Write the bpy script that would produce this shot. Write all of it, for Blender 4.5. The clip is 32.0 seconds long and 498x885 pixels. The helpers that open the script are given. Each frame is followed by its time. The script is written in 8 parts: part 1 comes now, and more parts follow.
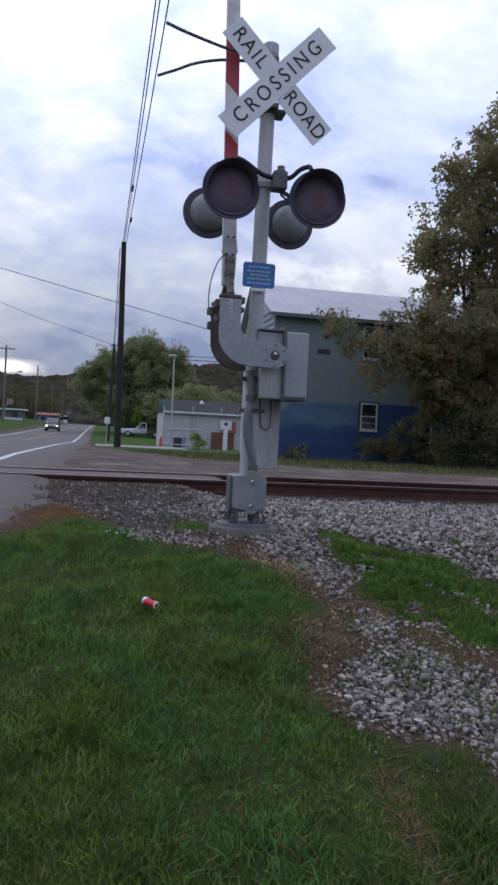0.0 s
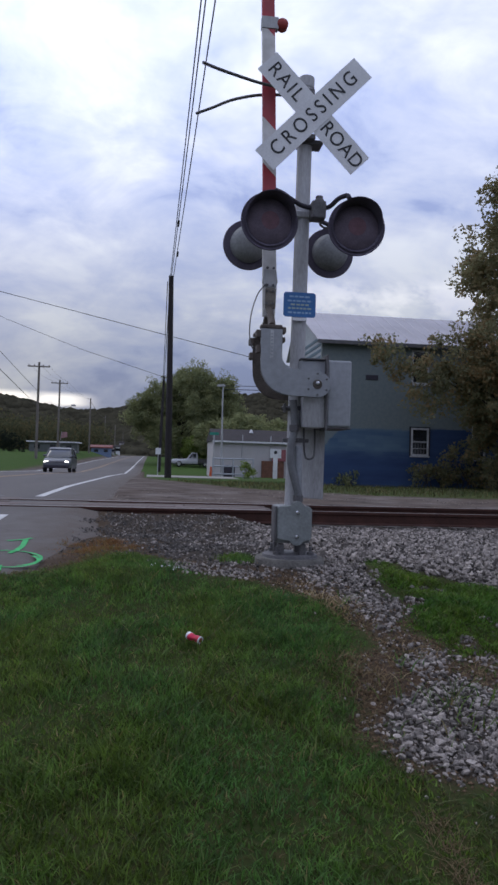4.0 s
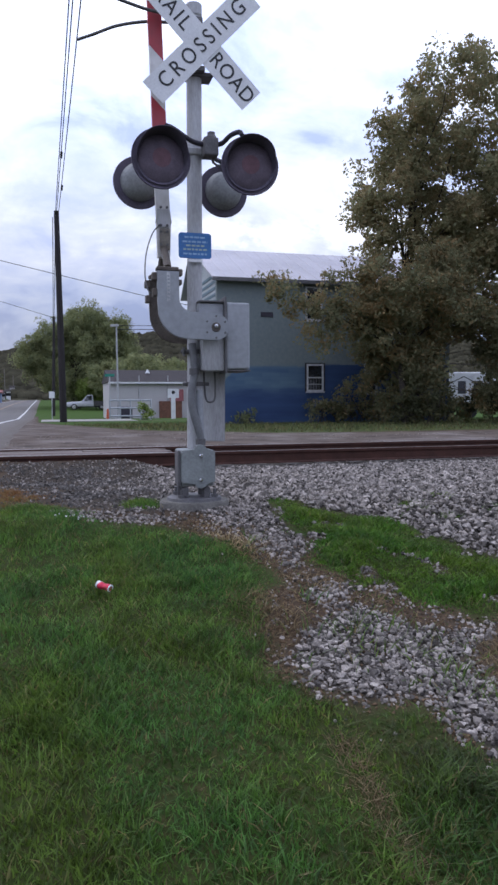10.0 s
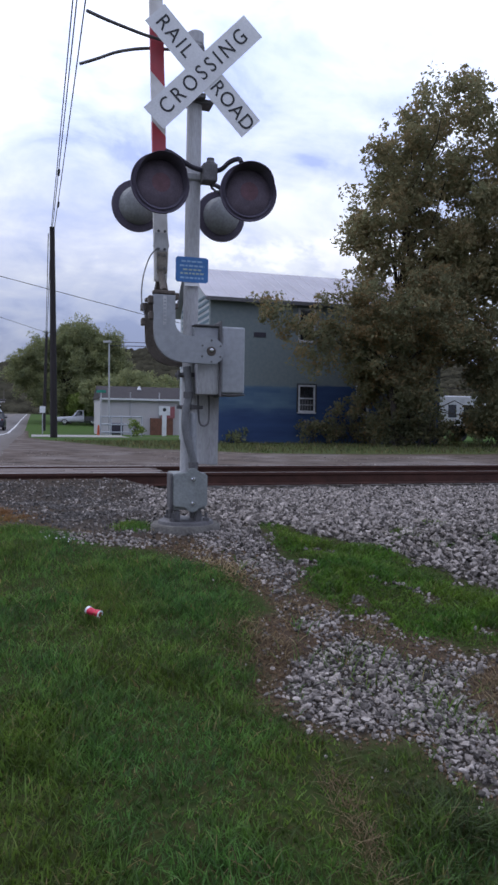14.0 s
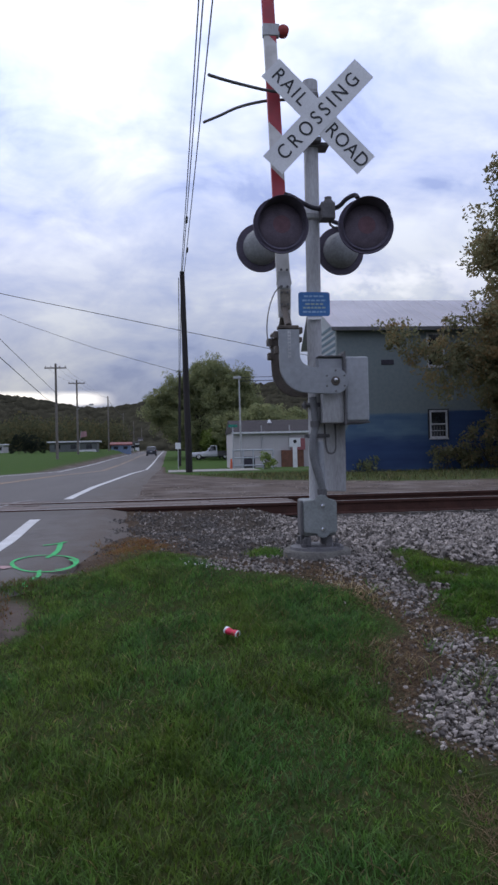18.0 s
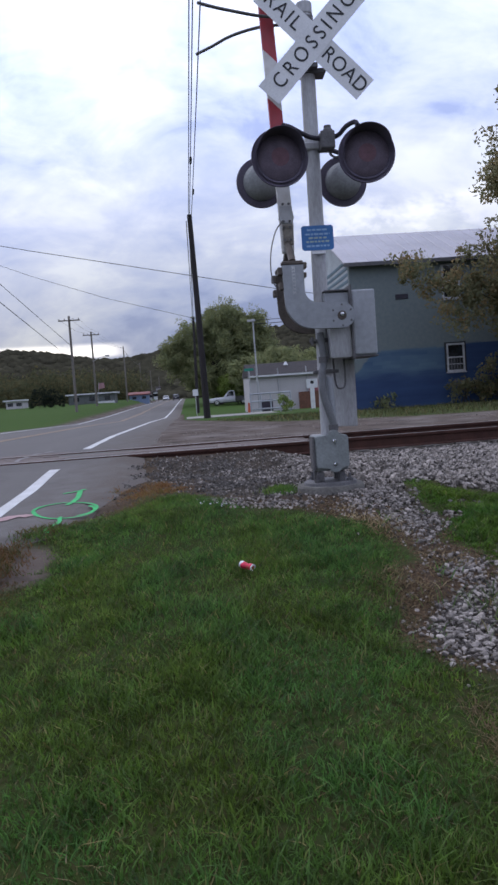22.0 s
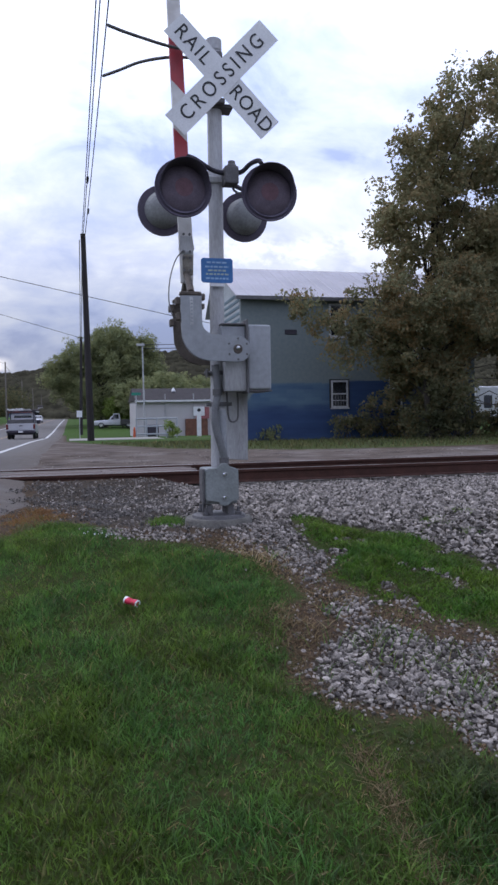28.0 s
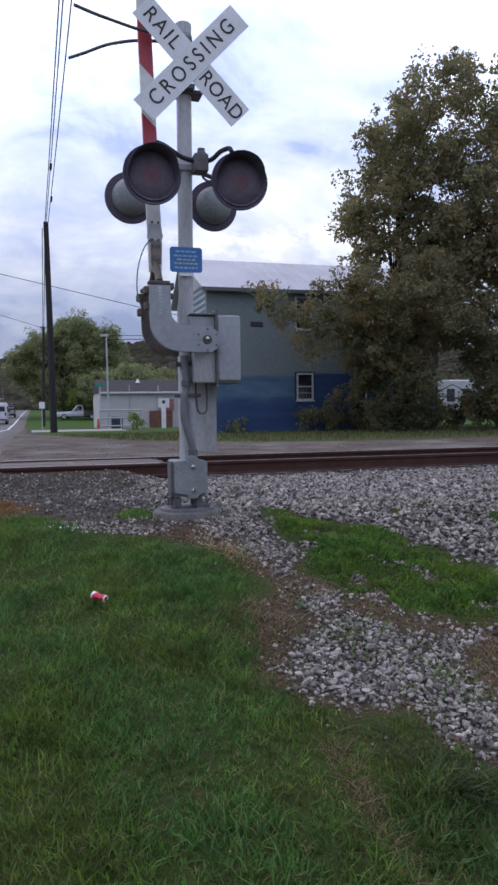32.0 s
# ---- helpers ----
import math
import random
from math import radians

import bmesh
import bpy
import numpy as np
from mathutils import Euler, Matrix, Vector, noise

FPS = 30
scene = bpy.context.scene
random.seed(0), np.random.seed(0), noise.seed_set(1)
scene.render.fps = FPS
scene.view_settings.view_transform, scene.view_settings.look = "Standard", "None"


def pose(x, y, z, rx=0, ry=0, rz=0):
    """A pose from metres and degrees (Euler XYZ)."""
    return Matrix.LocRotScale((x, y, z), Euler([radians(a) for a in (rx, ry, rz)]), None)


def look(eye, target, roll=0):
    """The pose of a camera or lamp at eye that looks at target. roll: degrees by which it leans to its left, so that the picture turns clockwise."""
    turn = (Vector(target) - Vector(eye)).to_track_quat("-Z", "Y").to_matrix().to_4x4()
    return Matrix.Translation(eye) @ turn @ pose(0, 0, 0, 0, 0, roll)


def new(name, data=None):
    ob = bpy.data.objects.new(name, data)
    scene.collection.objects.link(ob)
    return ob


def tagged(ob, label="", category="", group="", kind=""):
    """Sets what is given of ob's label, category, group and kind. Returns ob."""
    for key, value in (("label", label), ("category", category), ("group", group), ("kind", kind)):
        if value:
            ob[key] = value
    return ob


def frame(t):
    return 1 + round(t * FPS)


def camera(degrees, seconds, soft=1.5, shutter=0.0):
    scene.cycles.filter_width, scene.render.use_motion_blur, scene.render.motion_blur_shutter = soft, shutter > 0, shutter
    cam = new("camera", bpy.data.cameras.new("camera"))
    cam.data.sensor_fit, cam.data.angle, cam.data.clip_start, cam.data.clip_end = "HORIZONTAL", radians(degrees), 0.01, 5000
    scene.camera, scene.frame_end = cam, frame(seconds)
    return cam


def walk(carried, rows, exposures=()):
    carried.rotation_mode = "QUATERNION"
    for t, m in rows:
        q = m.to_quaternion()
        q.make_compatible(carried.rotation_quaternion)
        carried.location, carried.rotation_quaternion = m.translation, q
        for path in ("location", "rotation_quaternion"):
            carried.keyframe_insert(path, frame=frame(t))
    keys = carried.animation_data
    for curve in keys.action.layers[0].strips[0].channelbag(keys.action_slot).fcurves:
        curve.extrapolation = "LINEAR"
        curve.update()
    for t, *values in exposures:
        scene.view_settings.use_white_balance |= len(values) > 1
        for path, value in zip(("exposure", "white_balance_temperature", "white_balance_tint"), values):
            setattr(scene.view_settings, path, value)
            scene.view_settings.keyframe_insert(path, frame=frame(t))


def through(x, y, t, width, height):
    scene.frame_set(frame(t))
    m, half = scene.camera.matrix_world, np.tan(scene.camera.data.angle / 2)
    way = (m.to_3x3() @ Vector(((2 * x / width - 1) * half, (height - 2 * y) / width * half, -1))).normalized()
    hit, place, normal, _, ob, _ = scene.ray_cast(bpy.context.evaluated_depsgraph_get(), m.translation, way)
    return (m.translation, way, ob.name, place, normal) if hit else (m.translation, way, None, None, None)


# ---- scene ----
cam = camera(37.0, 32.0, 2.7)
PATH = [
    (0, (-1.231, -6.004, 0.883), (-0.831, -4.044, 0.861), 2.9),
    (0.5, (-1.235, -5.997, 0.882), (-0.835, -4.039, 0.813), 2.5),
    (1, (-1.235, -5.978, 0.88), (-0.915, -4.008, 0.742), 1.5),
    (1.5, (-1.23, -5.967, 0.881), (-0.884, -4.001, 0.762), 0.9),
    (2, (-1.237, -5.986, 0.886), (-0.833, -4.028, 0.828), 3.3),
    (2.5, (-1.223, -5.903, 0.882), (-0.963, -3.957, 0.504), 5.4),
    (3, (-1.212, -5.964, 0.91), (-1.007, -3.975, 0.871), 0.0),
    (3.5, (-1.198, -5.965, 0.903), (-0.915, -3.985, 0.877), 0.9),
    (4, (-1.172, -5.975, 0.904), (-0.909, -3.993, 0.952), 1.7),
    (4.5, (-1.205, -5.924, 0.911), (-0.992, -3.937, 0.994), 5.6),
    (6.5, (-1.171, -5.961, 0.925), (-0.915, -3.978, 0.852), 0.0),
    (7, (-1.176, -5.93, 0.94), (-0.867, -3.956, 0.854), -0.1),
    (7.5, (-1.182, -5.945, 0.947), (-0.76, -3.993, 0.838), -0.1),
    (8, (-1.198, -5.946, 0.956), (-0.787, -3.993, 0.832), 1.1),
    (8.5, (-1.21, -5.958, 0.952), (-0.86, -3.993, 0.833), -0.5),
    (9, (-1.202, -5.974, 0.947), (-0.751, -4.03, 0.829), -2.7),
    (9.5, (-1.204, -5.979, 0.951), (-0.665, -4.056, 0.835), -1.4),
    (10, (-1.204, -5.985, 0.945), (-0.672, -4.06, 0.831), -0.3),
    (10.5, (-1.201, -5.971, 0.946), (-0.747, -4.032, 0.757), -0.3),
    (11, (-1.195, -5.983, 0.946), (-0.79, -4.027, 0.84), -1.0),
    (11.5, (-1.196, -5.992, 0.95), (-0.768, -4.041, 0.85), -0.9),
    (12, (-1.197, -5.993, 0.948), (-0.799, -4.035, 0.873), -0.4),
    (12.5, (-1.21, -5.973, 0.951), (-0.926, -3.994, 0.891), 0.5),
    (12.8, (-1.229, -5.983, 0.973), (-0.858, -4.023, 0.835), 0.8),
    (13, (-1.202, -5.882, 0.956), (-0.603, -3.974, 0.922), 2.4),
    (13.5, (-1.23, -5.925, 0.986), (-0.713, -3.994, 0.923), -1.5),
    (14, (-1.224, -5.969, 0.995), (-0.666, -4.049, 0.93), 0.9),
    (14.5, (-1.244, -6.11, 0.989), (-0.806, -4.159, 0.943), -0.3),
    (16.5, (-1.197, -6.23, 0.962), (-0.735, -4.284, 0.927), 2.8),
    (17, (-1.204, -6.239, 0.961), (-0.71, -4.301, 0.956), 4.6),
    (17.5, (-1.203, -6.242, 0.956), (-0.925, -4.262, 0.893), 0.0),
    (18, (-1.237, -6.168, 0.973), (-1.023, -4.18, 0.993), -1.3),
    (18.5, (-1.234, -6.084, 0.989), (-0.861, -4.119, 0.965), -0.9),
    (19, (-1.199, -6.145, 0.966), (-0.886, -4.17, 1.012), -1.6),
    (19.5, (-1.17, -6.167, 0.957), (-0.879, -4.188, 1.0), -3.7),
    (20, (-1.156, -6.203, 0.953), (-0.892, -4.221, 0.994), -4.3),
    (20.5, (-1.13, -6.226, 0.953), (-0.917, -4.239, 1.04), -5.1),
    (21, (-1.128, -6.229, 0.947), (-0.862, -4.247, 0.936), -4.2),
    (21.5, (-1.165, -6.218, 0.946), (-0.952, -4.23, 0.89), -4.6),
    (22, (-1.172, -6.215, 0.929), (-1.017, -4.225, 0.802), -4.1),
    (22.5, (-1.184, -6.245, 0.942), (-0.989, -4.255, 0.903), -4.0),
    (23, (-1.178, -6.246, 0.95), (-0.945, -4.26, 0.953), -4.1),
    (23.5, (-1.183, -6.27, 0.962), (-0.898, -4.293, 1.065), -2.0),
    (24, (-1.191, -6.274, 0.958), (-0.887, -4.303, 1.099), -3.0),
    (24.2, (-1.189, -6.256, 0.954), (-0.734, -4.312, 1.061), -1.9),
    (24.5, (-1.188, -6.265, 0.949), (-0.809, -4.303, 1.02), -3.4),
    (26.5, (-1.091, -6.235, 0.938), (-0.747, -4.265, 0.923), -3.4),
    (27, (-1.105, -6.175, 0.93), (-0.738, -4.214, 0.793), -4.6),
    (27.5, (-1.191, -6.093, 0.942), (-0.639, -4.175, 0.812), -0.6),
    (28, (-1.212, -6.132, 0.968), (-0.747, -4.188, 0.899), -1.0),
    (28.5, (-1.22, -6.199, 0.972), (-0.743, -4.257, 0.999), -0.7),
    (29, (-1.231, -6.211, 0.981), (-0.734, -4.275, 1.054), -1.1),
    (29.5, (-1.22, -6.191, 0.976), (-0.741, -4.25, 0.992), 0.1),
    (30, (-1.219, -6.214, 0.972), (-0.733, -4.274, 1.024), 0.4),
    (30.5, (-1.22, -6.213, 0.973), (-0.774, -4.264, 1.013), 0.3),
    (31, (-1.222, -6.195, 0.966), (-0.761, -4.249, 0.978), -0.2),
    (31.5, (-1.225, -6.108, 0.959), (-0.733, -4.17, 0.908), 0.3),
    (32, (-1.234, -6.06, 0.965), (-0.677, -4.141, 0.874), -0.7),
]
EXPOSURE = [(0, -0.35), (1, 0.0), (2, -0.15), (3, -0.05), (4, -0.58), (4.5, -0.6), (6.5, -0.4), (7, -0.4), (8, 0.05), (9, 0.05), (10, 0.1), (11, 0.1), (12, 0.0), (13, -0.1), (14.5, -0.1), (17, -0.35), (18, -0.4), (19, -0.6), (20, -0.7), (21, -0.6), (22, -0.2), (23, -0.45), (24, -0.85), (24.5, -0.85), (26.5, -0.5), (27, -0.45), (28, -0.03), (28.5, -0.12), (29, -0.42), (30, -0.45), (31, -0.45), (32, -0.05)]
walk(cam, [(t, look(eye, target, roll)) for t, eye, target, roll in PATH], EXPOSURE)

# ---- light and sky ----
world = bpy.data.worlds.new("overcast_sky")
scene.world = world
world.use_nodes = True


def build_sky():
    nt = world.node_tree
    nt.nodes.clear()
    N, L = nt.nodes.new, nt.links.new
    out, bg = N("ShaderNodeOutputWorld"), N("ShaderNodeBackground")
    sky = N("ShaderNodeTexSky")
    sky.sky_type, sky.sun_disc = "NISHITA", False
    sky.sun_elevation, sky.sun_rotation = radians(32), radians(-35)
    sky.air_density, sky.dust_density = 1.0, 2.0
    tc, sep = N("ShaderNodeTexCoord"), N("ShaderNodeSeparateXYZ")
    L(tc.outputs["Generated"], sep.inputs[0])

    def calc(op, a, b=None, c=None):
        n_ = N("ShaderNodeMath"); n_.operation = op
        for k, v in enumerate((a, b, c)):
            if isinstance(v, (int, float)):
                n_.inputs[k].default_value = v
            elif v is not None:
                L(v, n_.inputs[k])
        return n_.outputs[0]

    def spread(v, a, b, lo, hi):
        n_ = N("ShaderNodeMapRange"); n_.interpolation_type = "SMOOTHSTEP"
        for k, w in zip(("From Min", "From Max", "To Min", "To Max"), (a, b, lo, hi)):
            n_.inputs[k].default_value = w
        L(v, n_.inputs["Value"])
        return n_.outputs[0]

    # a flat deck of cloud seen in perspective
    up = calc("ADD", calc("MAXIMUM", sep.outputs["Z"], 0.0), 0.55)
    deck = N("ShaderNodeCombineXYZ")
    L(calc("DIVIDE", sep.outputs["X"], up), deck.inputs[0]); L(calc("DIVIDE", sep.outputs["Y"], up), deck.inputs[1])

    def cloud(scale, detail, rough, dist, off):
        mp = N("ShaderNodeMapping"); mp.inputs["Location"].default_value = off
        mp.inputs["Scale"].default_value = (1.0, 1.25, 1.0)
        L(deck.outputs[0], mp.inputs[0])
        n_ = N("ShaderNodeTexNoise")
        n_.inputs["Scale"].default_value, n_.inputs["Detail"].default_value = scale, detail
        n_.inputs["Roughness"].default_value, n_.inputs["Distortion"].default_value = rough, dist
        L(mp.outputs[0], n_.inputs["Vector"])
        return n_.outputs["Fac"]
    big, small = cloud(2.7, 8, 0.56, 0.35, (3.1, 0.4, 0)), cloud(7.2, 6, 0.56, 0.4, (7.7, 2.2, 1))
    mix = N("ShaderNodeMix"); mix.inputs["Factor"].default_value = 0.38
    L(big, mix.inputs["A"]); L(small, mix.inputs["B"])
    ramp = N("ShaderNodeValToRGB")
    el = ramp.color_ramp.elements
    el[0].position, el[0].color = 0.405, (0.43, 0.525, 0.90, 1)
    el[1].position, el[1].color = 0.61, (1.03, 1.09, 1.25, 1)
    for p, c in ((0.45, (0.59, 0.685, 1.03, 1)), (0.53, (0.80, 0.872, 1.13, 1))):
        e = el.new(p); e.color = c
    L(mix.outputs["Result"], ramp.inputs[0])
    # the deck is thinner and brighter high up than over the horizon, and brightest round the veiled sun
    hi = spread(sep.outputs["Z"], 0.0, 0.50, 0.45, 1.28)
    dot = N("ShaderNodeVectorMath"); dot.operation = "DOT_PRODUCT"
    L(tc.outputs["Generated"], dot.inputs[0]); dot.inputs[1].default_value = Vector((-20, 28, 40)).normalized()
    veil = spread(dot.outputs["Value"], 0.66, 1.0, 1.0, 1.36)
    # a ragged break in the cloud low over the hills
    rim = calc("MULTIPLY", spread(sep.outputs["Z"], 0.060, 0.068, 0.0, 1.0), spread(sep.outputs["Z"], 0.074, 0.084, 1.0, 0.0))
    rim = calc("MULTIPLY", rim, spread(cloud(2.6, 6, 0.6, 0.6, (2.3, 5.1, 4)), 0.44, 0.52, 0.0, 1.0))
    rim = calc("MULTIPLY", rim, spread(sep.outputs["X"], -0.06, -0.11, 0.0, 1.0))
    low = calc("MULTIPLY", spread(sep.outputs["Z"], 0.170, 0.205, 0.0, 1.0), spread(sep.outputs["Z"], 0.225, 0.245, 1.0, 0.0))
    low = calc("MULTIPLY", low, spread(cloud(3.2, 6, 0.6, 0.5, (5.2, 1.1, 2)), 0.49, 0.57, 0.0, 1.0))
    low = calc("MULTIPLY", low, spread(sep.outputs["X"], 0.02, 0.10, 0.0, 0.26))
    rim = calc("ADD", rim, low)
    sc = N("ShaderNodeVectorMath"); sc.operation = "SCALE"
    L(ramp.outputs[0], sc.inputs[0]); L(calc("MULTIPLY", hi, veil), sc.inputs["Scale"])
    bl = N("ShaderNodeVectorMath"); bl.operation = "SCALE"; bl.inputs["Scale"].default_value = SKY_BLUE
    L(sky.outputs[0], bl.inputs[0])
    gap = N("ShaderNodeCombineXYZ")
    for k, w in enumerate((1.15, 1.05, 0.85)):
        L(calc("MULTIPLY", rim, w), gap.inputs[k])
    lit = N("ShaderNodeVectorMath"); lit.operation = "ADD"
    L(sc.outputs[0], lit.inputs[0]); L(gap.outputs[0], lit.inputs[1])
    add = N("ShaderNodeVectorMath"); add.operation = "ADD"
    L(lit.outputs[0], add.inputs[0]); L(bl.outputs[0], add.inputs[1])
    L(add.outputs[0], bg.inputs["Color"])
    bg.inputs["Strength"].default_value = SKY
    L(bg.outputs[0], out.inputs[0])


SKY, SKY_BLUE = 1.1, 0.01
build_sky()
sun = new("sun", bpy.data.lights.new("sun", "SUN"))
sun.data.energy, sun.data.angle, sun.data.color = 0.62, radians(25), (1.0, 0.96, 0.9)
sun.matrix_basis = look((0, 0, 40), (20, -28, 0))


# ---- materials ----
def mat(name, colour, rough=0.7, metal=0.0, vary=0.25, scale=6.0, fine=40.0, bump=0.15, spec=0.4, tint=None, random_shade=0.0, stretch=(1, 1, 1), bump_dist=0.02, by_object=False):
    """A plain surface with two scales of variation and a fine relief."""
    m = bpy.data.materials.new(name)
    m.use_nodes = True
    nt = m.node_tree
    N, L = nt.nodes.new, nt.links.new
    b = nt.nodes["Principled BSDF"]
    b.inputs["Roughness"].default_value, b.inputs["Metallic"].default_value = rough, metal
    b.inputs["Specular IOR Level"].default_value = spec
    tc, mp = N("ShaderNodeTexCoord"), N("ShaderNodeMapping")
    mp.inputs["Scale"].default_value = stretch
    L(tc.outputs["Object"], mp.inputs[0])
    n1, n2 = N("ShaderNodeTexNoise"), N("ShaderNodeTexNoise")
    for n_, s, d in ((n1, scale, 5), (n2, fine, 4)):
        n_.inputs["Scale"].default_value, n_.inputs["Detail"].default_value = s, d
        L(mp.outputs[0], n_.inputs["Vector"])
    dark = tint or tuple(c * (1 - vary) * 0.8 for c in colour)
    lite = tuple(min(1, c * (1 + vary * 0.6)) for c in colour)
    r = N("ShaderNodeValToRGB")
    r.color_ramp.elements[0].position, r.color_ramp.elements[0].color = 0.3, (*dark, 1)
    r.color_ramp.elements[1].position, r.color_ramp.elements[1].color = 0.7, (*lite, 1)
    mx = N("ShaderNodeMix"); mx.inputs["Factor"].default_value = 0.45
    L(n1.outputs["Fac"], mx.inputs["A"]); L(n2.outputs["Fac"], mx.inputs["B"])
    L(mx.outputs["Result"], r.inputs[0])
    col = r.outputs[0]
    if random_shade:
        oi, hv, mr = N("ShaderNodeObjectInfo" if by_object else "ShaderNodeNewGeometry"), N("ShaderNodeHueSaturation"), N("ShaderNodeMapRange")
        mr.inputs["To Min"].default_value, mr.inputs["To Max"].default_value = 1 - random_shade, 1 + random_shade
        L(oi.outputs["Random" if by_object else "Random Per Island"], mr.inputs["Value"]); L(mr.outputs[0], hv.inputs["Value"])
        L(col, hv.inputs["Color"]); col = hv.outputs[0]
    L(col, b.inputs["Base Color"])
    if bump:
        bp = N("ShaderNodeBump")
        bp.inputs["Strength"].default_value, bp.inputs["Distance"].default_value = bump, bump_dist
        L(n2.outputs["Fac"], bp.inputs["Height"]); L(bp.outputs[0], b.inputs["Normal"])
    return m


def glow(name, colour, strength):
    m = bpy.data.materials.new(name)
    m.use_nodes = True
    b = m.node_tree.nodes["Principled BSDF"]
    b.inputs["Base Color"].default_value = b.inputs["Emission Color"].default_value = (*colour, 1)
    b.inputs["Emission Strength"].default_value = strength
    return m


def leaf_mat(name, a, b_, c, gloss=0.25, swing=0.4):
    """Leaves: three colours spread leaf by leaf, a little light through them."""
    m = bpy.data.materials.new(name)
    m.use_nodes = True
    nt = m.node_tree
    N, L = nt.nodes.new, nt.links.new
    b = nt.nodes["Principled BSDF"]
    g, r = N("ShaderNodeNewGeometry"), N("ShaderNodeValToRGB")
    el = r.color_ramp.elements
    el[0].position, el[0].color = 0.0, (*a, 1)
    el[1].position, el[1].color = 1.0, (*c, 1)
    e = el.new(0.55); e.color = (*b_, 1)
    tc2, n2, m2, ad = N("ShaderNodeTexCoord"), N("ShaderNodeTexNoise"), N("ShaderNodeMath"), N("ShaderNodeMath")
    n2.inputs["Scale"].default_value, n2.inputs["Detail"].default_value = 0.85, 2
    L(tc2.outputs["Object"], n2.inputs["Vector"])
    m2.operation, ad.operation = "MULTIPLY_ADD", "ADD"
    m2.inputs[1].default_value, m2.inputs[2].default_value = 2.2, -1.1
    L(n2.outputs["Fac"], m2.inputs[0]); L(m2.outputs[0], ad.inputs[0]); L(g.outputs["Random Per Island"], ad.inputs[1])
    L(ad.outputs[0], r.inputs[0])
    tc, n_, hv, mr = N("ShaderNodeTexCoord"), N("ShaderNodeTexNoise"), N("ShaderNodeHueSaturation"), N("ShaderNodeMapRange")
    n_.inputs["Scale"].default_value = 0.5
    L(tc.outputs["Object"], n_.inputs["Vector"])
    mr.inputs["From Min"].default_value, mr.inputs["From Max"].default_value = 0.3, 0.7
    mr.inputs["To Min"].default_value, mr.inputs["To Max"].default_value = 1 - swing, 1 + swing
    L(n_.outputs["Fac"], mr.inputs["Value"]); L(mr.outputs[0], hv.inputs["Value"])
    L(r.outputs[0], hv.inputs["Color"]); L(hv.outputs[0], b.inputs["Base Color"])
    b.inputs["Roughness"].default_value = 0.6
    b.inputs["Specular IOR Level"].default_value = gloss
    tr, ms, out = N("ShaderNodeBsdfTranslucent"), N("ShaderNodeMixShader"), nt.nodes["Material Output"]
    L(hv.outputs[0], tr.inputs["Color"])
    ms.inputs[0].default_value = 0.45
    L(b.outputs[0], ms.inputs[1]); L(tr.outputs[0], ms.inputs[2]); L(ms.outputs[0], out.inputs[0])
    return m


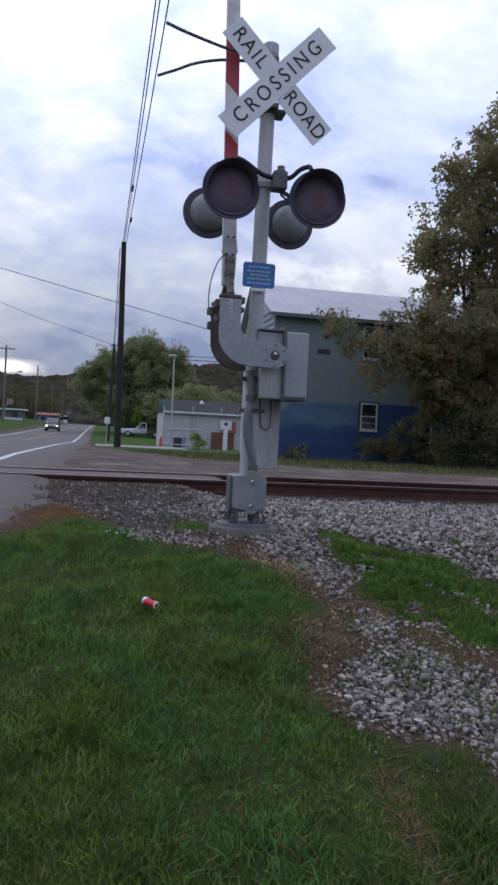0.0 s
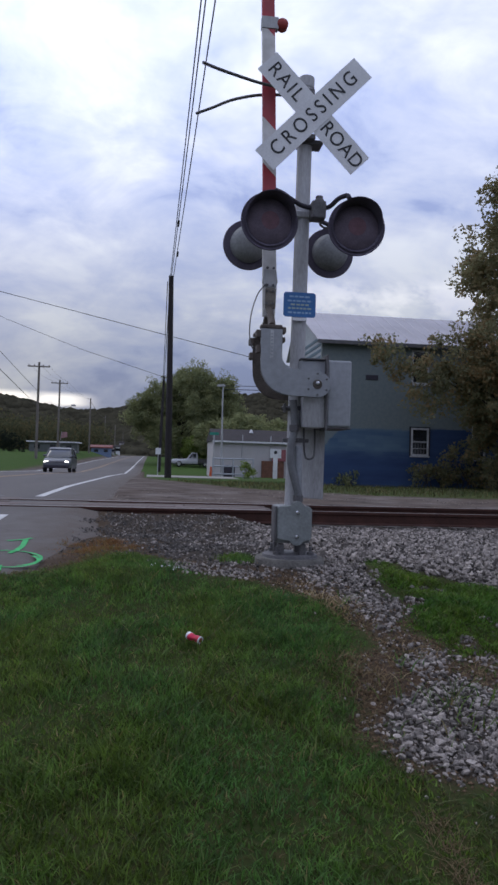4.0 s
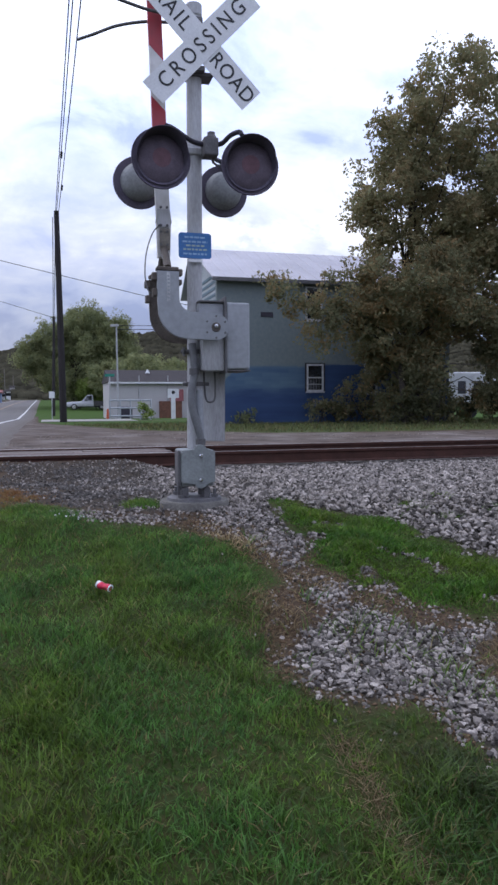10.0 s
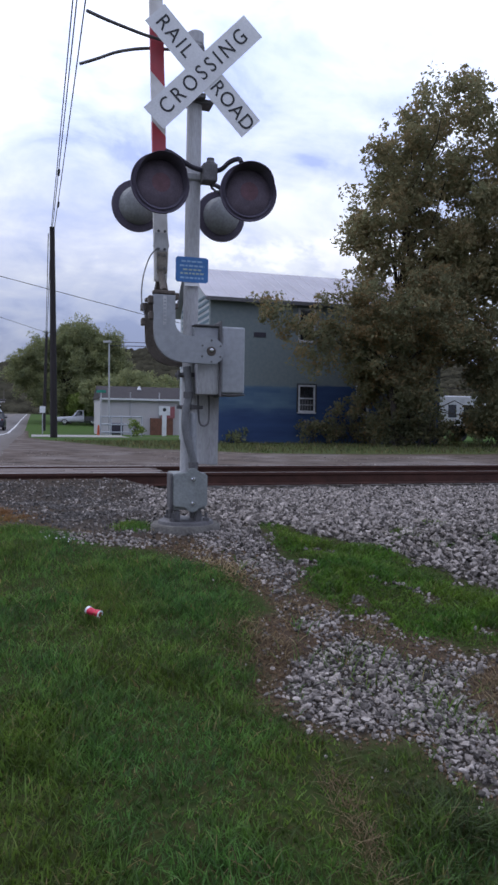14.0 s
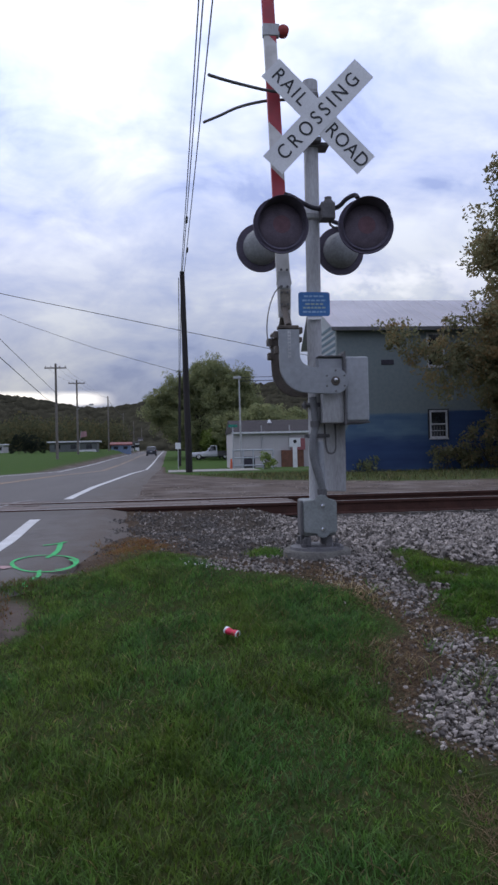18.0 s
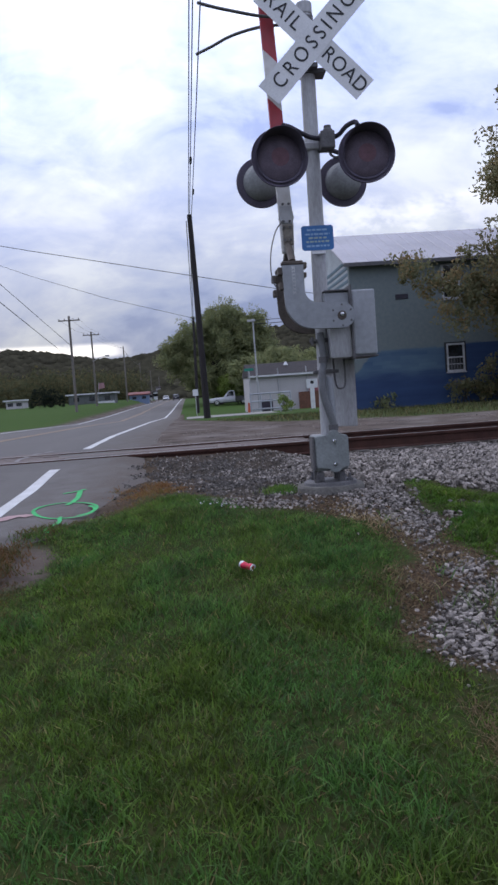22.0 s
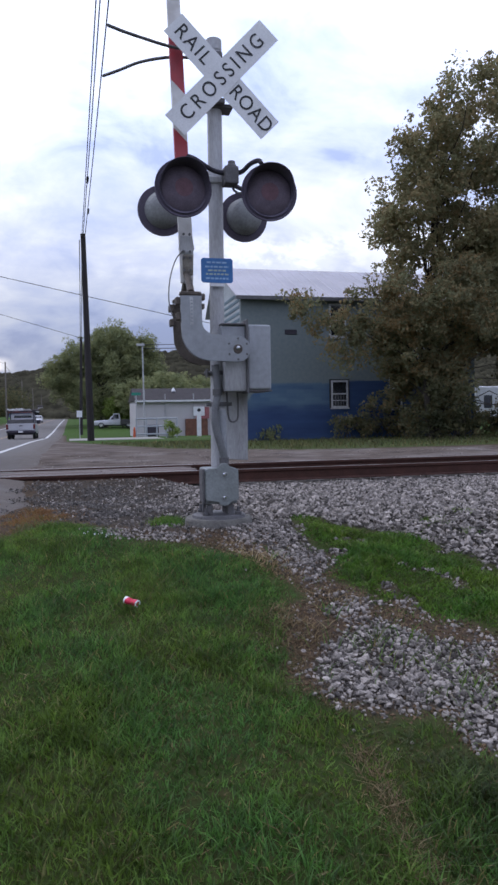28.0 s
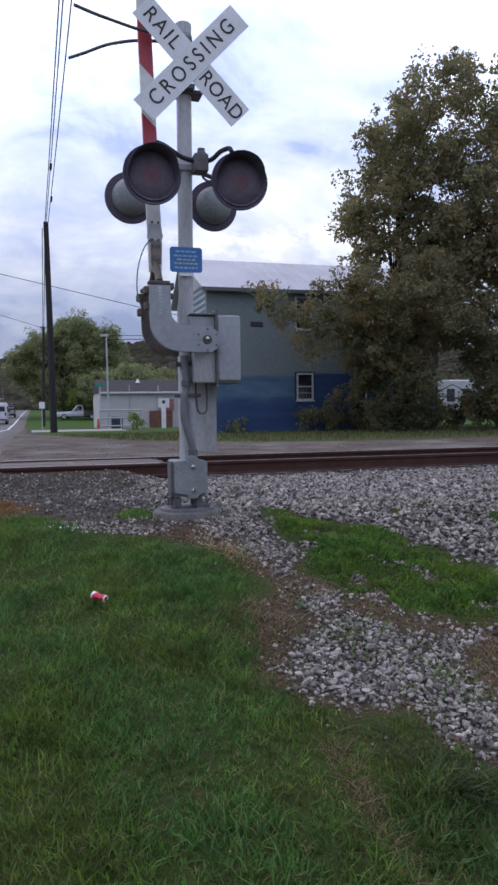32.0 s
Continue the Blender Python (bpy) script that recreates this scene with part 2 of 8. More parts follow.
def grass_mat(name, a, b_, dry, through):
    """Blades in two greens by patches of the lawn, some of them dry, each a little different."""
    m = bpy.data.materials.new(name)
    m.use_nodes = True
    nt = m.node_tree
    N, L = nt.nodes.new, nt.links.new
    b = nt.nodes["Principled BSDF"]
    g, tc, n_, mr = N("ShaderNodeNewGeometry"), N("ShaderNodeTexCoord"), N("ShaderNodeTexNoise"), N("ShaderNodeMapRange")
    n_.inputs["Scale"].default_value, n_.inputs["Detail"].default_value = 1.5, 3
    L(tc.outputs["Object"], n_.inputs["Vector"])
    mr.inputs["From Min"].default_value, mr.inputs["From Max"].default_value = 0.38, 0.62
    L(n_.outputs["Fac"], mr.inputs["Value"])
    mx = N("ShaderNodeMix"); mx.data_type = "RGBA"
    L(mr.outputs[0], mx.inputs["Factor"])
    mx.inputs[6].default_value, mx.inputs[7].default_value = (*a, 1), (*b_, 1)
    r = N("ShaderNodeMapRange")
    r.inputs["From Min"].default_value, r.inputs["From Max"].default_value = 0.9, 0.98
    L(g.outputs["Random Per Island"], r.inputs["Value"])
    md = N("ShaderNodeMix"); md.data_type = "RGBA"
    L(r.outputs[0], md.inputs["Factor"]); L(mx.outputs[2], md.inputs[6]); md.inputs[7].default_value = (*dry, 1)
    fr, hv, vr = N("ShaderNodeMath"), N("ShaderNodeHueSaturation"), N("ShaderNodeMapRange")
    fr.operation = "FRACT"
    ml = N("ShaderNodeMath"); ml.operation = "MULTIPLY"; ml.inputs[1].default_value = 37.7
    L(g.outputs["Random Per Island"], ml.inputs[0]); L(ml.outputs[0], fr.inputs[0]); L(fr.outputs[0], vr.inputs["Value"])
    vr.inputs["To Min"].default_value, vr.inputs["To Max"].default_value = 0.5, 1.65
    n3, m3, mm = N("ShaderNodeTexNoise"), N("ShaderNodeMapRange"), N("ShaderNodeMath")
    n3.inputs["Scale"].default_value, n3.inputs["Detail"].default_value = 7.0, 3
    L(tc.outputs["Object"], n3.inputs["Vector"]); L(n3.outputs["Fac"], m3.inputs["Value"])
    m3.inputs["From Min"].default_value, m3.inputs["From Max"].default_value = 0.35, 0.65
    m3.inputs["To Min"].default_value, m3.inputs["To Max"].default_value = 0.66, 1.25
    mm.operation = "MULTIPLY"
    L(vr.outputs[0], mm.inputs[0]); L(m3.outputs[0], mm.inputs[1])
    L(mm.outputs[0], hv.inputs["Value"]); L(md.outputs[2], hv.inputs["Color"])
    L(hv.outputs[0], b.inputs["Base Color"])
    b.inputs["Roughness"].default_value, b.inputs["Specular IOR Level"].default_value = 0.5, 0.3
    tr, ms, out = N("ShaderNodeBsdfTranslucent"), N("ShaderNodeMixShader"), nt.nodes["Material Output"]
    L(hv.outputs[0], tr.inputs["Color"]); ms.inputs[0].default_value = through
    L(b.outputs[0], ms.inputs[1]); L(tr.outputs[0], ms.inputs[2]); L(ms.outputs[0], out.inputs[0])
    return m


GALV = mat("galvanised_paint", (0.42, 0.42, 0.44), 0.55, 0.1, 0.2, 3.0, 40, 0.05, tint=(0.25, 0.245, 0.245), stretch=(2, 2, 0.5))
ADAPTER = mat("stained_cast_adapter", (0.22, 0.195, 0.165), 0.7, 0.1, 0.4, 12, 70, 0.2)
LUG = mat("rust_stained_casting", (0.105, 0.085, 0.072), 0.7, 0.1, 0.4, 12, 70, 0.2)
REARBOWL = mat("weathered_lamp_bowl", (0.235, 0.24, 0.245), 0.6, 0.1, 0.3, 6, 50, 0.1)
CONDUIT = mat("dull_conduit", (0.15, 0.153, 0.162), 0.55, 0.1, 0.25, 8, 60, 0.05)
GREY = mat("grey_enamel", (0.30, 0.312, 0.335), 0.5, 0.05, 0.14, 2.0, 25, 0.02)
DARKGREY = mat("weathered_grey_steel", (0.12, 0.115, 0.12), 0.6, 0.2, 0.35, 7, 70, 0.2)
CASTGREY = mat("weathered_grey_casting", (0.225, 0.242, 0.242), 0.6, 0.05, 0.25, 5, 50, 0.1)
BLACK = mat("black_enamel", (0.042, 0.037, 0.052), 0.75, 0.0, 0.3, 5, 60, 0.1)
INNER = mat("faded_black_disc", (0.096, 0.082, 0.116), 0.75, 0.0, 0.3, 5, 60, 0.1)
DUSTYLENS = mat("dusty_lens_glass", (0.122, 0.098, 0.126), 0.7, 0.0, 0.25, 12, 90, 0.0, spec=0.2)
REDLENS = mat("red_glass", (0.148, 0.082, 0.10), 0.7, 0.0, 0.2, 20, 120, 0.0, spec=0.2)
SIGNWHITE = mat("white_reflective_sheeting", (0.74, 0.74, 0.76), 0.4, 0.0, 0.06, 3, 80, 0.03)
SIGNBACK = mat("bare_aluminium", (0.5, 0.5, 0.52), 0.4, 0.7, 0.15, 5, 80, 0.05)
LETTER = mat("black_sign_ink", (0.02, 0.02, 0.024), 0.5, 0.0, 0.2, 8, 80, 0.0)
BLUE = mat("blue_sign_sheeting", (0.04, 0.16, 0.42), 0.4, 0.0, 0.15, 6, 60, 0.03)
BLUEINK = mat("pale_blue_ink", (0.28, 0.45, 0.66), 0.5, 0.0, 0.15, 6, 60, 0.0)
YELLOWINK = mat("dull_yellow_ink", (0.36, 0.46, 0.42), 0.5, 0.0, 0.15, 6, 60, 0.0)
CONCRETE = mat("old_concrete", (0.27, 0.255, 0.235), 0.9, 0.0, 0.3, 5, 50, 0.4)
FOOTING = mat("dirty_concrete", (0.135, 0.126, 0.114), 0.95, 0.0, 0.4, 9, 60, 0.5)
RUST = mat("rusty_rail_steel", (0.060, 0.024, 0.017), 0.85, 0.1, 0.4, 6, 60, 0.3)
RAILTOP = mat("worn_railhead", (0.34, 0.30, 0.28), 0.35, 0.7, 0.25, 5, 40, 0.05, stretch=(0.2, 4, 4))
TIMBER = mat("crossing_timber", (0.165, 0.132, 0.12), 0.9, 0.0, 0.35, 4, 45, 0.4, stretch=(0.25, 3, 3))
CREOSOTE = mat("creosoted_tie", (0.06, 0.05, 0.045), 0.9, 0.0, 0.35, 5, 40, 0.4)
POLEWOOD = mat("dark_creosoted_pole", (0.030, 0.025, 0.026), 0.9, 0.0, 0.35, 2, 30, 0.4, stretch=(4, 4, 0.3))
POLEGREY = mat("weathered_grey_pole", (0.17, 0.15, 0.135), 0.9, 0.0, 0.3, 2, 30, 0.3, stretch=(4, 4, 0.3))
WIRE = mat("dark_cable", (0.045, 0.045, 0.05), 0.6, 0.0, 0.2, 3, 30, 0.0)
BARK = mat("tree_bark", (0.05, 0.041, 0.034), 0.95, 0.0, 0.4, 3, 25, 0.6, stretch=(2, 2, 0.5))
LEAF_BIG = leaf_mat("autumn_leaves", (0.20, 0.20, 0.108), (0.238, 0.218, 0.118), (0.29, 0.225, 0.12), 0.05, 0.2)
LEAF_LOW = leaf_mat("brown_green_leaves", (0.178, 0.185, 0.104), (0.212, 0.2, 0.112), (0.285, 0.2, 0.10), 0.05, 0.2)
LEAF_FAR = leaf_mat("green_leaves", (0.19, 0.215, 0.115), (0.235, 0.255, 0.128), (0.30, 0.30, 0.145), 0.0, 0.15)
LEAF_HILL = leaf_mat("hill_leaves", (0.055, 0.050, 0.034), (0.066, 0.058, 0.038), (0.082, 0.066, 0.040), 0.0, 0.2)
LEAF_BELT = leaf_mat("belt_leaves", (0.075, 0.082, 0.048), (0.095, 0.096, 0.052), (0.13, 0.11, 0.055), 0.0, 0.2)
LEAF_DARK = leaf_mat("evergreen_leaves", (0.020, 0.030, 0.022), (0.026, 0.036, 0.026), (0.034, 0.042, 0.028), 0.1, 0.15)
LEAF_BUSH = leaf_mat("bright_bush_leaves", (0.13, 0.19, 0.045), (0.19, 0.25, 0.06), (0.26, 0.31, 0.09))
WOODS = mat("far_woods", (0.054, 0.050, 0.034), 0.95, 0.0, 0.45, 0.05, 0.5, 0.6, spec=0.0, random_shade=0.2, tint=(0.034, 0.032, 0.023))
STONE = mat("ballast_stone", (0.252, 0.222, 0.200), 0.9, 0.0, 0.45, 12, 90, 0.4, random_shade=0.78, spec=0.2)
STONE_LOOSE = mat("loose_stone", (0.252, 0.222, 0.200), 0.9, 0.0, 0.45, 1.5, 9, 0.4, random_shade=0.78, spec=0.2, by_object=True)
STONE_DARK = mat("dirty_ballast_stone", (0.118, 0.107, 0.099), 0.95, 0.0, 0.35, 12, 90, 0.3, random_shade=0.65, spec=0.2)
BLADE = grass_mat("grass_blades", (0.066, 0.152, 0.032), (0.094, 0.150, 0.024), (0.21, 0.165, 0.07), 0.45)
TUFT = grass_mat("blue_green_tufts", (0.074, 0.142, 0.036), (0.098, 0.15, 0.027), (0.17, 0.165, 0.065), 0.45)
BLADE_BRIGHT = grass_mat("bright_grass_blades", (0.052, 0.142, 0.019), (0.095, 0.158, 0.020), (0.18, 0.175, 0.065), 0.45)
BLADE_DULL = grass_mat("trodden_grass_blades", (0.044, 0.082, 0.022), (0.066, 0.086, 0.023), (0.14, 0.105, 0.05), 0.4)
VERGE = grass_mat("verge_blades", (0.066, 0.088, 0.027), (0.105, 0.094, 0.038), (0.19, 0.135, 0.065), 0.4)
STRAW = leaf_mat("dry_grass", (0.15, 0.105, 0.055), (0.26, 0.19, 0.105), (0.38, 0.30, 0.17))
SOIL = mat("soil_clods", (0.135, 0.09, 0.056), 0.95, 0.0, 0.35, 12, 90, 0.3, random_shade=0.55, spec=0.1)
OLIVEWEED = leaf_mat("olive_weeds", (0.075, 0.095, 0.03), (0.11, 0.105, 0.04), (0.15, 0.09, 0.04))
RUSTWEED = leaf_mat("rust_brown_weeds", (0.15, 0.075, 0.03), (0.21, 0.105, 0.04), (0.12, 0.11, 0.035))
TYRE = mat("tyre_rubber", (0.02, 0.02, 0.021), 0.85, 0.0, 0.2, 8, 60, 0.1)
CARGLASS = mat("tinted_car_glass", (0.02, 0.024, 0.03), 0.08, 0.0, 0.1, 2, 10, 0.0, spec=0.8)
WINDOWTRIM = mat("weathered_white_trim", (0.44, 0.44, 0.455), 0.6, 0.0, 0.25, 8, 60, 0.1)
CHROME = mat("bright_trim", (0.6, 0.6, 0.62), 0.2, 0.9, 0.1, 4, 30, 0.0)
TAIL = mat("tail_light_red", (0.12, 0.012, 0.012), 0.2, 0.0, 0.1, 5, 30, 0.0, spec=0.6)
HEADLIGHT = glow("lit_headlight", (1.0, 0.93, 0.8), 9.0)
LAMPGLASS = mat("lamp_glass", (0.55, 0.55, 0.57), 0.15, 0.0, 0.1, 4, 30, 0.0, spec=0.7)
WHITEPAINT = mat("white_house_paint", (0.42, 0.40, 0.415), 0.7, 0.0, 0.18, 1.2, 20, 0.08, tint=(0.38, 0.36, 0.36))
WHITETRIM = mat("white_trim", (0.7, 0.7, 0.72), 0.6, 0.0, 0.12, 3, 30, 0.05)
PANE = mat("dark_window_pane", (0.02, 0.022, 0.026), 0.1, 0.0, 0.2, 2, 12, 0.0, spec=0.7)
ROOFMETAL = mat("pale_metal_roof", (0.40, 0.38, 0.42), 0.5, 0.25, 0.12, 0.7, 14, 0.05)
SHINGLE = mat("dark_shingles", (0.034, 0.028, 0.030), 0.95, 0.0, 0.3, 3, 24, 0.3)
SHOPRED = mat("faded_red_roof", (0.20, 0.06, 0.055), 0.7, 0.0, 0.25, 2, 20, 0.05)
REDPAINT = mat("red_paint", (0.30, 0.035, 0.03), 0.6, 0.0, 0.2, 4, 40, 0.05)
BLUEPAINT = mat("mid_blue_paint", (0.16, 0.22, 0.34), 0.6, 0.0, 0.2, 4, 40, 0.05)
ROADWHITE = mat("worn_white_road_paint", (0.56, 0.56, 0.56), 0.8, 0.0, 0.2, 3, 60, 0.15, tint=(0.36, 0.35, 0.34))
ROADYELLOW = mat("worn_yellow_road_paint", (0.30, 0.19, 0.10), 0.8, 0.0, 0.25, 3, 60, 0.15, tint=(0.19, 0.14, 0.10))
SPRAYGREEN = mat("green_survey_paint", (0.004, 0.40, 0.09), 0.7, 0.0, 0.4, 14, 60, 0.1, tint=(0.012, 0.2, 0.055))
SMEAR = mat("ghost_of_white_paint", (0.235, 0.225, 0.225), 0.85, 0.0, 0.3, 9, 60, 0.1, tint=(0.14, 0.13, 0.125))
SPRAYPINK = mat("pink_survey_paint", (0.37, 0.235, 0.235), 0.8, 0.0, 0.2, 6, 60, 0.1)


def mix_at(nt, fac, a, b):
    m = nt.nodes.new("ShaderNodeMix")
    m.data_type = "RGBA"
    nt.links.new(fac, m.inputs["Factor"])
    for v, k in ((a, 6), (b, 7)):
        if isinstance(v, tuple):
            m.inputs[k].default_value = (*v, 1)
        else:
            nt.links.new(v, m.inputs[k])
    return m.outputs[2]


def noise_fac(nt, scale, lo=0.35, hi=0.65, detail=5, vec=None):
    N, L = nt.nodes.new, nt.links.new
    n_, mr = N("ShaderNodeTexNoise"), N("ShaderNodeMapRange")
    n_.inputs["Scale"].default_value, n_.inputs["Detail"].default_value = scale, detail
    if vec is None:
        vec = N("ShaderNodeNewGeometry").outputs["Position"]
    L(vec, n_.inputs["Vector"])
    mr.inputs["From Min"].default_value, mr.inputs["From Max"].default_value = lo, hi
    L(n_.outputs["Fac"], mr.inputs["Value"])
    return mr.outputs[0], n_.outputs["Fac"]


def ground_material():
    """Soil, lawn, gravel and worn asphalt, laid out by the ground's own cover layers."""
    m = bpy.data.materials.new("mixed_ground")
    m.use_nodes = True
    nt = m.node_tree
    N, L = nt.nodes.new, nt.links.new
    b = nt.nodes["Principled BSDF"]
    f1, _ = noise_fac(nt, 1.3)
    f2, h2 = noise_fac(nt, 22)
    f3, _ = noise_fac(nt, 70)
    soil = mix_at(nt, f2, mix_at(nt, f1, (0.070, 0.046, 0.030), (0.098, 0.070, 0.048)), (0.050, 0.038, 0.028))
    lawn = mix_at(nt, f2, mix_at(nt, f1, (0.026, 0.044, 0.013), (0.036, 0.054, 0.014)), (0.045, 0.044, 0.018))
    turf = mix_at(nt, f2, mix_at(nt, f1, (0.034, 0.086, 0.018), (0.050, 0.094, 0.022)), (0.058, 0.080, 0.026))
    # gravel floor is far darker than its stones: shaded gaps painted into the colour
    grav = mix_at(nt, f3, mix_at(nt, f1, (0.052, 0.044, 0.038), (0.070, 0.059, 0.051)), (0.030, 0.026, 0.022))
    asph = mix_at(nt, f3, mix_at(nt, f1, (0.078, 0.062, 0.053), (0.146, 0.118, 0.102)), (0.104, 0.083, 0.071))
    f4, _ = noise_fac(nt, 2.4, 0.52, 0.66, 7)
    asph = mix_at(nt, f4, asph, (0.058, 0.047, 0.042))
    f5, _ = noise_fac(nt, 0.7, 0.5, 0.7, 6)
    asph = mix_at(nt, f5, asph, (0.175, 0.152, 0.142))
    col = soil
    for layer, c in (("gravel", grav), ("paved", asph), ("lawn", lawn), ("turf", turf)):
        at = N("ShaderNodeAttribute"); at.attribute_name = layer
        col = mix_at(nt, at.outputs["Fac"], col, c)
    L(col, b.inputs["Base Color"])
    b.inputs["Roughness"].default_value, b.inputs["Specular IOR Level"].default_value = 0.95, 0.03
    bp = N("ShaderNodeBump"); bp.inputs["Strength"].default_value, bp.inputs["Distance"].default_value = 0.5, 0.03
    L(h2, bp.inputs["Height"]); L(bp.outputs[0], b.inputs["Normal"])
    return m


def asphalt_material():
    m = bpy.data.materials.new("worn_asphalt")
    m.use_nodes = True
    nt = m.node_tree
    N, L = nt.nodes.new, nt.links.new
    b = nt.nodes["Principled BSDF"]
    pos = N("ShaderNodeNewGeometry").outputs["Position"]
    mp = N("ShaderNodeMapping"); mp.inputs["Scale"].default_value = (1.0, 0.08, 1)
    L(pos, mp.inputs[0])
    f1, _ = noise_fac(nt, 0.9, vec=mp.outputs[0])
    f2, _ = noise_fac(nt, 3.0)
    f3, h3 = noise_fac(nt, 160, 0.3, 0.7)
    col = mix_at(nt, f2, mix_at(nt, f1, (0.102, 0.093, 0.090), (0.138, 0.125, 0.118)), (0.122, 0.112, 0.107))
    k = N("ShaderNodeMath"); k.operation = "MULTIPLY"; k.inputs[1].default_value = 0.35
    L(f3, k.inputs[0])
    col = mix_at(nt, k.outputs[0], col, (0.08, 0.075, 0.075))
    vo = N("ShaderNodeTexVoronoi"); vo.feature = "DISTANCE_TO_EDGE"; vo.inputs["Scale"].default_value = 0.3
    dn, dm, da = N("ShaderNodeTexNoise"), N("ShaderNodeVectorMath"), N("ShaderNodeVectorMath")
    dn.inputs["Scale"].default_value, dn.inputs["Detail"].default_value = 1.3, 6
    dm.operation, da.operation = "SCALE", "ADD"
    dm.inputs["Scale"].default_value = 2.4
    L(pos, dn.inputs["Vector"]); L(dn.outputs["Color"], dm.inputs[0]); L(dm.outputs[0], da.inputs[0]); L(pos, da.inputs[1])
    L(da.outputs[0], vo.inputs["Vector"])
    cr = N("ShaderNodeMapRange"); cr.inputs["From Min"].default_value, cr.inputs["From Max"].default_value = 0.0, 0.012
    cr.inputs["To Min"].default_value, cr.inputs["To Max"].default_value = 0.3, 0.0
    L(vo.outputs["Distance"], cr.inputs["Value"])
    col = mix_at(nt, cr.outputs[0], col, (0.05, 0.047, 0.047))
    sx, ex, ea = N("ShaderNodeSeparateXYZ"), N("ShaderNodeMapRange"), N("ShaderNodeMath")
    L(pos, sx.inputs[0])
    ea.operation = "MULTIPLY_ADD"; ea.inputs[1].default_value = 0.7
    L(f2, ea.inputs[0]); L(sx.outputs["X"], ea.inputs[2])
    ex.inputs["From Min"].default_value, ex.inputs["From Max"].default_value = -2.5, -1.5
    ex.inputs["To Max"].default_value = 0.85
    L(ea.outputs[0], ex.inputs["Value"])
    col = mix_at(nt, ex.outputs[0], col, mix_at(nt, f3, (0.115, 0.092, 0.078), (0.07, 0.056, 0.047)))
    L(col, b.inputs["Base Color"])
    b.inputs["Roughness"].default_value, b.inputs["Specular IOR Level"].default_value = 0.9, 0.25
    bp = N("ShaderNodeBump"); bp.inputs["Strength"].default_value, bp.inputs["Distance"].default_value = 0.4, 0.006
    L(h3, bp.inputs["Height"]); L(bp.outputs[0], b.inputs["Normal"])
    return m


def arm_material():
    """Gate arm: slanting red and white reflective bands above the lamps, bare white below."""
    m = bpy.data.materials.new("banded_gate_arm")
    m.use_nodes = True
    nt = m.node_tree
    N, L = nt.nodes.new, nt.links.new
    b = nt.nodes["Principled BSDF"]
    tc, sep = N("ShaderNodeTexCoord"), N("ShaderNodeSeparateXYZ")
    L(tc.outputs["Object"], sep.inputs[0])

    def math_(op, a, k, third=None):
        n_ = N("ShaderNodeMath"); n_.operation = op
        for i, v in enumerate((a, k)):
            if isinstance(v, (int, float)):
                n_.inputs[i].default_value = v
            else:
                L(v, n_.inputs[i])
        return n_.outputs[0]
    s = math_("ADD", sep.outputs["Z"], math_("MULTIPLY", sep.outputs["X"], 1.0))
    s = math_("FRACT", math_("DIVIDE", math_("ADD", s, 0.255 + 0.10), 0.745), 0)
    red = math_("LESS_THAN", s, 0.5)
    red = math_("MULTIPLY", red, math_("GREATER_THAN", sep.outputs["Z"], 2.75))
    f, _ = noise_fac(nt, 9)
    col = mix_at(nt, red, mix_at(nt, f, (0.64, 0.62, 0.62), (0.50, 0.475, 0.46)), mix_at(nt, f, (0.42, 0.036, 0.052), (0.31, 0.036, 0.05)))
    L(col, b.inputs["Base Color"])
    b.inputs["Roughness"].default_value = 0.5
    return m


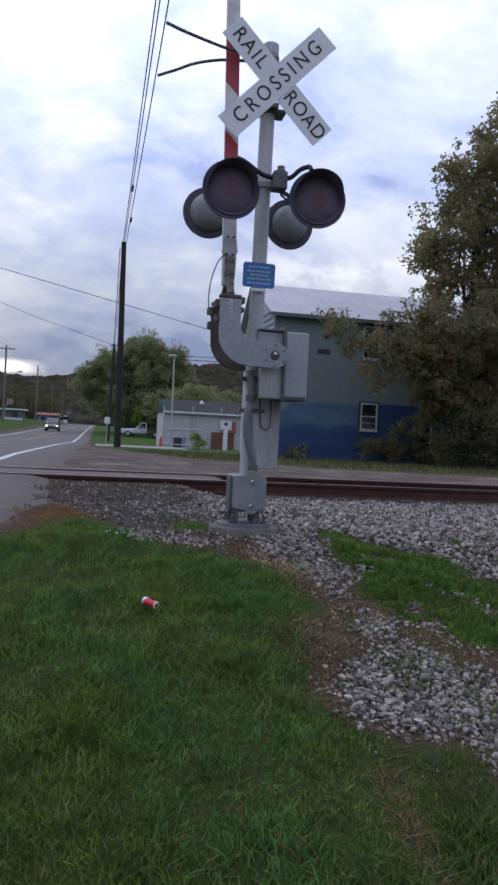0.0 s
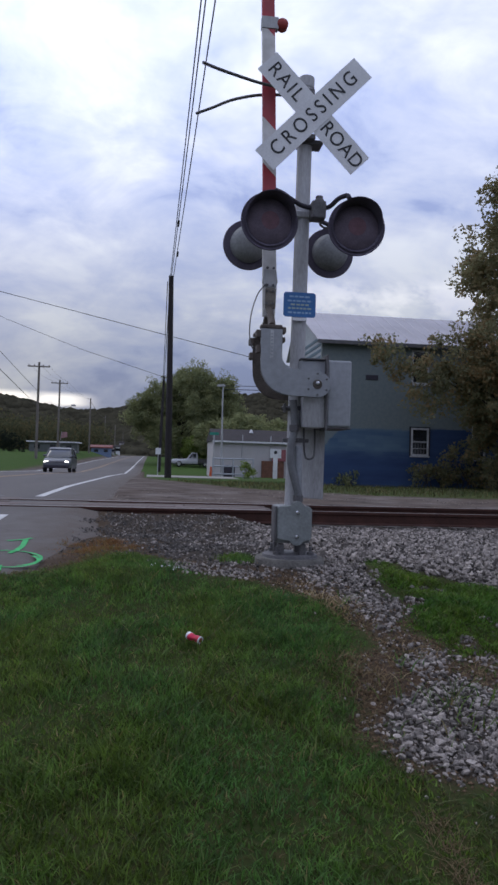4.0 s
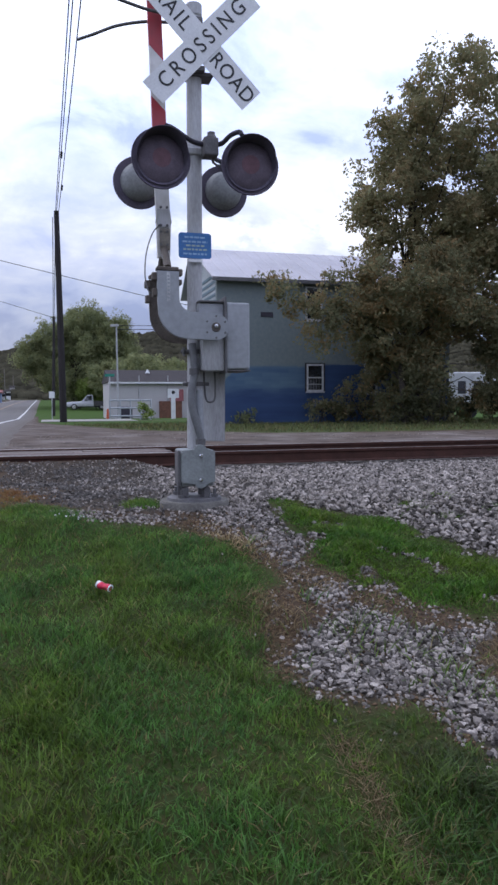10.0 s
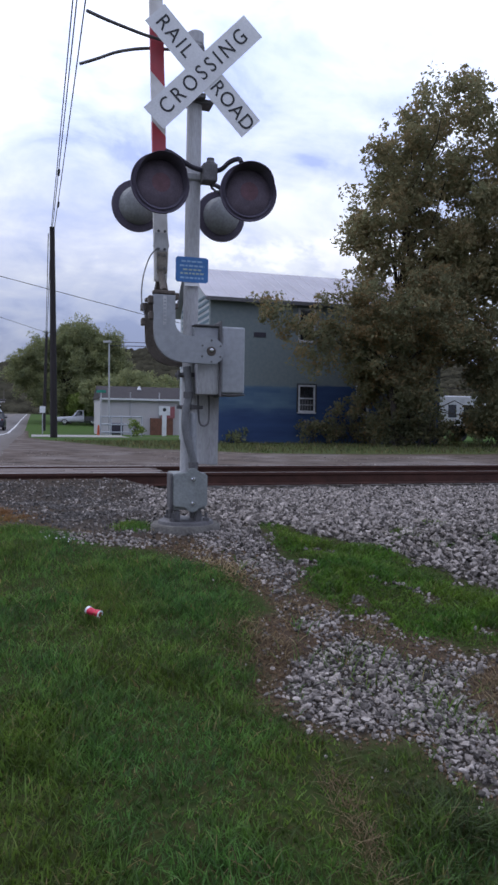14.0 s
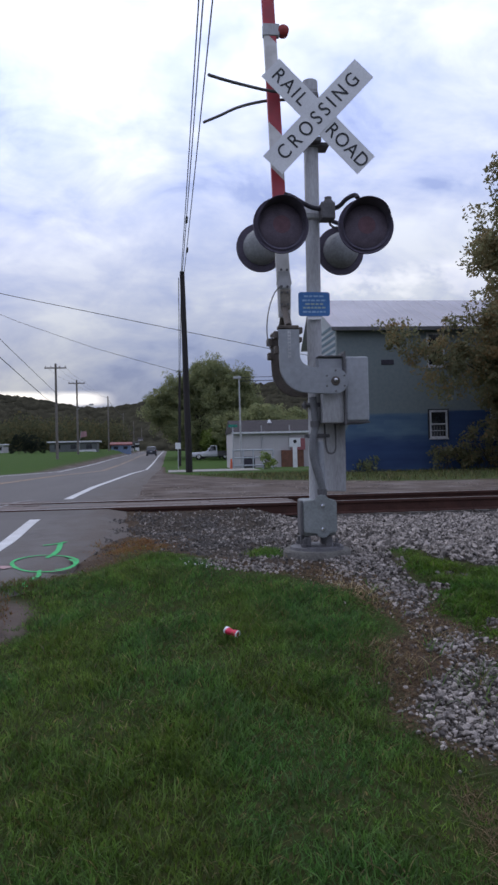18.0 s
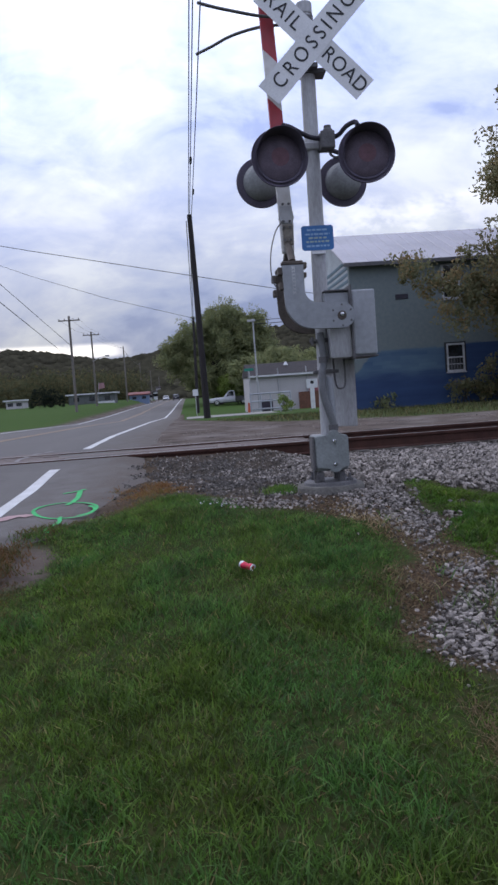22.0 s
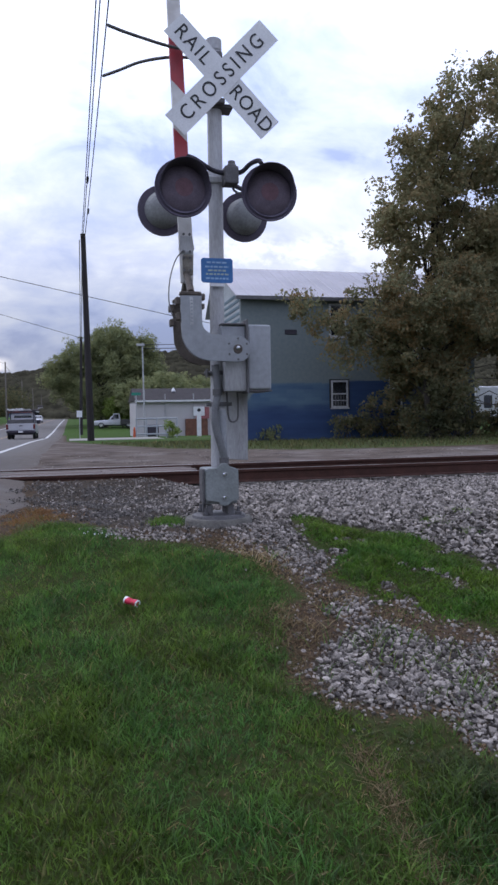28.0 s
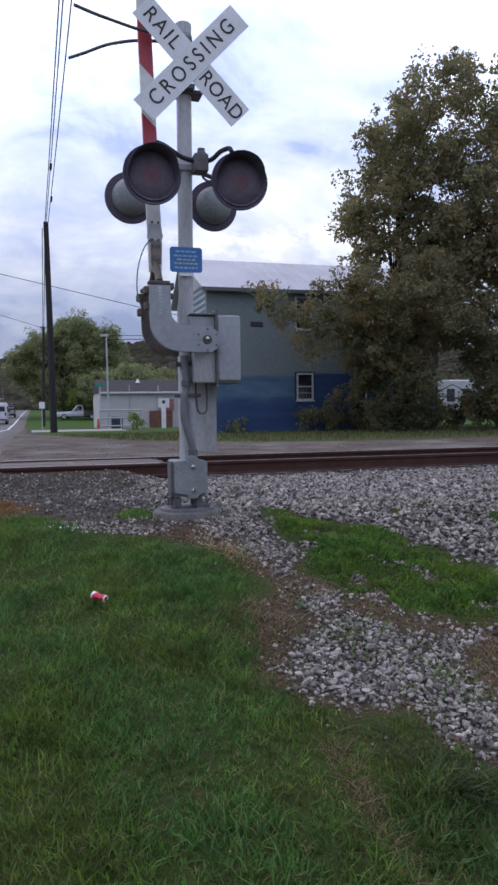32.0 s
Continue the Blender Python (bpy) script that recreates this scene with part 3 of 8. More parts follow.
def mural_material():
    """Building wall: grey-green paint above, a hand-painted blue sea below with an uneven edge."""
    m = bpy.data.materials.new("painted_wall")
    m.use_nodes = True
    nt = m.node_tree
    N, L = nt.nodes.new, nt.links.new
    b = nt.nodes["Principled BSDF"]
    tc, sep = N("ShaderNodeTexCoord"), N("ShaderNodeSeparateXYZ")
    L(tc.outputs["Object"], sep.inputs[0])
    mp = N("ShaderNodeMapping"); mp.inputs["Scale"].default_value = (0.35, 0.35, 2.2)
    L(tc.outputs["Object"], mp.inputs[0])
    f, h = noise_fac(nt, 1.6, 0.3, 0.7, vec=mp.outputs[0])
    f2, _ = noise_fac(nt, 7)
    def span(v, a, c, lo=0.0, hi=1.0):
        n_ = N("ShaderNodeMapRange"); n_.interpolation_type = "SMOOTHSTEP"
        for k, w in zip(("From Min", "From Max", "To Min", "To Max"), (a, c, lo, hi)):
            n_.inputs[k].default_value = w
        L(v, n_.inputs["Value"])
        return n_.outputs[0]

    def calc(op, a, c):
        n_ = N("ShaderNodeMath"); n_.operation = op
        for k, v in enumerate((a, c)):
            if isinstance(v, (int, float)):
                n_.inputs[k].default_value = v
            else:
                L(v, n_.inputs[k])
        return n_.outputs[0]
    X, Z = sep.outputs["X"], sep.outputs["Z"]
    # broad flat brush strokes laid in courses
    br = N("ShaderNodeTexBrick")
    sw = N("ShaderNodeCombineXYZ"); L(X, sw.inputs[0]); L(Z, sw.inputs[1]); L(sw.outputs[0], br.inputs["Vector"])
    for k, v in (("Scale", 1.0), ("Mortar Size", 0.012), ("Mortar Smooth", 1.0), ("Bias", 0.0), ("Brick Width", 0.72), ("Row Height", 0.155)):
        br.inputs[k].default_value = v
    br.inputs["Color1"].default_value, br.inputs["Color2"].default_value, br.inputs["Mortar"].default_value = (0, 0, 0, 1), (1, 1, 1, 1), (0.3, 0.3, 0.3, 1)
    stroke = calc("ADD", calc("MULTIPLY", br.outputs["Color"], 0.45), calc("MULTIPLY", f, 0.6))
    sea = mix_at(nt, f, (0.014, 0.036, 0.105), (0.026, 0.060, 0.145))
    pale = mix_at(nt, stroke, (0.042, 0.088, 0.165), (0.098, 0.160, 0.215))
    wall_ = mix_at(nt, f2, (0.135, 0.165, 0.172), (0.16, 0.188, 0.19))
    # right of the pale strokes, the tree's shade is put into the deep blue
    pale_here = calc("MULTIPLY", span(calc("ADD", Z, calc("MULTIPLY", h, 0.5)), 1.25, 1.85), span(X, 4.1, 3.2))
    blue = mix_at(nt, pale_here, sea, pale)
    top = calc("ADD", calc("SUBTRACT", Z, calc("MULTIPLY", span(X, 2.0, 6.0), 0.10)), calc("MULTIPLY", calc("SUBTRACT", br.outputs["Color"], 0.5), 0.10))
    lean_ = calc("MULTIPLY", span(X, 0.9, 0.0), 0.8)
    col = mix_at(nt, span(calc("ADD", top, lean_), 2.20, 2.32), blue, wall_)
    L(col, b.inputs["Base Color"])
    b.inputs["Roughness"].default_value = 0.8
    return m


GROUND, ASPHALT, ARM, MURAL = ground_material(), asphalt_material(), arm_material(), mural_material()


# ---- building blocks ----
def mesh_of(name, bm, material, smooth=False):
    me = bpy.data.meshes.new(name)
    bm.normal_update()
    bm.to_mesh(me)
    bm.free()
    me.materials.append(material)
    if smooth:
        me.shade_smooth()
        me.set_sharp_from_angle(angle=radians(40))
    return me


def part(name, bm, material, parent=None, label="", smooth=False):
    ob = new(name, mesh_of(name, bm, material, smooth))
    ob.parent = parent
    if label:
        ob["label"] = label
    return ob


def thing(name, label, category, at=None, group="", kind=""):
    ob = new(name)
    ob.empty_display_size = 0.2
    if at is not None:
        ob.matrix_basis = at
    return tagged(ob, label, category, group, kind)


def raw_mesh(name, verts, faces, material):
    """A mesh from arrays: verts (n, 3), faces (m, k)."""
    me = bpy.data.meshes.new(name)
    verts, faces = np.asarray(verts, np.float32), np.asarray(faces, np.int32)
    k = faces.shape[1]
    me.vertices.add(len(verts)); me.vertices.foreach_set("co", verts.ravel())
    me.loops.add(faces.size); me.loops.foreach_set("vertex_index", faces.ravel())
    me.polygons.add(len(faces))
    me.polygons.foreach_set("loop_start", np.arange(0, faces.size, k, dtype=np.int32))
    me.update(calc_edges=True)
    me.materials.append(material)
    return me


def box(bm, x0, x1, y0, y1, z0, z1, bevel=0.0, seg=1):
    vs = [bm.verts.new(p) for p in ((x0, y0, z0), (x1, y0, z0), (x1, y1, z0), (x0, y1, z0), (x0, y0, z1), (x1, y0, z1), (x1, y1, z1), (x0, y1, z1))]
    fs = [bm.faces.new([vs[i] for i in f]) for f in ((3, 2, 1, 0), (4, 5, 6, 7), (0, 1, 5, 4), (1, 2, 6, 5), (2, 3, 7, 6), (3, 0, 4, 7))]
    if bevel:
        es = list({e for f in fs for e in f.edges})
        bmesh.ops.bevel(bm, geom=es, offset=bevel, segments=seg, affect="EDGES", profile=0.6)
    return bm


def ring_pts(c, u, v, r, n):
    return [c + (u * math.cos(2 * math.pi * i / n) + v * math.sin(2 * math.pi * i / n)) * r for i in range(n)]


def tube(bm, pts, radii, n=10, cap=True):
    """A round bar along a line of points."""
    pts = [Vector(p) for p in pts]
    if not isinstance(radii, (list, tuple)):
        radii = [radii] * len(pts)
    rows = []
    up = None
    for i, p in enumerate(pts):
        d = (pts[min(i + 1, len(pts) - 1)] - pts[max(i - 1, 0)]).normalized()
        if up is None or abs(d.dot(up)) > 0.98:
            up = Vector((0, 0, 1)) if abs(d.z) < 0.9 else Vector((0, 1, 0))
        u = d.cross(up).normalized()
        v = d.cross(u).normalized()
        rows.append([bm.verts.new(q) for q in ring_pts(p, u, v, radii[i], n)])
    for a, b in zip(rows, rows[1:]):
        for i in range(n):
            bm.faces.new((a[i], a[(i + 1) % n], b[(i + 1) % n], b[i]))
    if cap:
        bm.faces.new(rows[0][::-1]); bm.faces.new(rows[-1])
    return bm


def eased(pts, k=5):
    """A smooth line of points through the given ones."""
    q = [Vector(p) for p in pts]
    q = [q[0] * 2 - q[1]] + q + [q[-1] * 2 - q[-2]]
    out = []
    for a, b, c, d in zip(q, q[1:], q[2:], q[3:]):
        for i in range(k):
            t = i / k
            out.append(0.5 * (2 * b + (c - a) * t + (2 * a - 5 * b + 4 * c - d) * t * t + (3 * b - a - 3 * c + d) * t ** 3))
    return out + [q[-2]]


def prism(bm, outline, y0, y1, bevel=0.0):
    """An outline in x and z, drawn out from y0 to y1."""
    a = [bm.verts.new((x, y0, z)) for x, z in outline]
    b = [bm.verts.new((x, y1, z)) for x, z in outline]
    n = len(a)
    f1, f2 = bm.faces.new(a), bm.faces.new(b[::-1])
    for i in range(n):
        bm.faces.new((a[(i + 1) % n], a[i], b[i], b[(i + 1) % n]))
    if bevel:
        bmesh.ops.bevel(bm, geom=list(set(f1.edges) | set(f2.edges)), offset=bevel, segments=2, affect="EDGES")
    bmesh.ops.recalc_face_normals(bm, faces=bm.faces[:])
    return bm


def lathe(bm, profile, centre, axis, n=28):
    """A profile of (along, radius) turned round an axis."""
    axis = Vector(axis).normalized()
    u = axis.orthogonal().normalized()
    v = axis.cross(u)
    rows = []
    for a, r in profile:
        c = Vector(centre) + axis * a
        rows.append([bm.verts.new(c)] if r < 1e-6 else [bm.verts.new(p) for p in ring_pts(c, u, v, r, n)])
    for a, b in zip(rows, rows[1:]):
        for i in range(n):
            j = (i + 1) % n
            if len(a) == 1 and len(b) > 1:
                bm.faces.new((a[0], b[j], b[i]))
            elif len(b) == 1 and len(a) > 1:
                bm.faces.new((a[i], a[j], b[0]))
            elif len(a) > 1:
                bm.faces.new((a[i], a[j], b[j], b[i]))
    bmesh.ops.recalc_face_normals(bm, faces=bm.faces[:])
    return bm


def B():
    return bmesh.new()


def lettering(text, size, material, parent, m, name="lettering", depth=0.0015, spacing=1.0, xscale=1.0):
    cu = bpy.data.curves.new(name, "FONT")
    cu.body, cu.size, cu.align_x, cu.align_y, cu.extrude = text, size, "CENTER", "CENTER", depth
    cu.space_character = spacing
    cu.offset = size * 0.002
    tmp = bpy.data.objects.new(name, cu)
    scene.collection.objects.link(tmp)
    me = bpy.data.meshes.new_from_object(tmp.evaluated_get(bpy.context.evaluated_depsgraph_get()))
    bpy.data.objects.remove(tmp)
    bpy.data.curves.remove(cu)
    me.transform(m @ Matrix.Diagonal((xscale, 1, 1, 1)))
    me.materials.clear(); me.materials.append(material)
    ob = new(name, me)
    ob.parent = parent
    return ob


# ---- the lie of the land ----
KY = [-80, -8, -6, -4.5, -0.2, 1.5, 4.0, 4.5, 6.2, 7, 11.6, 30, 52, 75, 120, 330, 3000]
KZ = [-0.95, -0.85, -0.74, -0.53, 0.08, 0.03, -0.05, -0.06, -0.02, 0.10, 0.14, -0.05, -0.4, -0.3, 0.2, 1.9, 6.0]
RY = [-80, -8, -6, -4.5, -0.2, 2.2, 4.1, 4.5, 6.1, 6.9, 11.6, 30, 52, 75, 120, 330, 3000]
RZ = [-0.95, -0.85, -0.72, -0.55, -0.04, 0.02, 0.12, 0.178, 0.178, 0.18, 0.18, -0.03, -0.38, -0.28, 0.23, 1.95, 6.05]


def road_z(y):
    return np.interp(y, RY, RZ)


def sstep(a, b, v):
    t = np.clip((v - a) / (b - a), 0, 1)
    return t * t * (3 - 2 * t)


def ground_z(x, y):
    """Height of the bare ground; it meets the road's height beside and under the road."""
    x, y = np.asarray(x, float), np.asarray(y, float)
    z = np.interp(y, KY, KZ)
    under = np.maximum(sstep(-1.2, -2.3, x), sstep(0.75, -0.15, x) * sstep(2.6, 4.0, y) * sstep(9, 7.5, y)) * sstep(-13.0, -10.8, x)
    z = z + under * (np.interp(y, RY, RZ) - 0.045 - 0.018 * sstep(-1.9, -1.3, x) - z)
    z = z + sstep(-9.5, -14, x) * sstep(40, 75, y) * (0.85 + 0.4 * sstep(80, 140, y)) * sstep(400, 200, y)
    # a shallow dip where the ballast runs out, right of the mast
    z = z - 0.05 * sstep(0.2, 0.8, x) * sstep(-3.4, -2.6, y) * sstep(-1.2, -2.0, y)
    return z


def wob(x, y, s, seed=0.0):
    return np.array([noise.noise((a * s + seed, b * s - seed, seed)) for a, b in zip(np.ravel(x), np.ravel(y))]).reshape(np.shape(x))


def inside(poly, x, y):
    """Signed distance to a closed outline, positive inside."""
    x, y = np.asarray(x, float), np.asarray(y, float)
    best, c = np.full(x.shape, 1e9), np.zeros(x.shape, bool)
    n = len(poly)
    for i in range(n):
        (x0, y0), (x1, y1) = poly[i], poly[(i + 1) % n]
        t = np.clip(((x - x0) * (x1 - x0) + (y - y0) * (y1 - y0)) / ((x1 - x0) ** 2 + (y1 - y0) ** 2), 0, 1)
        best = np.minimum(best, np.hypot(x - x0 - t * (x1 - x0), y - y0 - t * (y1 - y0)))
        c ^= ((y0 > y) != (y1 > y)) & (x < (x1 - x0) * (y - y0) / (y1 - y0 + 1e-12) + x0)
    return np.where(c, best, -best)


LAWN = [(-2.9, -30), (-2.75, -1.9), (-2.5, -1.4), (-2.32, -1.25), (-2.22, -1.1), (-2.2, -0.8), (-2.28, -0.45), (-2.55, -0.42), (-2.6, -0.27), (-2.45, -0.05), (-2.15, 0.15), (-1.9, 0.4), (-1.42, 0.55), (-1.12, 0.5), (-0.95, 0.1), (-0.88, -0.3),
        (-0.34, -0.59), (-0.16, -0.75), (0.05, -1.06), (0.16, -1.42), (0.22, -1.85), (0.02, -1.95), (-0.10, -2.3), (-0.18, -2.7), (-0.16, -2.9), (-0.06, -3.06), (0.09, -3.18), (0.34, -3.2), (0.33, -3.5), (0.42, -3.68), (0.75, -3.85), (1.2, -4.15), (9, -3.8), (30, -3.6), (30, -30)]
GREEN = [(0.68, 0.26), (0.86, 0.14), (0.94, -0.3), (1.17, -0.48), (1.45, -0.65), (1.58, -0.95), (1.66, -1.25), (1.72, -1.45), (1.95, -1.6), (2.35, -1.9), (2.1, -2.3), (1.6, -2.4), (1.07, -2.44), (1.0, -2.32), (0.85, -2.15), (0.77, -2.01), (0.67, -1.91), (0.57, -1.81), (0.47, -1.69), (0.37, -1.51), (0.58, -1.23), (0.56, -1.02), (0.52, -0.83), (0.52, -0.48), (0.6, 0.0)]
GREEN_B = [(2.35, -0.5), (2.8, -0.45), (4.6, -0.9), (4.4, -1.6), (3.0, -1.3), (2.35, -1.0)]
PATCH = [(-0.13, -2.7), (0.03, -2.42), (0.42, -2.16), (0.56, -2.16), (0.67, -2.37), (0.86, -2.46), (1.15, -2.52), (0.91, -2.7), (0.79, -2.88), (0.76, -3.16), (0.74, -3.4), (0.55, -3.7), (0.39, -3.59), (0.34, -3.47), (0.37, -3.2), (0.24, -3.16), (0.06, -3.14), (-0.04, -3.03), (-0.15, -2.86)]
FINGER = [(0.30, -1.74), (0.59, -1.84), (0.49, -2.01), (0.31, -2.2), (0.19, -2.29), (0.19, -2.14), (0.30, -1.95)]
STRIP = [(-0.02, -0.06), (0.26, 0.06), (0.59, -0.01), (0.5, -0.69), (0.58, -1.23), (0.36, -1.47), (0.29, -1.57), (0.24, -1.36), (0.16, -0.96), (0.03, -0.64)]
SOILS = [[(-0.05, -1.98), (0.16, -1.92), (0.2, -2.15), (0.25, -2.27), (0.02, -2.5), (-0.12, -2.62), (-0.16, -2.9), (-0.22, -2.85), (-0.2, -2.65), (-0.1, -2.26)],
         [(0.50, -2.02), (0.70, -1.98), (0.98, -2.36), (0.88, -2.44), (0.68, -2.35), (0.57, -2.15), (0.48, -2.12)], [(0.91, -2.7), (1.2, -2.6), (1.2, -3.1), (0.76, -3.25), (0.77, -3.0)], [(0.24, -1.62), (0.40, -1.56), (0.50, -1.74), (0.3, -1.72)]]
BALLAST = [(0.2, 4.45), (0.1, 3.4), (0.05, 2.2), (0.12, 0.9), (0.25, 0.2), (0.66, 0.22), (0.82, 0.06), (0.90, -0.38), (1.12, -0.58), (1.40, -0.76), (1.54, -1.2), (1.80, -1.62), (2.6, -1.9), (4, -1.6), (30, -1.2), (60, 0), (60, 7.3), (0.5, 7.2), (0.5, 4.5)]
DIRTY = [(-1.75, 4.5), (-1.65, 2.6), (-1.45, 1.5), (-1.15, 0.6), (-0.6, -0.2), (0.1, -0.45), (0.5, 0.0), (0.15, 1.0), (0.15, 2.2), (0.3, 3.4), (0.3, 4.5)]
LANE = [(-2.4, 7.0), (60, 7.0), (60, 10.9), (7, 11.0), (4.2, 11.5), (1.5, 15), (0.4, 20), (-0.6, 24.5), (-1.4, 30), (-1.6, 60), (-2.4, 60)]


def weedy(x, y):
    """Where the weeds stand close in the gravel."""
    return sstep(-0.52, -0.26, wob(x, y, 4.4, 19.0) + 0.35 * wob(x, y, 11.0, 27.0))


def cover(x, y):
    """Weights of lawn, gravel and paving at places of the ground."""
    w = 0.12 * wob(x, y, 3.0, 2.0) + 0.05 * wob(x, y, 11.0, 5.0)
    lawn = sstep(-0.06, 0.10, inside(LAWN, x, y) + w)
    lush = weedy(x, y)
    lawn = np.maximum(lawn, lush * sstep(-0.05, 0.12, inside(GREEN, x, y) + w * 1.3))
    lawn = np.maximum(lawn, 0.9 * lush * sstep(-0.05, 0.12, inside(GREEN_B, x, y) + w * 1.3))
    tuft = np.minimum(0.2 - np.hypot(x + 0.42, (y - 0.24) * 0.8), 0.2)
    lawn = np.maximum(lawn, 0.8 * sstep(-0.05, 0.1, tuft + w))
    far = sstep(10.9, 11.5, y + w * 2 - 0.06 * np.clip(x - 7, 0, 5)) * np.where(inside(LANE, x, y) > 0, 0.0, 1.0) * np.where(x > -2.4, 1.0, 0.0)
    far = np.maximum(far, np.where((x < -10.9) & (y > -80), 1.0, 0.0))
    lawn = lawn * (1 - sstep(32.6, 32.8, y) * sstep(34.2, 34.0, y) * sstep(-1.2, -1.0, x) * sstep(9, 8.8, x))
    grav = np.maximum.reduce([sstep(-0.05, 0.1, inside(p, x, y) + w) for p in (BALLAST, PATCH, STRIP, FINGER)])
    grav = grav * (1 - sstep(-0.04, 0.05, np.max([inside(p, x, y) for p in SOILS], 0) + 0.3 * w))
    grav = np.maximum(grav, 0.75 * sstep(-0.05, 0.15, inside(DIRTY, x, y) + w))
    pav = sstep(-0.1, 0.3, inside(LANE, x, y) + w)
    pav = np.maximum(pav, sstep(32.6, 32.8, y) * sstep(34.2, 34.0, y) * sstep(-1.2, -1.0, x) * sstep(9, 8.8, x))
    pav = np.maximum(pav, sstep(-1.85, -2.3, x + w) * sstep(-1.9, -1.3, y - 0.3 * wob(x, y, 2, 9)) * sstep(-12, -11, x))
    far = far * (1 - sstep(32.6, 32.8, y) * sstep(34.2, 34.0, y) * sstep(-1.2, -1.0, x) * sstep(9, 8.8, x))
    far = np.where((x > -2.4) & (y < 24), far * 0.6, far)
    far = np.maximum(far, np.where((x < -11.2), 1.0, 0.0))
    return lawn, grav, pav, far


def steps(*runs):
    out = [runs[0][0]]
    for a, b, s0, s1 in runs:
        v = a
        while v < b - 1e-6:
            f = (v - a) / (b - a)
            v = min(b, v + s0 + (s1 - s0) * f)
            out.append(v)
    return np.array(out)


def build_ground():
    xs = np.concatenate([-steps((4, 12, 0.3, 1.0), (12, 60, 1.5, 8), (60, 2500, 20, 500))[::-1], steps((-3.9, 4.0, 0.07, 0.07), (4, 12, 0.15, 0.5), (12, 60, 1, 8), (60, 2500, 20, 500))])
    ys = np.concatenate([-steps((7, 80, 0.6, 15), (80, 600, 60, 200))[::-1], steps((-6.9, 5.0, 0.07, 0.07), (5, 12, 0.12, 0.25), (12, 62, 0.4, 2), (62, 400, 5, 30), (400, 3000, 100, 600))])
    X, Y = np.meshgrid(xs, ys)
    Z = ground_z(X, Y)
    close = (np.abs(X) < 12) & (np.abs(Y) < 14)
    bumpy = np.zeros_like(Z)
    bumpy[close] = 0.022 * wob(X[close], Y[close], 1.7, 1.0) + 0.010 * wob(X[close], Y[close], 6.0, 3.0)
    offroad = 1 - sstep(-1.6, -2.1, X)
    Z = Z + bumpy * offroad * (1 - 0.7 * sstep(3.0, 4.2, Y))
    nx, ny = len(xs), len(ys)
    i = np.arange(nx * ny).reshape(ny, nx)
    faces = np.stack([i[:-1, :-1], i[:-1, 1:], i[1:, 1:], i[1:, :-1]], -1).reshape(-1, 4)
    me = raw_mesh("ground", np.stack([X, Y, Z], -1).reshape(-1, 3), faces, GROUND)
    for name, w in zip(("lawn", "gravel", "paved", "turf"), cover(X, Y)):
        at = me.attributes.new(name, "FLOAT", "POINT")
        at.data.foreach_set("value", np.ascontiguousarray(w.ravel(), np.float32))
    me.shade_smooth()
    tagged(new("ground", me), "uneven ground of lawn, bare soil, gravel and worn paving", "ground", kind="structure")


build_ground()


def land(x, y):
    """Ground height with its small bumps."""
    x, y = np.asarray(x, float), np.asarray(y, float)
    z = ground_z(x, y)
    b = 0.022 * wob(x, y, 1.7, 1.0) + 0.010 * wob(x, y, 6.0, 3.0)
    return z + b * (1 - sstep(-1.6, -2.1, x)) * (1 - 0.7 * sstep(3.0, 4.2, y))


def strip(name, left, right, ys, lift, material, parent=None, label="", feather=0.0):
    """A ribbon along the road between two x borders; feather: how far its right edge sinks into the ground."""
    bm = B()
    rows = []
    for y in ys:
        z = float(road_z(y)) + lift
        zr = z - 0.06 if feather else z
        row = [(left(y), z)] + ([(right(y) - feather, z)] if feather else []) + [(right(y), zr), (right(y), zr - 0.03 - lift), (left(y), z - 0.03 - lift)]
        rows.append([bm.verts.new((x, y, h)) for x, h in row])
    n = len(rows[0])
    for a, b in zip(rows, rows[1:]):
        for k in range(n):
            bm.faces.new((a[k], a[(k + 1) % n], b[(k + 1) % n], b[k]))
    bm.faces.new(rows[0][::-1]); bm.faces.new(rows[-1])
    bmesh.ops.recalc_face_normals(bm, faces=bm.faces[:])
    return part(name, bm, material, parent, label)


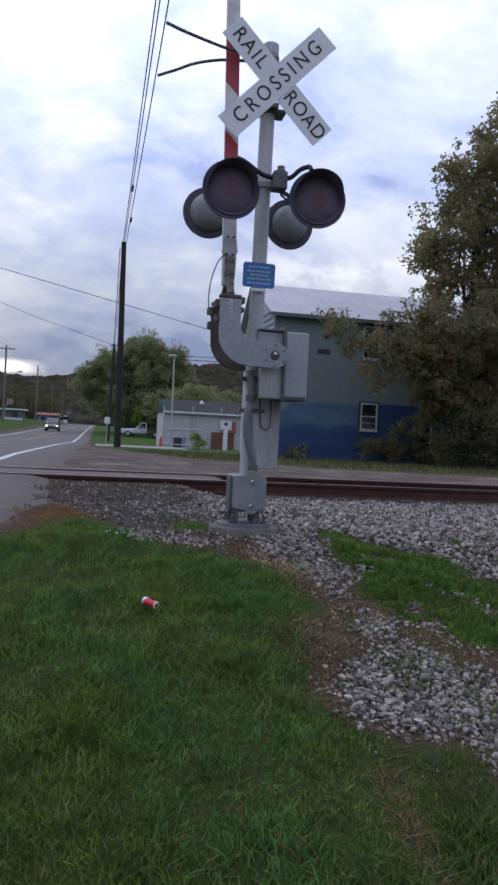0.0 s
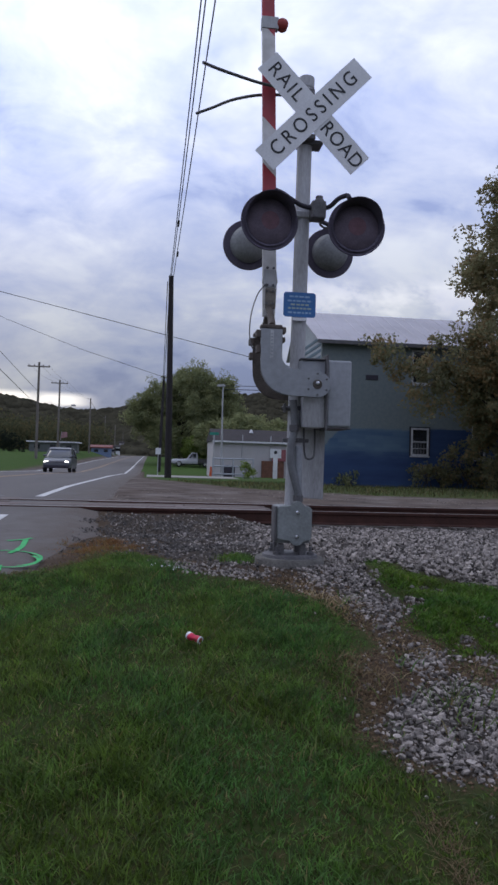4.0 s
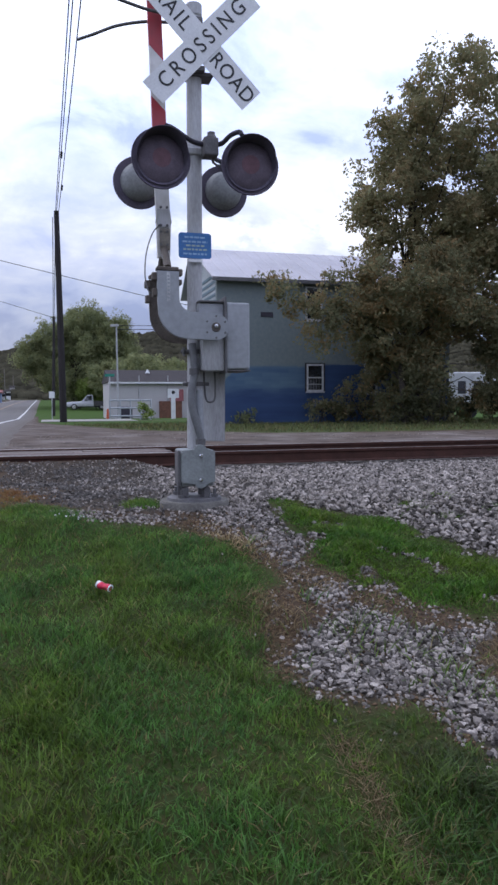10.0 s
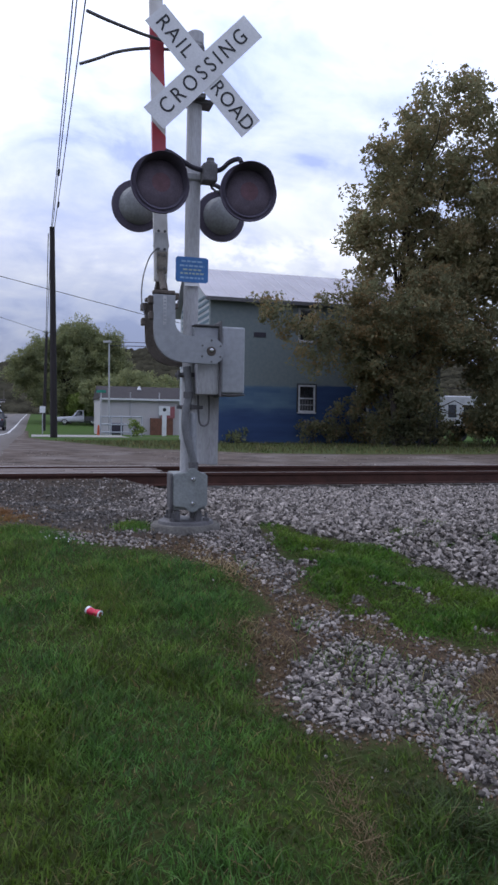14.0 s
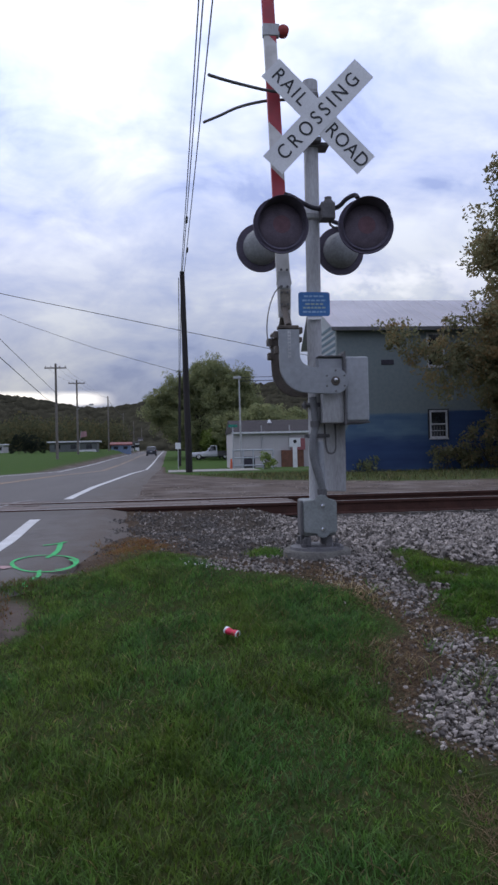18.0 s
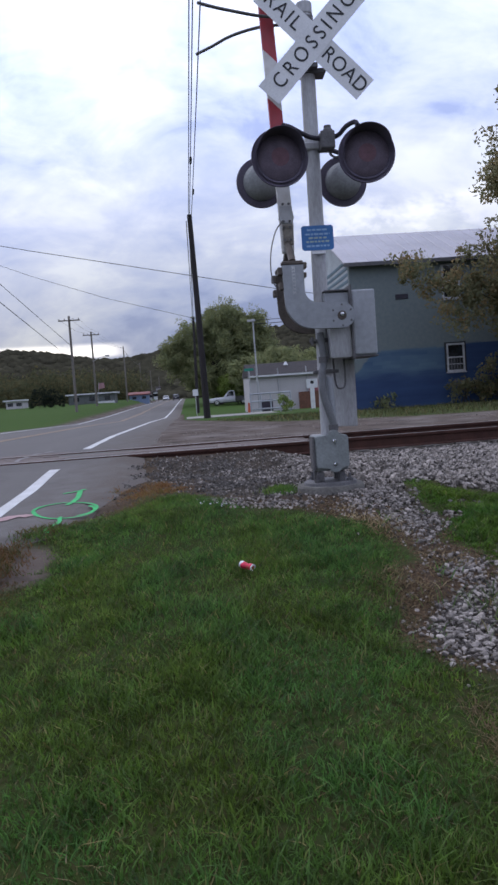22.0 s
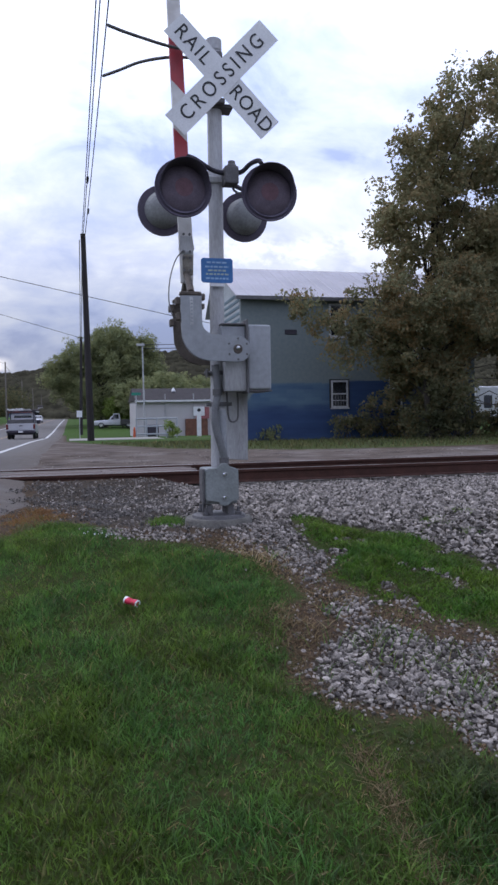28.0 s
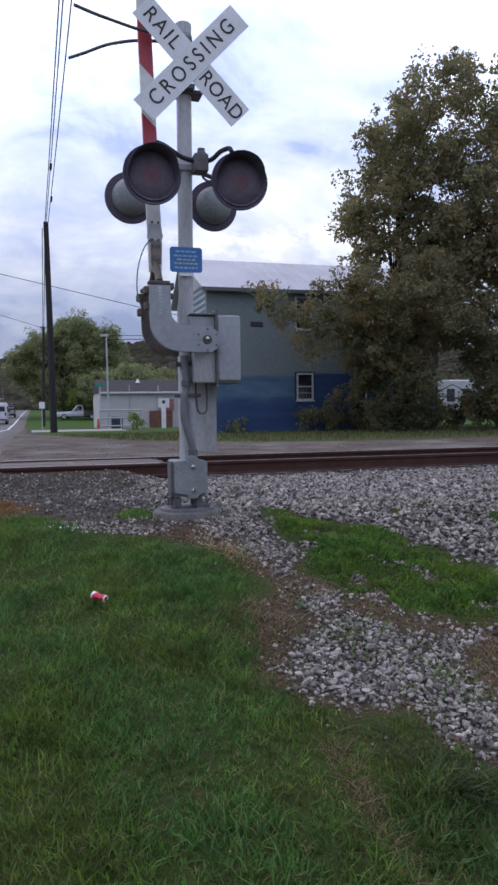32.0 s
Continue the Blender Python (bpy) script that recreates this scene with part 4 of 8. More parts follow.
def road():
    ys = np.concatenate([np.arange(-60, -6, 2.0), np.arange(-6, 14, 0.25), np.arange(14, 60, 2.0), np.arange(60, 420, 12.0)])
    rd = thing("road", "two-lane asphalt road with worn paint crossing the track", "road", kind="structure")
    edge = lambda y: -1.95 + 0.12 * noise.noise((y * 0.8, 3, 0)) + 0.05 * noise.noise((y * 3.1, 7, 0)) + 0.25 * float(sstep(0.8, 2.0, y)) - 0.1 * float(sstep(2.5, 4, y)) - 0.72 * float(sstep(0.1, -0.7, y))
    strip("carriageway", lambda y: -10.9, edge, ys, 0.0, ASPHALT, rd, "", 0.35)
    def cut(a, b):
        return [y for y in ys if a < y < b]
    for a, b in ((-60, 3.95), (7.15, 48)):
        strip("edge_line", lambda y: -3.09 + 0.012 * noise.noise((y, 1, 5)), lambda y: -2.95 + 0.012 * noise.noise((y, 2, 5)), [a] + cut(a, b) + [b], 0.004, ROADWHITE, rd, "worn white edge line")
    strip("edge_line", lambda y: -3.1, lambda y: -2.92, [49.5] + cut(50, 400) + [400], 0.004, ROADWHITE, rd, "worn white edge line")
    strip("edge_line", lambda y: -9.75, lambda y: -9.6, [9] + cut(9, 400) + [400], 0.004, ROADWHITE, rd, "worn white edge line")
    for off in (-0.16, 0.06):
        strip("centre_line", lambda y: -6.4 + off, lambda y: -6.3 + off, [9] + cut(9, 400) + [400], 0.004, ROADYELLOW, rd, "faded yellow centre line")
    return rd


road()


def track():
    """Two rails on spikes and ties, with timber crossing planks in the road."""
    tr = thing("railway_track", "single railway track with rusty rails on grey ballast", "railway track", kind="structure")
    prof = [(-0.07, 0), (0.07, 0), (0.07, 0.012), (0.012, 0.03), (0.009, 0.135), (0.034, 0.148), (0.036, 0.18), (0.03, 0.186), (-0.03, 0.186), (-0.036, 0.18), (-0.034, 0.148), (-0.009, 0.135), (-0.012, 0.03), (-0.07, 0.012)]
    for y in (4.62, 6.055):
        bm = B()
        a = [bm.verts.new((-60, y + p, q + 0.008)) for p, q in prof]
        b = [bm.verts.new((160, y + p, q + 0.008)) for p, q in prof]
        for i in range(len(a)):
            bm.faces.new((a[i], b[i], b[(i + 1) % len(a)], a[(i + 1) % len(a)]))
        rail = part("rail", bm, RUST, tr, "rust-brown steel rail")
        bm = B()
        box(bm, -60, 160, y - 0.027, y + 0.027, 0.1942, 0.1965)
        part("running_surface", bm, RAILTOP, rail, "wheel-polished top of the rail")
    tie = B()
    box(tie, -0.11, 0.11, -1.25, 1.25, -0.12, 0.0, 0.012)
    me = mesh_of("tie", tie, CREOSOTE)
    for i in range(60):
        t = new("tie", me)
        t.parent = tr
        t.location = (0.9 + i * 0.52 + random.uniform(-0.03, 0.03), 5.34 + random.uniform(-0.05, 0.05), -0.02)
        t.rotation_euler = (0, 0, random.uniform(-0.03, 0.03))
    # planks: beside and between the rails, from the road to a little past the mast
    for y0, y1, x1 in ((4.74, 4.99, 0.75), (5.02, 5.27, 0.62), (5.30, 5.55, 0.7), (5.58, 5.83, 0.58), (5.86, 5.95, 0.7), (6.14, 6.38, 0.66), (6.41, 6.64, 0.55)):
        x = -10.9
        while x < x1 - 0.3:
            e = min(x1, x + random.uniform(2.3, 2.8))
            bm = B()
            box(bm, x + 0.008, e - 0.008, y0, y1, 0.0, (0.190 if e < -1.2 else 0.178) + random.uniform(-0.010, 0.004), 0.012)
            part("plank", bm, TIMBER, tr)
            x = e
    return tr


track()


# ---- the crossing signal ----
def bolt(bm, c, axis, r=0.012, h=0.012):
    lathe(bm, [(0, 0), (0, r), (h, r), (h, 0)], c, axis, 6)


def signal_light(parent, c, facing, swing=0.0):
    """A round lamp with a wide black background disc and a deep hood; facing -1 looks down the road towards the lawn."""
    ax = Vector((math.sin(swing), facing * math.cos(swing), 0.0))
    bm = B()
    R = 0.224 if facing < 0 else 0.22
    lathe(bm, [(0.006, 0.0), (0.006, R - 0.022), (0.010, R - 0.012), (0.016, R - 0.004), (0.010, R), (-0.006, R - 0.003), (-0.008, R - 0.015), (-0.004, 0.0)], c, ax, 48)
    disc = part("background_disc", bm, INNER, parent, "round faded black background disc", True)
    # hood: a tunnel, longest at the top and cut back below
    bm = B()
    u, v = Vector((0, 0, 1)).cross(ax).normalized(), Vector((0, 0, 1))
    rows = []
    n = 48
    for i in range(n):
        a = 2 * math.pi * i / n
        d = u * math.cos(a) + v * math.sin(a)
        ln = 0.02 + 0.13 * float(sstep(-0.4, 0.85, math.sin(a)))
        rows.append([bm.verts.new(c + ax * k + d * r) for k, r in ((0.004, 0.178), (ln * 0.5, 0.186), (ln, 0.194), (ln, 0.191), (ln * 0.5, 0.183), (0.004, 0.175))])
    for a, b in zip(rows, rows[1:] + rows[:1]):
        for k in range(5):
            bm.faces.new((a[k], a[k + 1], b[k + 1], b[k]))
    bmesh.ops.recalc_face_normals(bm, faces=bm.faces[:])
    part("hood", bm, INNER, disc, "deep black lamp hood", True)
    bm = B()
    lathe(bm, [(0.009, 0.172), (0.022, 0.15), (0.034, 0.10), (0.038, 0.07)], c, ax, 36)
    part("lens", bm, DUSTYLENS, disc, "dusty rim of the unlit lens", True)
    bm = B()
    lathe(bm, [(0.037, 0.074), (0.041, 0.04), (0.042, 0.0)], c, ax, 28)
    part("bullseye", bm, REDLENS, disc, "dark red middle of the unlit lens", True)
    bm = B()
    q = 1.0 if facing < 0 else 1.2
    lathe(bm, [(-0.002, 0.135 * q), (-0.05, 0.13 * q), (-0.10, 0.10 * q), (-0.125, 0.05), (-0.125, 0.0)], c, ax, 28)
    part("housing", bm, REARBOWL if facing > 0 else BLACK, disc, "bowl-shaped lamp housing", True)
    bm = B()
    e = c + v * 0.20
    tube(bm, [e - ax * 0.01, e - ax * 0.05], 0.02, 8)
    part("wing_nut", bm, DARKGREY, disc)
    return disc


def blade_outline(L_, w, a):
    c, s = math.cos(a), math.sin(a)
    return [(x * c - z * s, x * s + z * c) for x, z in ((-L_ / 2, -w / 2), (L_ / 2, -w / 2), (L_ / 2, w / 2), (-L_ / 2, w / 2))]


def crossing_signal():
    sg = thing("crossing_signal", "grey railroad crossing signal with crossed boards, black lamps and raised gate", "crossing signal")
    # foundation and base
    bm = B()
    lathe(bm, [(-0.15, 0.292), (0.12, 0.285), (0.135, 0.272), (0.14, 0.0)], (-0.02, 0, 0), (0, 0, 1), 36)
    for v in bm.verts:
        v.co += Vector((noise.noise(v.co * 6), noise.noise(v.co * 6 + Vector((9, 0, 0))), 0)) * 0.008
    part("foundation", bm, FOOTING, sg, "round worn concrete footing", True)
    bm = B()
    lathe(bm, [(0.135, 0.0), (0.135, 0.225), (0.158, 0.22), (0.165, 0.205), (0.165, 0.0)], (-0.02, -0.01, 0), (0, 0, 1), 32)
    part("base_plate", bm, DARKGREY, sg, "dark round steel base plate")
    for x in (-0.15, 0.12):
        for y in (-0.14, 0.12):
            bm = B()
            tube(bm, [(x, y, 0.16), (x, y, 0.23)], 0.013, 8)
            bolt(bm, (x, y, 0.165), (0, 0, 1), 0.028, 0.024)
            part("anchor_bolt", bm, DARKGREY, sg)
    bm = B()
    box(bm, -0.155, 0.115, -0.15, 0.13, 0.255, 0.55, 0.02, 2)
    bx = part("base_box", bm, CASTGREY, sg, "cast grey base box")
    for x in (-0.125, 0.05):
        for y in (-0.12, 0.07):
            bm = B()
            box(bm, x - 0.02, x + 0.035, y - 0.02, y + 0.04, 0.16, 0.25, 0.012, 2)
            part("foot", bm, DARKGREY, bx, "cast foot under the base box")
    bm = B()
    side = [(0.058, 0.286), (0.052, 0.268), (0.036, 0.262), (0.030, 0.246), (0.0, 0.240)]
    top = [(0.0, 0.594), (0.030, 0.588), (0.036, 0.570), (0.052, 0.564), (0.058, 0.545)]
    prism(bm, [(-0.158, 0.30), (-0.145, 0.286)] + [(-x, z) for x, z in side] + side[-2::-1] + [(0.105, 0.286), (0.118, 0.30), (0.118, 0.53), (0.105, 0.545)] + top[::-1] + [(-x, z) for x, z in top[1:]] + [(-0.145, 0.545), (-0.158, 0.53)], -0.185, -0.15, 0.006)
    part("cover_plate", bm, CASTGREY, bx, "grey cover plate with bolt ears")
    for z in (0.313, 0.503):
        bm = B()
        lathe(bm, [(0, 0), (0, 0.017), (0.016, 0.017), (0.026, 0.009), (0.026, 0)], (0.0, -0.185, z), (0, -1, 0), 10)
        part("bolt", bm, CHROME, bx)
    bm = B()
    box(bm, -0.182, -0.157, -0.17, -0.02, 0.27, 0.55, 0.01, 2)
    part("hinge_side", bm, DARKGREY, bx)
    # mast
    bm = B()
    tube(bm, [(-0.012, 0.004, 0.5), (0.004, 0.002, 2.2), (0.012, 0, 4.0)], 0.0605, 24)
    part("mast", bm, GALV, sg, "pale grey steel mast", True)
    bm = B()
    lathe(bm, [(0, 0.066), (0.085, 0.066), (0.093, 0.058), (0.096, 0)], (0.012, 0, 3.985), (0, 0, 1), 20)
    part("mast_cap", bm, GALV, sg, "", True)
    for z in (1.06, 1.32, 3.50):
        bm = B()
        lathe(bm, [(0, 0.06), (0, 0.071), (0.035, 0.071), (0.035, 0.06)], (-0.005, 0, z), (0, 0, 1), 20)
        box(bm, 0.06, 0.11, -0.02, 0.02, z + 0.003, z + 0.032, 0.003)
        box(bm, -0.105, -0.06, -0.02, 0.02, z + 0.003, z + 0.032, 0.003)
        part("clamp", bm, DARKGREY, sg)
    # crossed boards
    C = Vector((0.053, -0.14, 3.72))
    for nm, L_, a, y, mid in (("crossing_board", 1.143, radians(46.3), 0.0, 0.0), ("rail_board", 0.475, radians(-45.3), 0.006, -0.3225), ("road_board", 0.475, radians(-45.3), 0.006, 0.3225)):
        bm = B()
        prism(bm, [(x + mid * math.cos(a), z + mid * math.sin(a)) for x, z in blade_outline(L_, 0.214, a)], y - 0.0015, y + 0.0015)
        for v in bm.verts:
            v.co += C
        bd = part(nm, bm, SIGNWHITE, sg, "white reflective board with black letters")
        sh = mid + (0.012 if mid > 0 else -0.012 if mid < 0 else 0.0)
        at = Matrix.Translation(C + Vector((sh * math.cos(a), y - 0.003, sh * math.sin(a)))) @ pose(0, 0, 0, 90) @ Matrix.Rotation(a, 4, "Z")
        text, sp = {"crossing_board": ("CROSSING", 1.42), "rail_board": ("RAIL", 1.2), "road_board": ("ROAD", 1.05)}[nm]
        lettering(text, 0.168, LETTER, bd, at, spacing=sp, xscale=0.9)
    bm = B()
    for a in (radians(44.5), radians(-45.5)):
        prism(bm, blade_outline(0.5, 0.05, a), 0.009, 0.013)
    for v in bm.verts:
        v.co += C
    part("board_bracket", bm, SIGNBACK, sg)
    for q in ((-0.05, 0.075, -0.127, -0.05, 3.52, 3.56), (-0.04, 0.06, -0.127, -0.05, 3.88, 3.92), (-0.05, 0.15, -0.075, 0.075, 3.50, 3.535)):
        bm = B()
        box(bm, *q, 0.005)
        part("band_bracket", bm, DARKGREY, sg)
    # lamps on their cross-arm
    for x in (-0.326, 0.357):
        signal_light(sg, Vector((x, -0.40, 2.73)), -1, 0.06 if x < 0 else -0.06)
    for x in (-0.385, 0.338):
        signal_light(sg, Vector((x, 0.40, 2.775 if x < 0 else 2.75)), 1, -0.05)
    bm = B()
    box(bm, 0.05, 0.165, -0.19, -0.05, 2.86, 3.0, 0.012, 2)
    lathe(bm, [(0, 0.045), (0.02, 0.045), (0.04, 0.03), (0.06, 0.03), (0.07, 0)], (0.12, -0.12, 2.995), (0, 0, 1), 12)
    part("junction_box", bm, DARKGREY, sg, "small dark cast junction box")
    for pts in ([(-0.27, -0.33, 3.00), (-0.20, -0.26, 3.005), (-0.05, -0.16, 2.965), (0.06, -0.12, 2.955)],
                [(0.14, -0.12, 2.955), (0.20, -0.17, 2.965), (0.245, -0.25, 3.0), (0.30, -0.31, 3.01), (0.315, -0.34, 2.975)],
                [(-0.33, 0.37, 2.98), (-0.22, 0.28, 2.985), (-0.05, 0.15, 2.955), (0.06, 0.10, 2.955)],
                [(0.1, 0.1, 2.955), (0.2, 0.2, 2.965), (0.345, 0.36, 2.975)]):
        bm = B()
        tube(bm, eased(pts), 0.019, 10)
        part("lamp_arm", bm, BLACK, sg, "", True)
    bm = B()
    tube(bm, [(0.13, -0.10, 2.87), (0.14, -0.10, 2.83), (0.17, -0.12, 2.80), (0.24, -0.2, 2.79)], 0.011, 8)
    part("conduit_elbow", bm, DARKGREY, sg, "", True)
    bm = B()
    box(bm, -0.11, 0.09, -0.075, 0.075, 2.89, 2.95, 0.01)
    part("arm_clamp", bm, GALV, sg)
    # notice plate
    bm = B()
    prism(bm, [(-0.145, 2.087), (-0.13, 2.072), (0.105, 2.072), (0.12, 2.087), (0.12, 2.257), (0.105, 2.272), (-0.13, 2.272), (-0.145, 2.257)], -0.094, -0.091)
    sn = part("notice_plate", bm, BLUE, sg, "small blue notice plate with faint lines")
    for k, (z, w, m_) in enumerate(((2.237, 0.17, BLUEINK), (2.202, 0.20, BLUEINK), (2.172, 0.15, YELLOWINK), (2.142, 0.19, YELLOWINK), (2.107, 0.19, BLUEINK))):
        bm = B()
        x = -0.012 - w / 2
        while x < -0.012 + w / 2:
            l_ = random.uniform(0.018, 0.04)
            box(bm, x, min(x + l_, -0.012 + w / 2), -0.0955, -0.0945, z - 0.007, z + 0.007)
            x += l_ + 0.008
        part("text_bar", bm, m_, sn)
    bm = B()
    box(bm, -0.07, 0.05, -0.093, -0.09, 2.043, 2.068, 0.002)
    part("small_tag", bm, SIGNWHITE, sg)
    # gate mechanism
    bm = B()
    box(bm, 0.212, 0.408, -0.20, 0.22, 1.19, 1.722, 0.02, 3)
    ms = part("gate_mechanism", bm, GREY, sg, "grey steel gate machine housing", True)
    bm = B()
    box(bm, 0.025, 0.21, -0.17, 0.18, 1.18, 1.43, 0.012, 2)
    part("motor_box", bm, GALV, ms, "pale weathered motor box", True)
    bm = B()
    box(bm, 0.0, 0.21, -0.14, 0.16, 1.43, 1.72, 0.01)
    part("gear_case", bm, GREY, ms)
    bm = B()
    box(bm, 0.0, 0.20, -0.16, 0.12, 1.722, 1.737, 0.004)
    box(bm, 0.2, 0.216, -0.21, 0.0, 1.16, 1.765, 0.004)
    part("top_flange", bm, DARKGREY, ms)
    bm = B()
    box(bm, 0.19, 0.415, -0.19, 0.2, 1.175, 1.188, 0.004)
    part("drip_edge", bm, DARKGREY, ms)
    # arm support plates, front and rear, joined by the shaft
    def plate(y0, y1):
        out = [(-0.35, 1.93), (-0.345, 1.70)]
        for i in range(1, 9):
            a = radians(180 + 90 * i / 8)
            out.append((-0.125 + 0.22 * math.cos(a), 1.655 + 0.235 * math.sin(a)))
        for i in range(0, 13):
            a = radians(-90 + 180 * i / 12)
            out.append((0.107 + 0.105 * math.cos(a), 1.513 + 0.105 * math.sin(a)))
        for i in range(0, 6):
            a = radians(270 - 80 * i / 5)
            out.append((-0.085 + 0.10 * math.cos(a), 1.725 + 0.10 * math.sin(a)))
        out += [(-0.18, 1.93)]
        return prism(B(), out, y0, y1, 0.005)
    fp = part("arm_support", plate(-0.30, -0.265), GREY, sg, "curved grey gate arm support plate", True)
    part("arm_support", plate(0.16, 0.19), LUG, sg, "curved gate arm support plate, far side", True)
    bm = B()
    lathe(bm, [(0, 0), (0, 0.021), (0.016, 0.020), (0.026, 0.014), (0.03, 0)], (0.105, -0.30, 1.520), (0, -1, 0), 14)
    part("hub", bm, CHROME, fp, "bright shaft end", True)
    # flat dark disc puts the shade of the socket's hole into colour
    bm = B()
    lathe(bm, [(0, 0.0), (0, 0.037), (0.010, 0.034), (0.010, 0.0)], (0.107, -0.30, 1.513), (0, -1, 0), 20)
    part("socket_shade", bm, LUG, fp, "dark disc standing for the shaded socket round the shaft end")
    for k in range(6):
        a = radians(30 + 60 * k)
        bm = B()
        bolt(bm, (0.107 + 0.083 * math.cos(a), -0.30, 1.513 + 0.083 * math.sin(a)), (0, -1, 0), 0.008, 0.008)
        part("bolt", bm, DARKGREY, fp)
    bm = B()
    box(bm, -0.275, -0.25, -0.3025, -0.30, 1.70, 1.92)
    part("faded_label", bm, WINDOWTRIM, fp)
    bm = B()
    z = 1.72
    while z < 1.9:
        h = random.uniform(0.01, 0.025)
        box(bm, -0.271, -0.254, -0.3035, -0.3024, z, z + h)
        z += h + 0.012
    part("text_bar", bm, GREY, fp)
    bm = B()
    tube(bm, [(0.107, -0.26, 1.513), (0.107, 0.30, 1.513)], 0.035, 14)
    part("shaft", bm, DARKGREY, sg)
    # counterweight hanging on the far side
    bm = B()
    prism(bm, [(0.09, 1.40), (0.10, 1.2), (0.115, 0.60), (0.30, 0.59), (0.305, 1.22), (0.21, 1.42)], 0.23, 0.29, 0.006)
    part("counterweight", bm, GALV, sg, "pale grey hanging counterweight", True)
    bm = B()
    tube(bm, eased([(0.07, 0.0, 1.18), (0.075, -0.03, 0.98), (0.10, -0.05, 0.93), (0.15, -0.03, 0.95), (0.165, 0, 1.05), (0.165, 0.02, 1.19)]), 0.008, 8)
    part("hanging_cable", bm, DARKGREY, sg, "", True)
    # gate arm
    arm = B()
    prism(arm, [(-0.30, 2.08), (-0.20, 2.08), (-0.192, 2.30), (-0.205, 2.62), (-0.223, 3.2), (-0.257, 4.2), (-0.395, 7.4), (-0.475, 7.4), (-0.364, 4.2), (-0.331, 3.2), (-0.315, 2.62), (-0.305, 2.30)], -0.022, 0.022, 0.004)
    ga = part("gate_arm", arm, ARM, sg, "raised gate arm with red and white bands")
    bm = B()
    prism(bm, [(-0.31, 2.36), (-0.29, 2.31), (-0.205, 2.31), (-0.185, 2.36), (-0.195, 2.42), (-0.20, 2.46), (-0.30, 2.46), (-0.305, 2.42)], -0.03, 0.03, 0.006)
    part("shear_joint", bm, GALV, sg, "pale bolted joint of the gate arm")
    bm = B()
    box(bm, -0.285, -0.2, -0.035, 0.035, 2.14, 2.31, 0.008)
    part("arm_adapter", bm, ADAPTER, sg, "rust-stained arm adapter")
    for x in (-0.275, -0.225):
        for z in (2.47, 2.33, 2.28, 2.18):
            bm = B()
            bolt(bm, (x, -0.035, z), (0, -1, 0), 0.011, 0.012)
            part("bolt", bm, DARKGREY, sg)
    for y in (-0.26, 0.14):
        for x0, x1, z0, z1 in ((-0.35, -0.18, 1.935, 1.965), (-0.385, -0.345, 1.86, 1.92), (-0.38, -0.345, 1.74, 1.80), (-0.185, -0.15, 1.90, 1.95), (-0.185, -0.155, 1.83, 1.87)):
            bm = B()
            box(bm, x0, x1, y - 0.03, y + 0.045, z0, z1, 0.006)
            part("yoke_lug", bm, LUG, sg, "rust-stained bolted lug under the arm")
    for y0 in (-0.26, 0.16):
        bm = B()
        tube(bm, [(-0.26, y0, 1.96), (-0.25, y0 * 0.4, 2.08), (-0.25, 0, 2.16)], 0.03, 8)
        part("yoke_bar", bm, LUG, sg)
    bm = B()
    tube(bm, eased([(-0.28, -0.03, 2.34), (-0.35, -0.08, 2.25), (-0.41, -0.16, 2.08), (-0.43, -0.22, 1.90), (-0.41, -0.26, 1.78), (-0.36, -0.25, 1.765)]), 0.005, 8)
    part("lamp_cable", bm, DARKGREY, sg, "", True)
    # small red lamps on the arm
    for x, z in ((-0.205, 4.485), (-0.265, 6.0)):
        bm = B()
        box(bm, x - 0.175, x - 0.035, -0.03, 0.03, z - 0.04, z + 0.06, 0.004)
        part("lamp_bracket", bm, GALV, ga)
        bm = B()
        lathe(bm, [(-0.04, 0), (-0.04, 0.038), (-0.03, 0.046), (0.03, 0.046), (0.045, 0.03), (0.05, 0)], (x, 0, z + 0.01), (0, -1, 0), 18)
        part("arm_lamp", bm, REDPAINT, ga, "small round red arm lamp", True)
    # fork that steadies the raised arm
    kp = [[(0.05, 0.0, 3.93), (-0.2, sy * 0.06, 3.945), (-0.38, sy * 0.10, 3.945), (-0.58, sy * 0.2, 3.935), (-0.74, sy * 0.32, 3.91), (-0.87, sy * 0.42, 3.895)] for sy in (-1, 1)]
    for pts in kp:
        bm = B()
        tube(bm, eased(pts), 0.0125, 10)
        part("keeper_prong", bm, DARKGREY, sg, "curved dark steel fork prong", True)
    bm = B()
    box(bm, -0.06, 0.07, -0.075, 0.075, 3.90, 3.96, 0.008)
    part("keeper_clamp", bm, DARKGREY, sg)
    # conduit on the front of the mast
    bm = B()
    tube(bm, eased([(-0.04, -0.07, 1.40), (-0.025, -0.09, 1.18), (-0.048, -0.10, 1.06), (-0.055, -0.105, 0.95), (-0.045, -0.105, 0.86), (-0.01, -0.105, 0.74), (0.016, -0.10, 0.65), (0.02, -0.10, 0.56)]), 0.031, 12)
    part("conduit", bm, CONDUIT, sg, "bent grey cable conduit", True)
    for z, x in ((1.15, -0.03), (0.585, 0.018)):
        bm = B()
        lathe(bm, [(0, 0.04), (0.05, 0.04)], (x, -0.098, z), (0, 0, 1), 12)
        part("conduit_collar", bm, DARKGREY, sg)
    bm = B()
    tube(bm, [(0.022, -0.062, 0.58), (0.016, -0.062, 1.03)], 0.033, 12)
    part("ground_pipe", bm, GREY, sg, "", True)
    bm = B()
    tube(bm, [(-0.12, -0.02, 1.335), (0.0, -0.075, 1.335)], 0.018, 8)
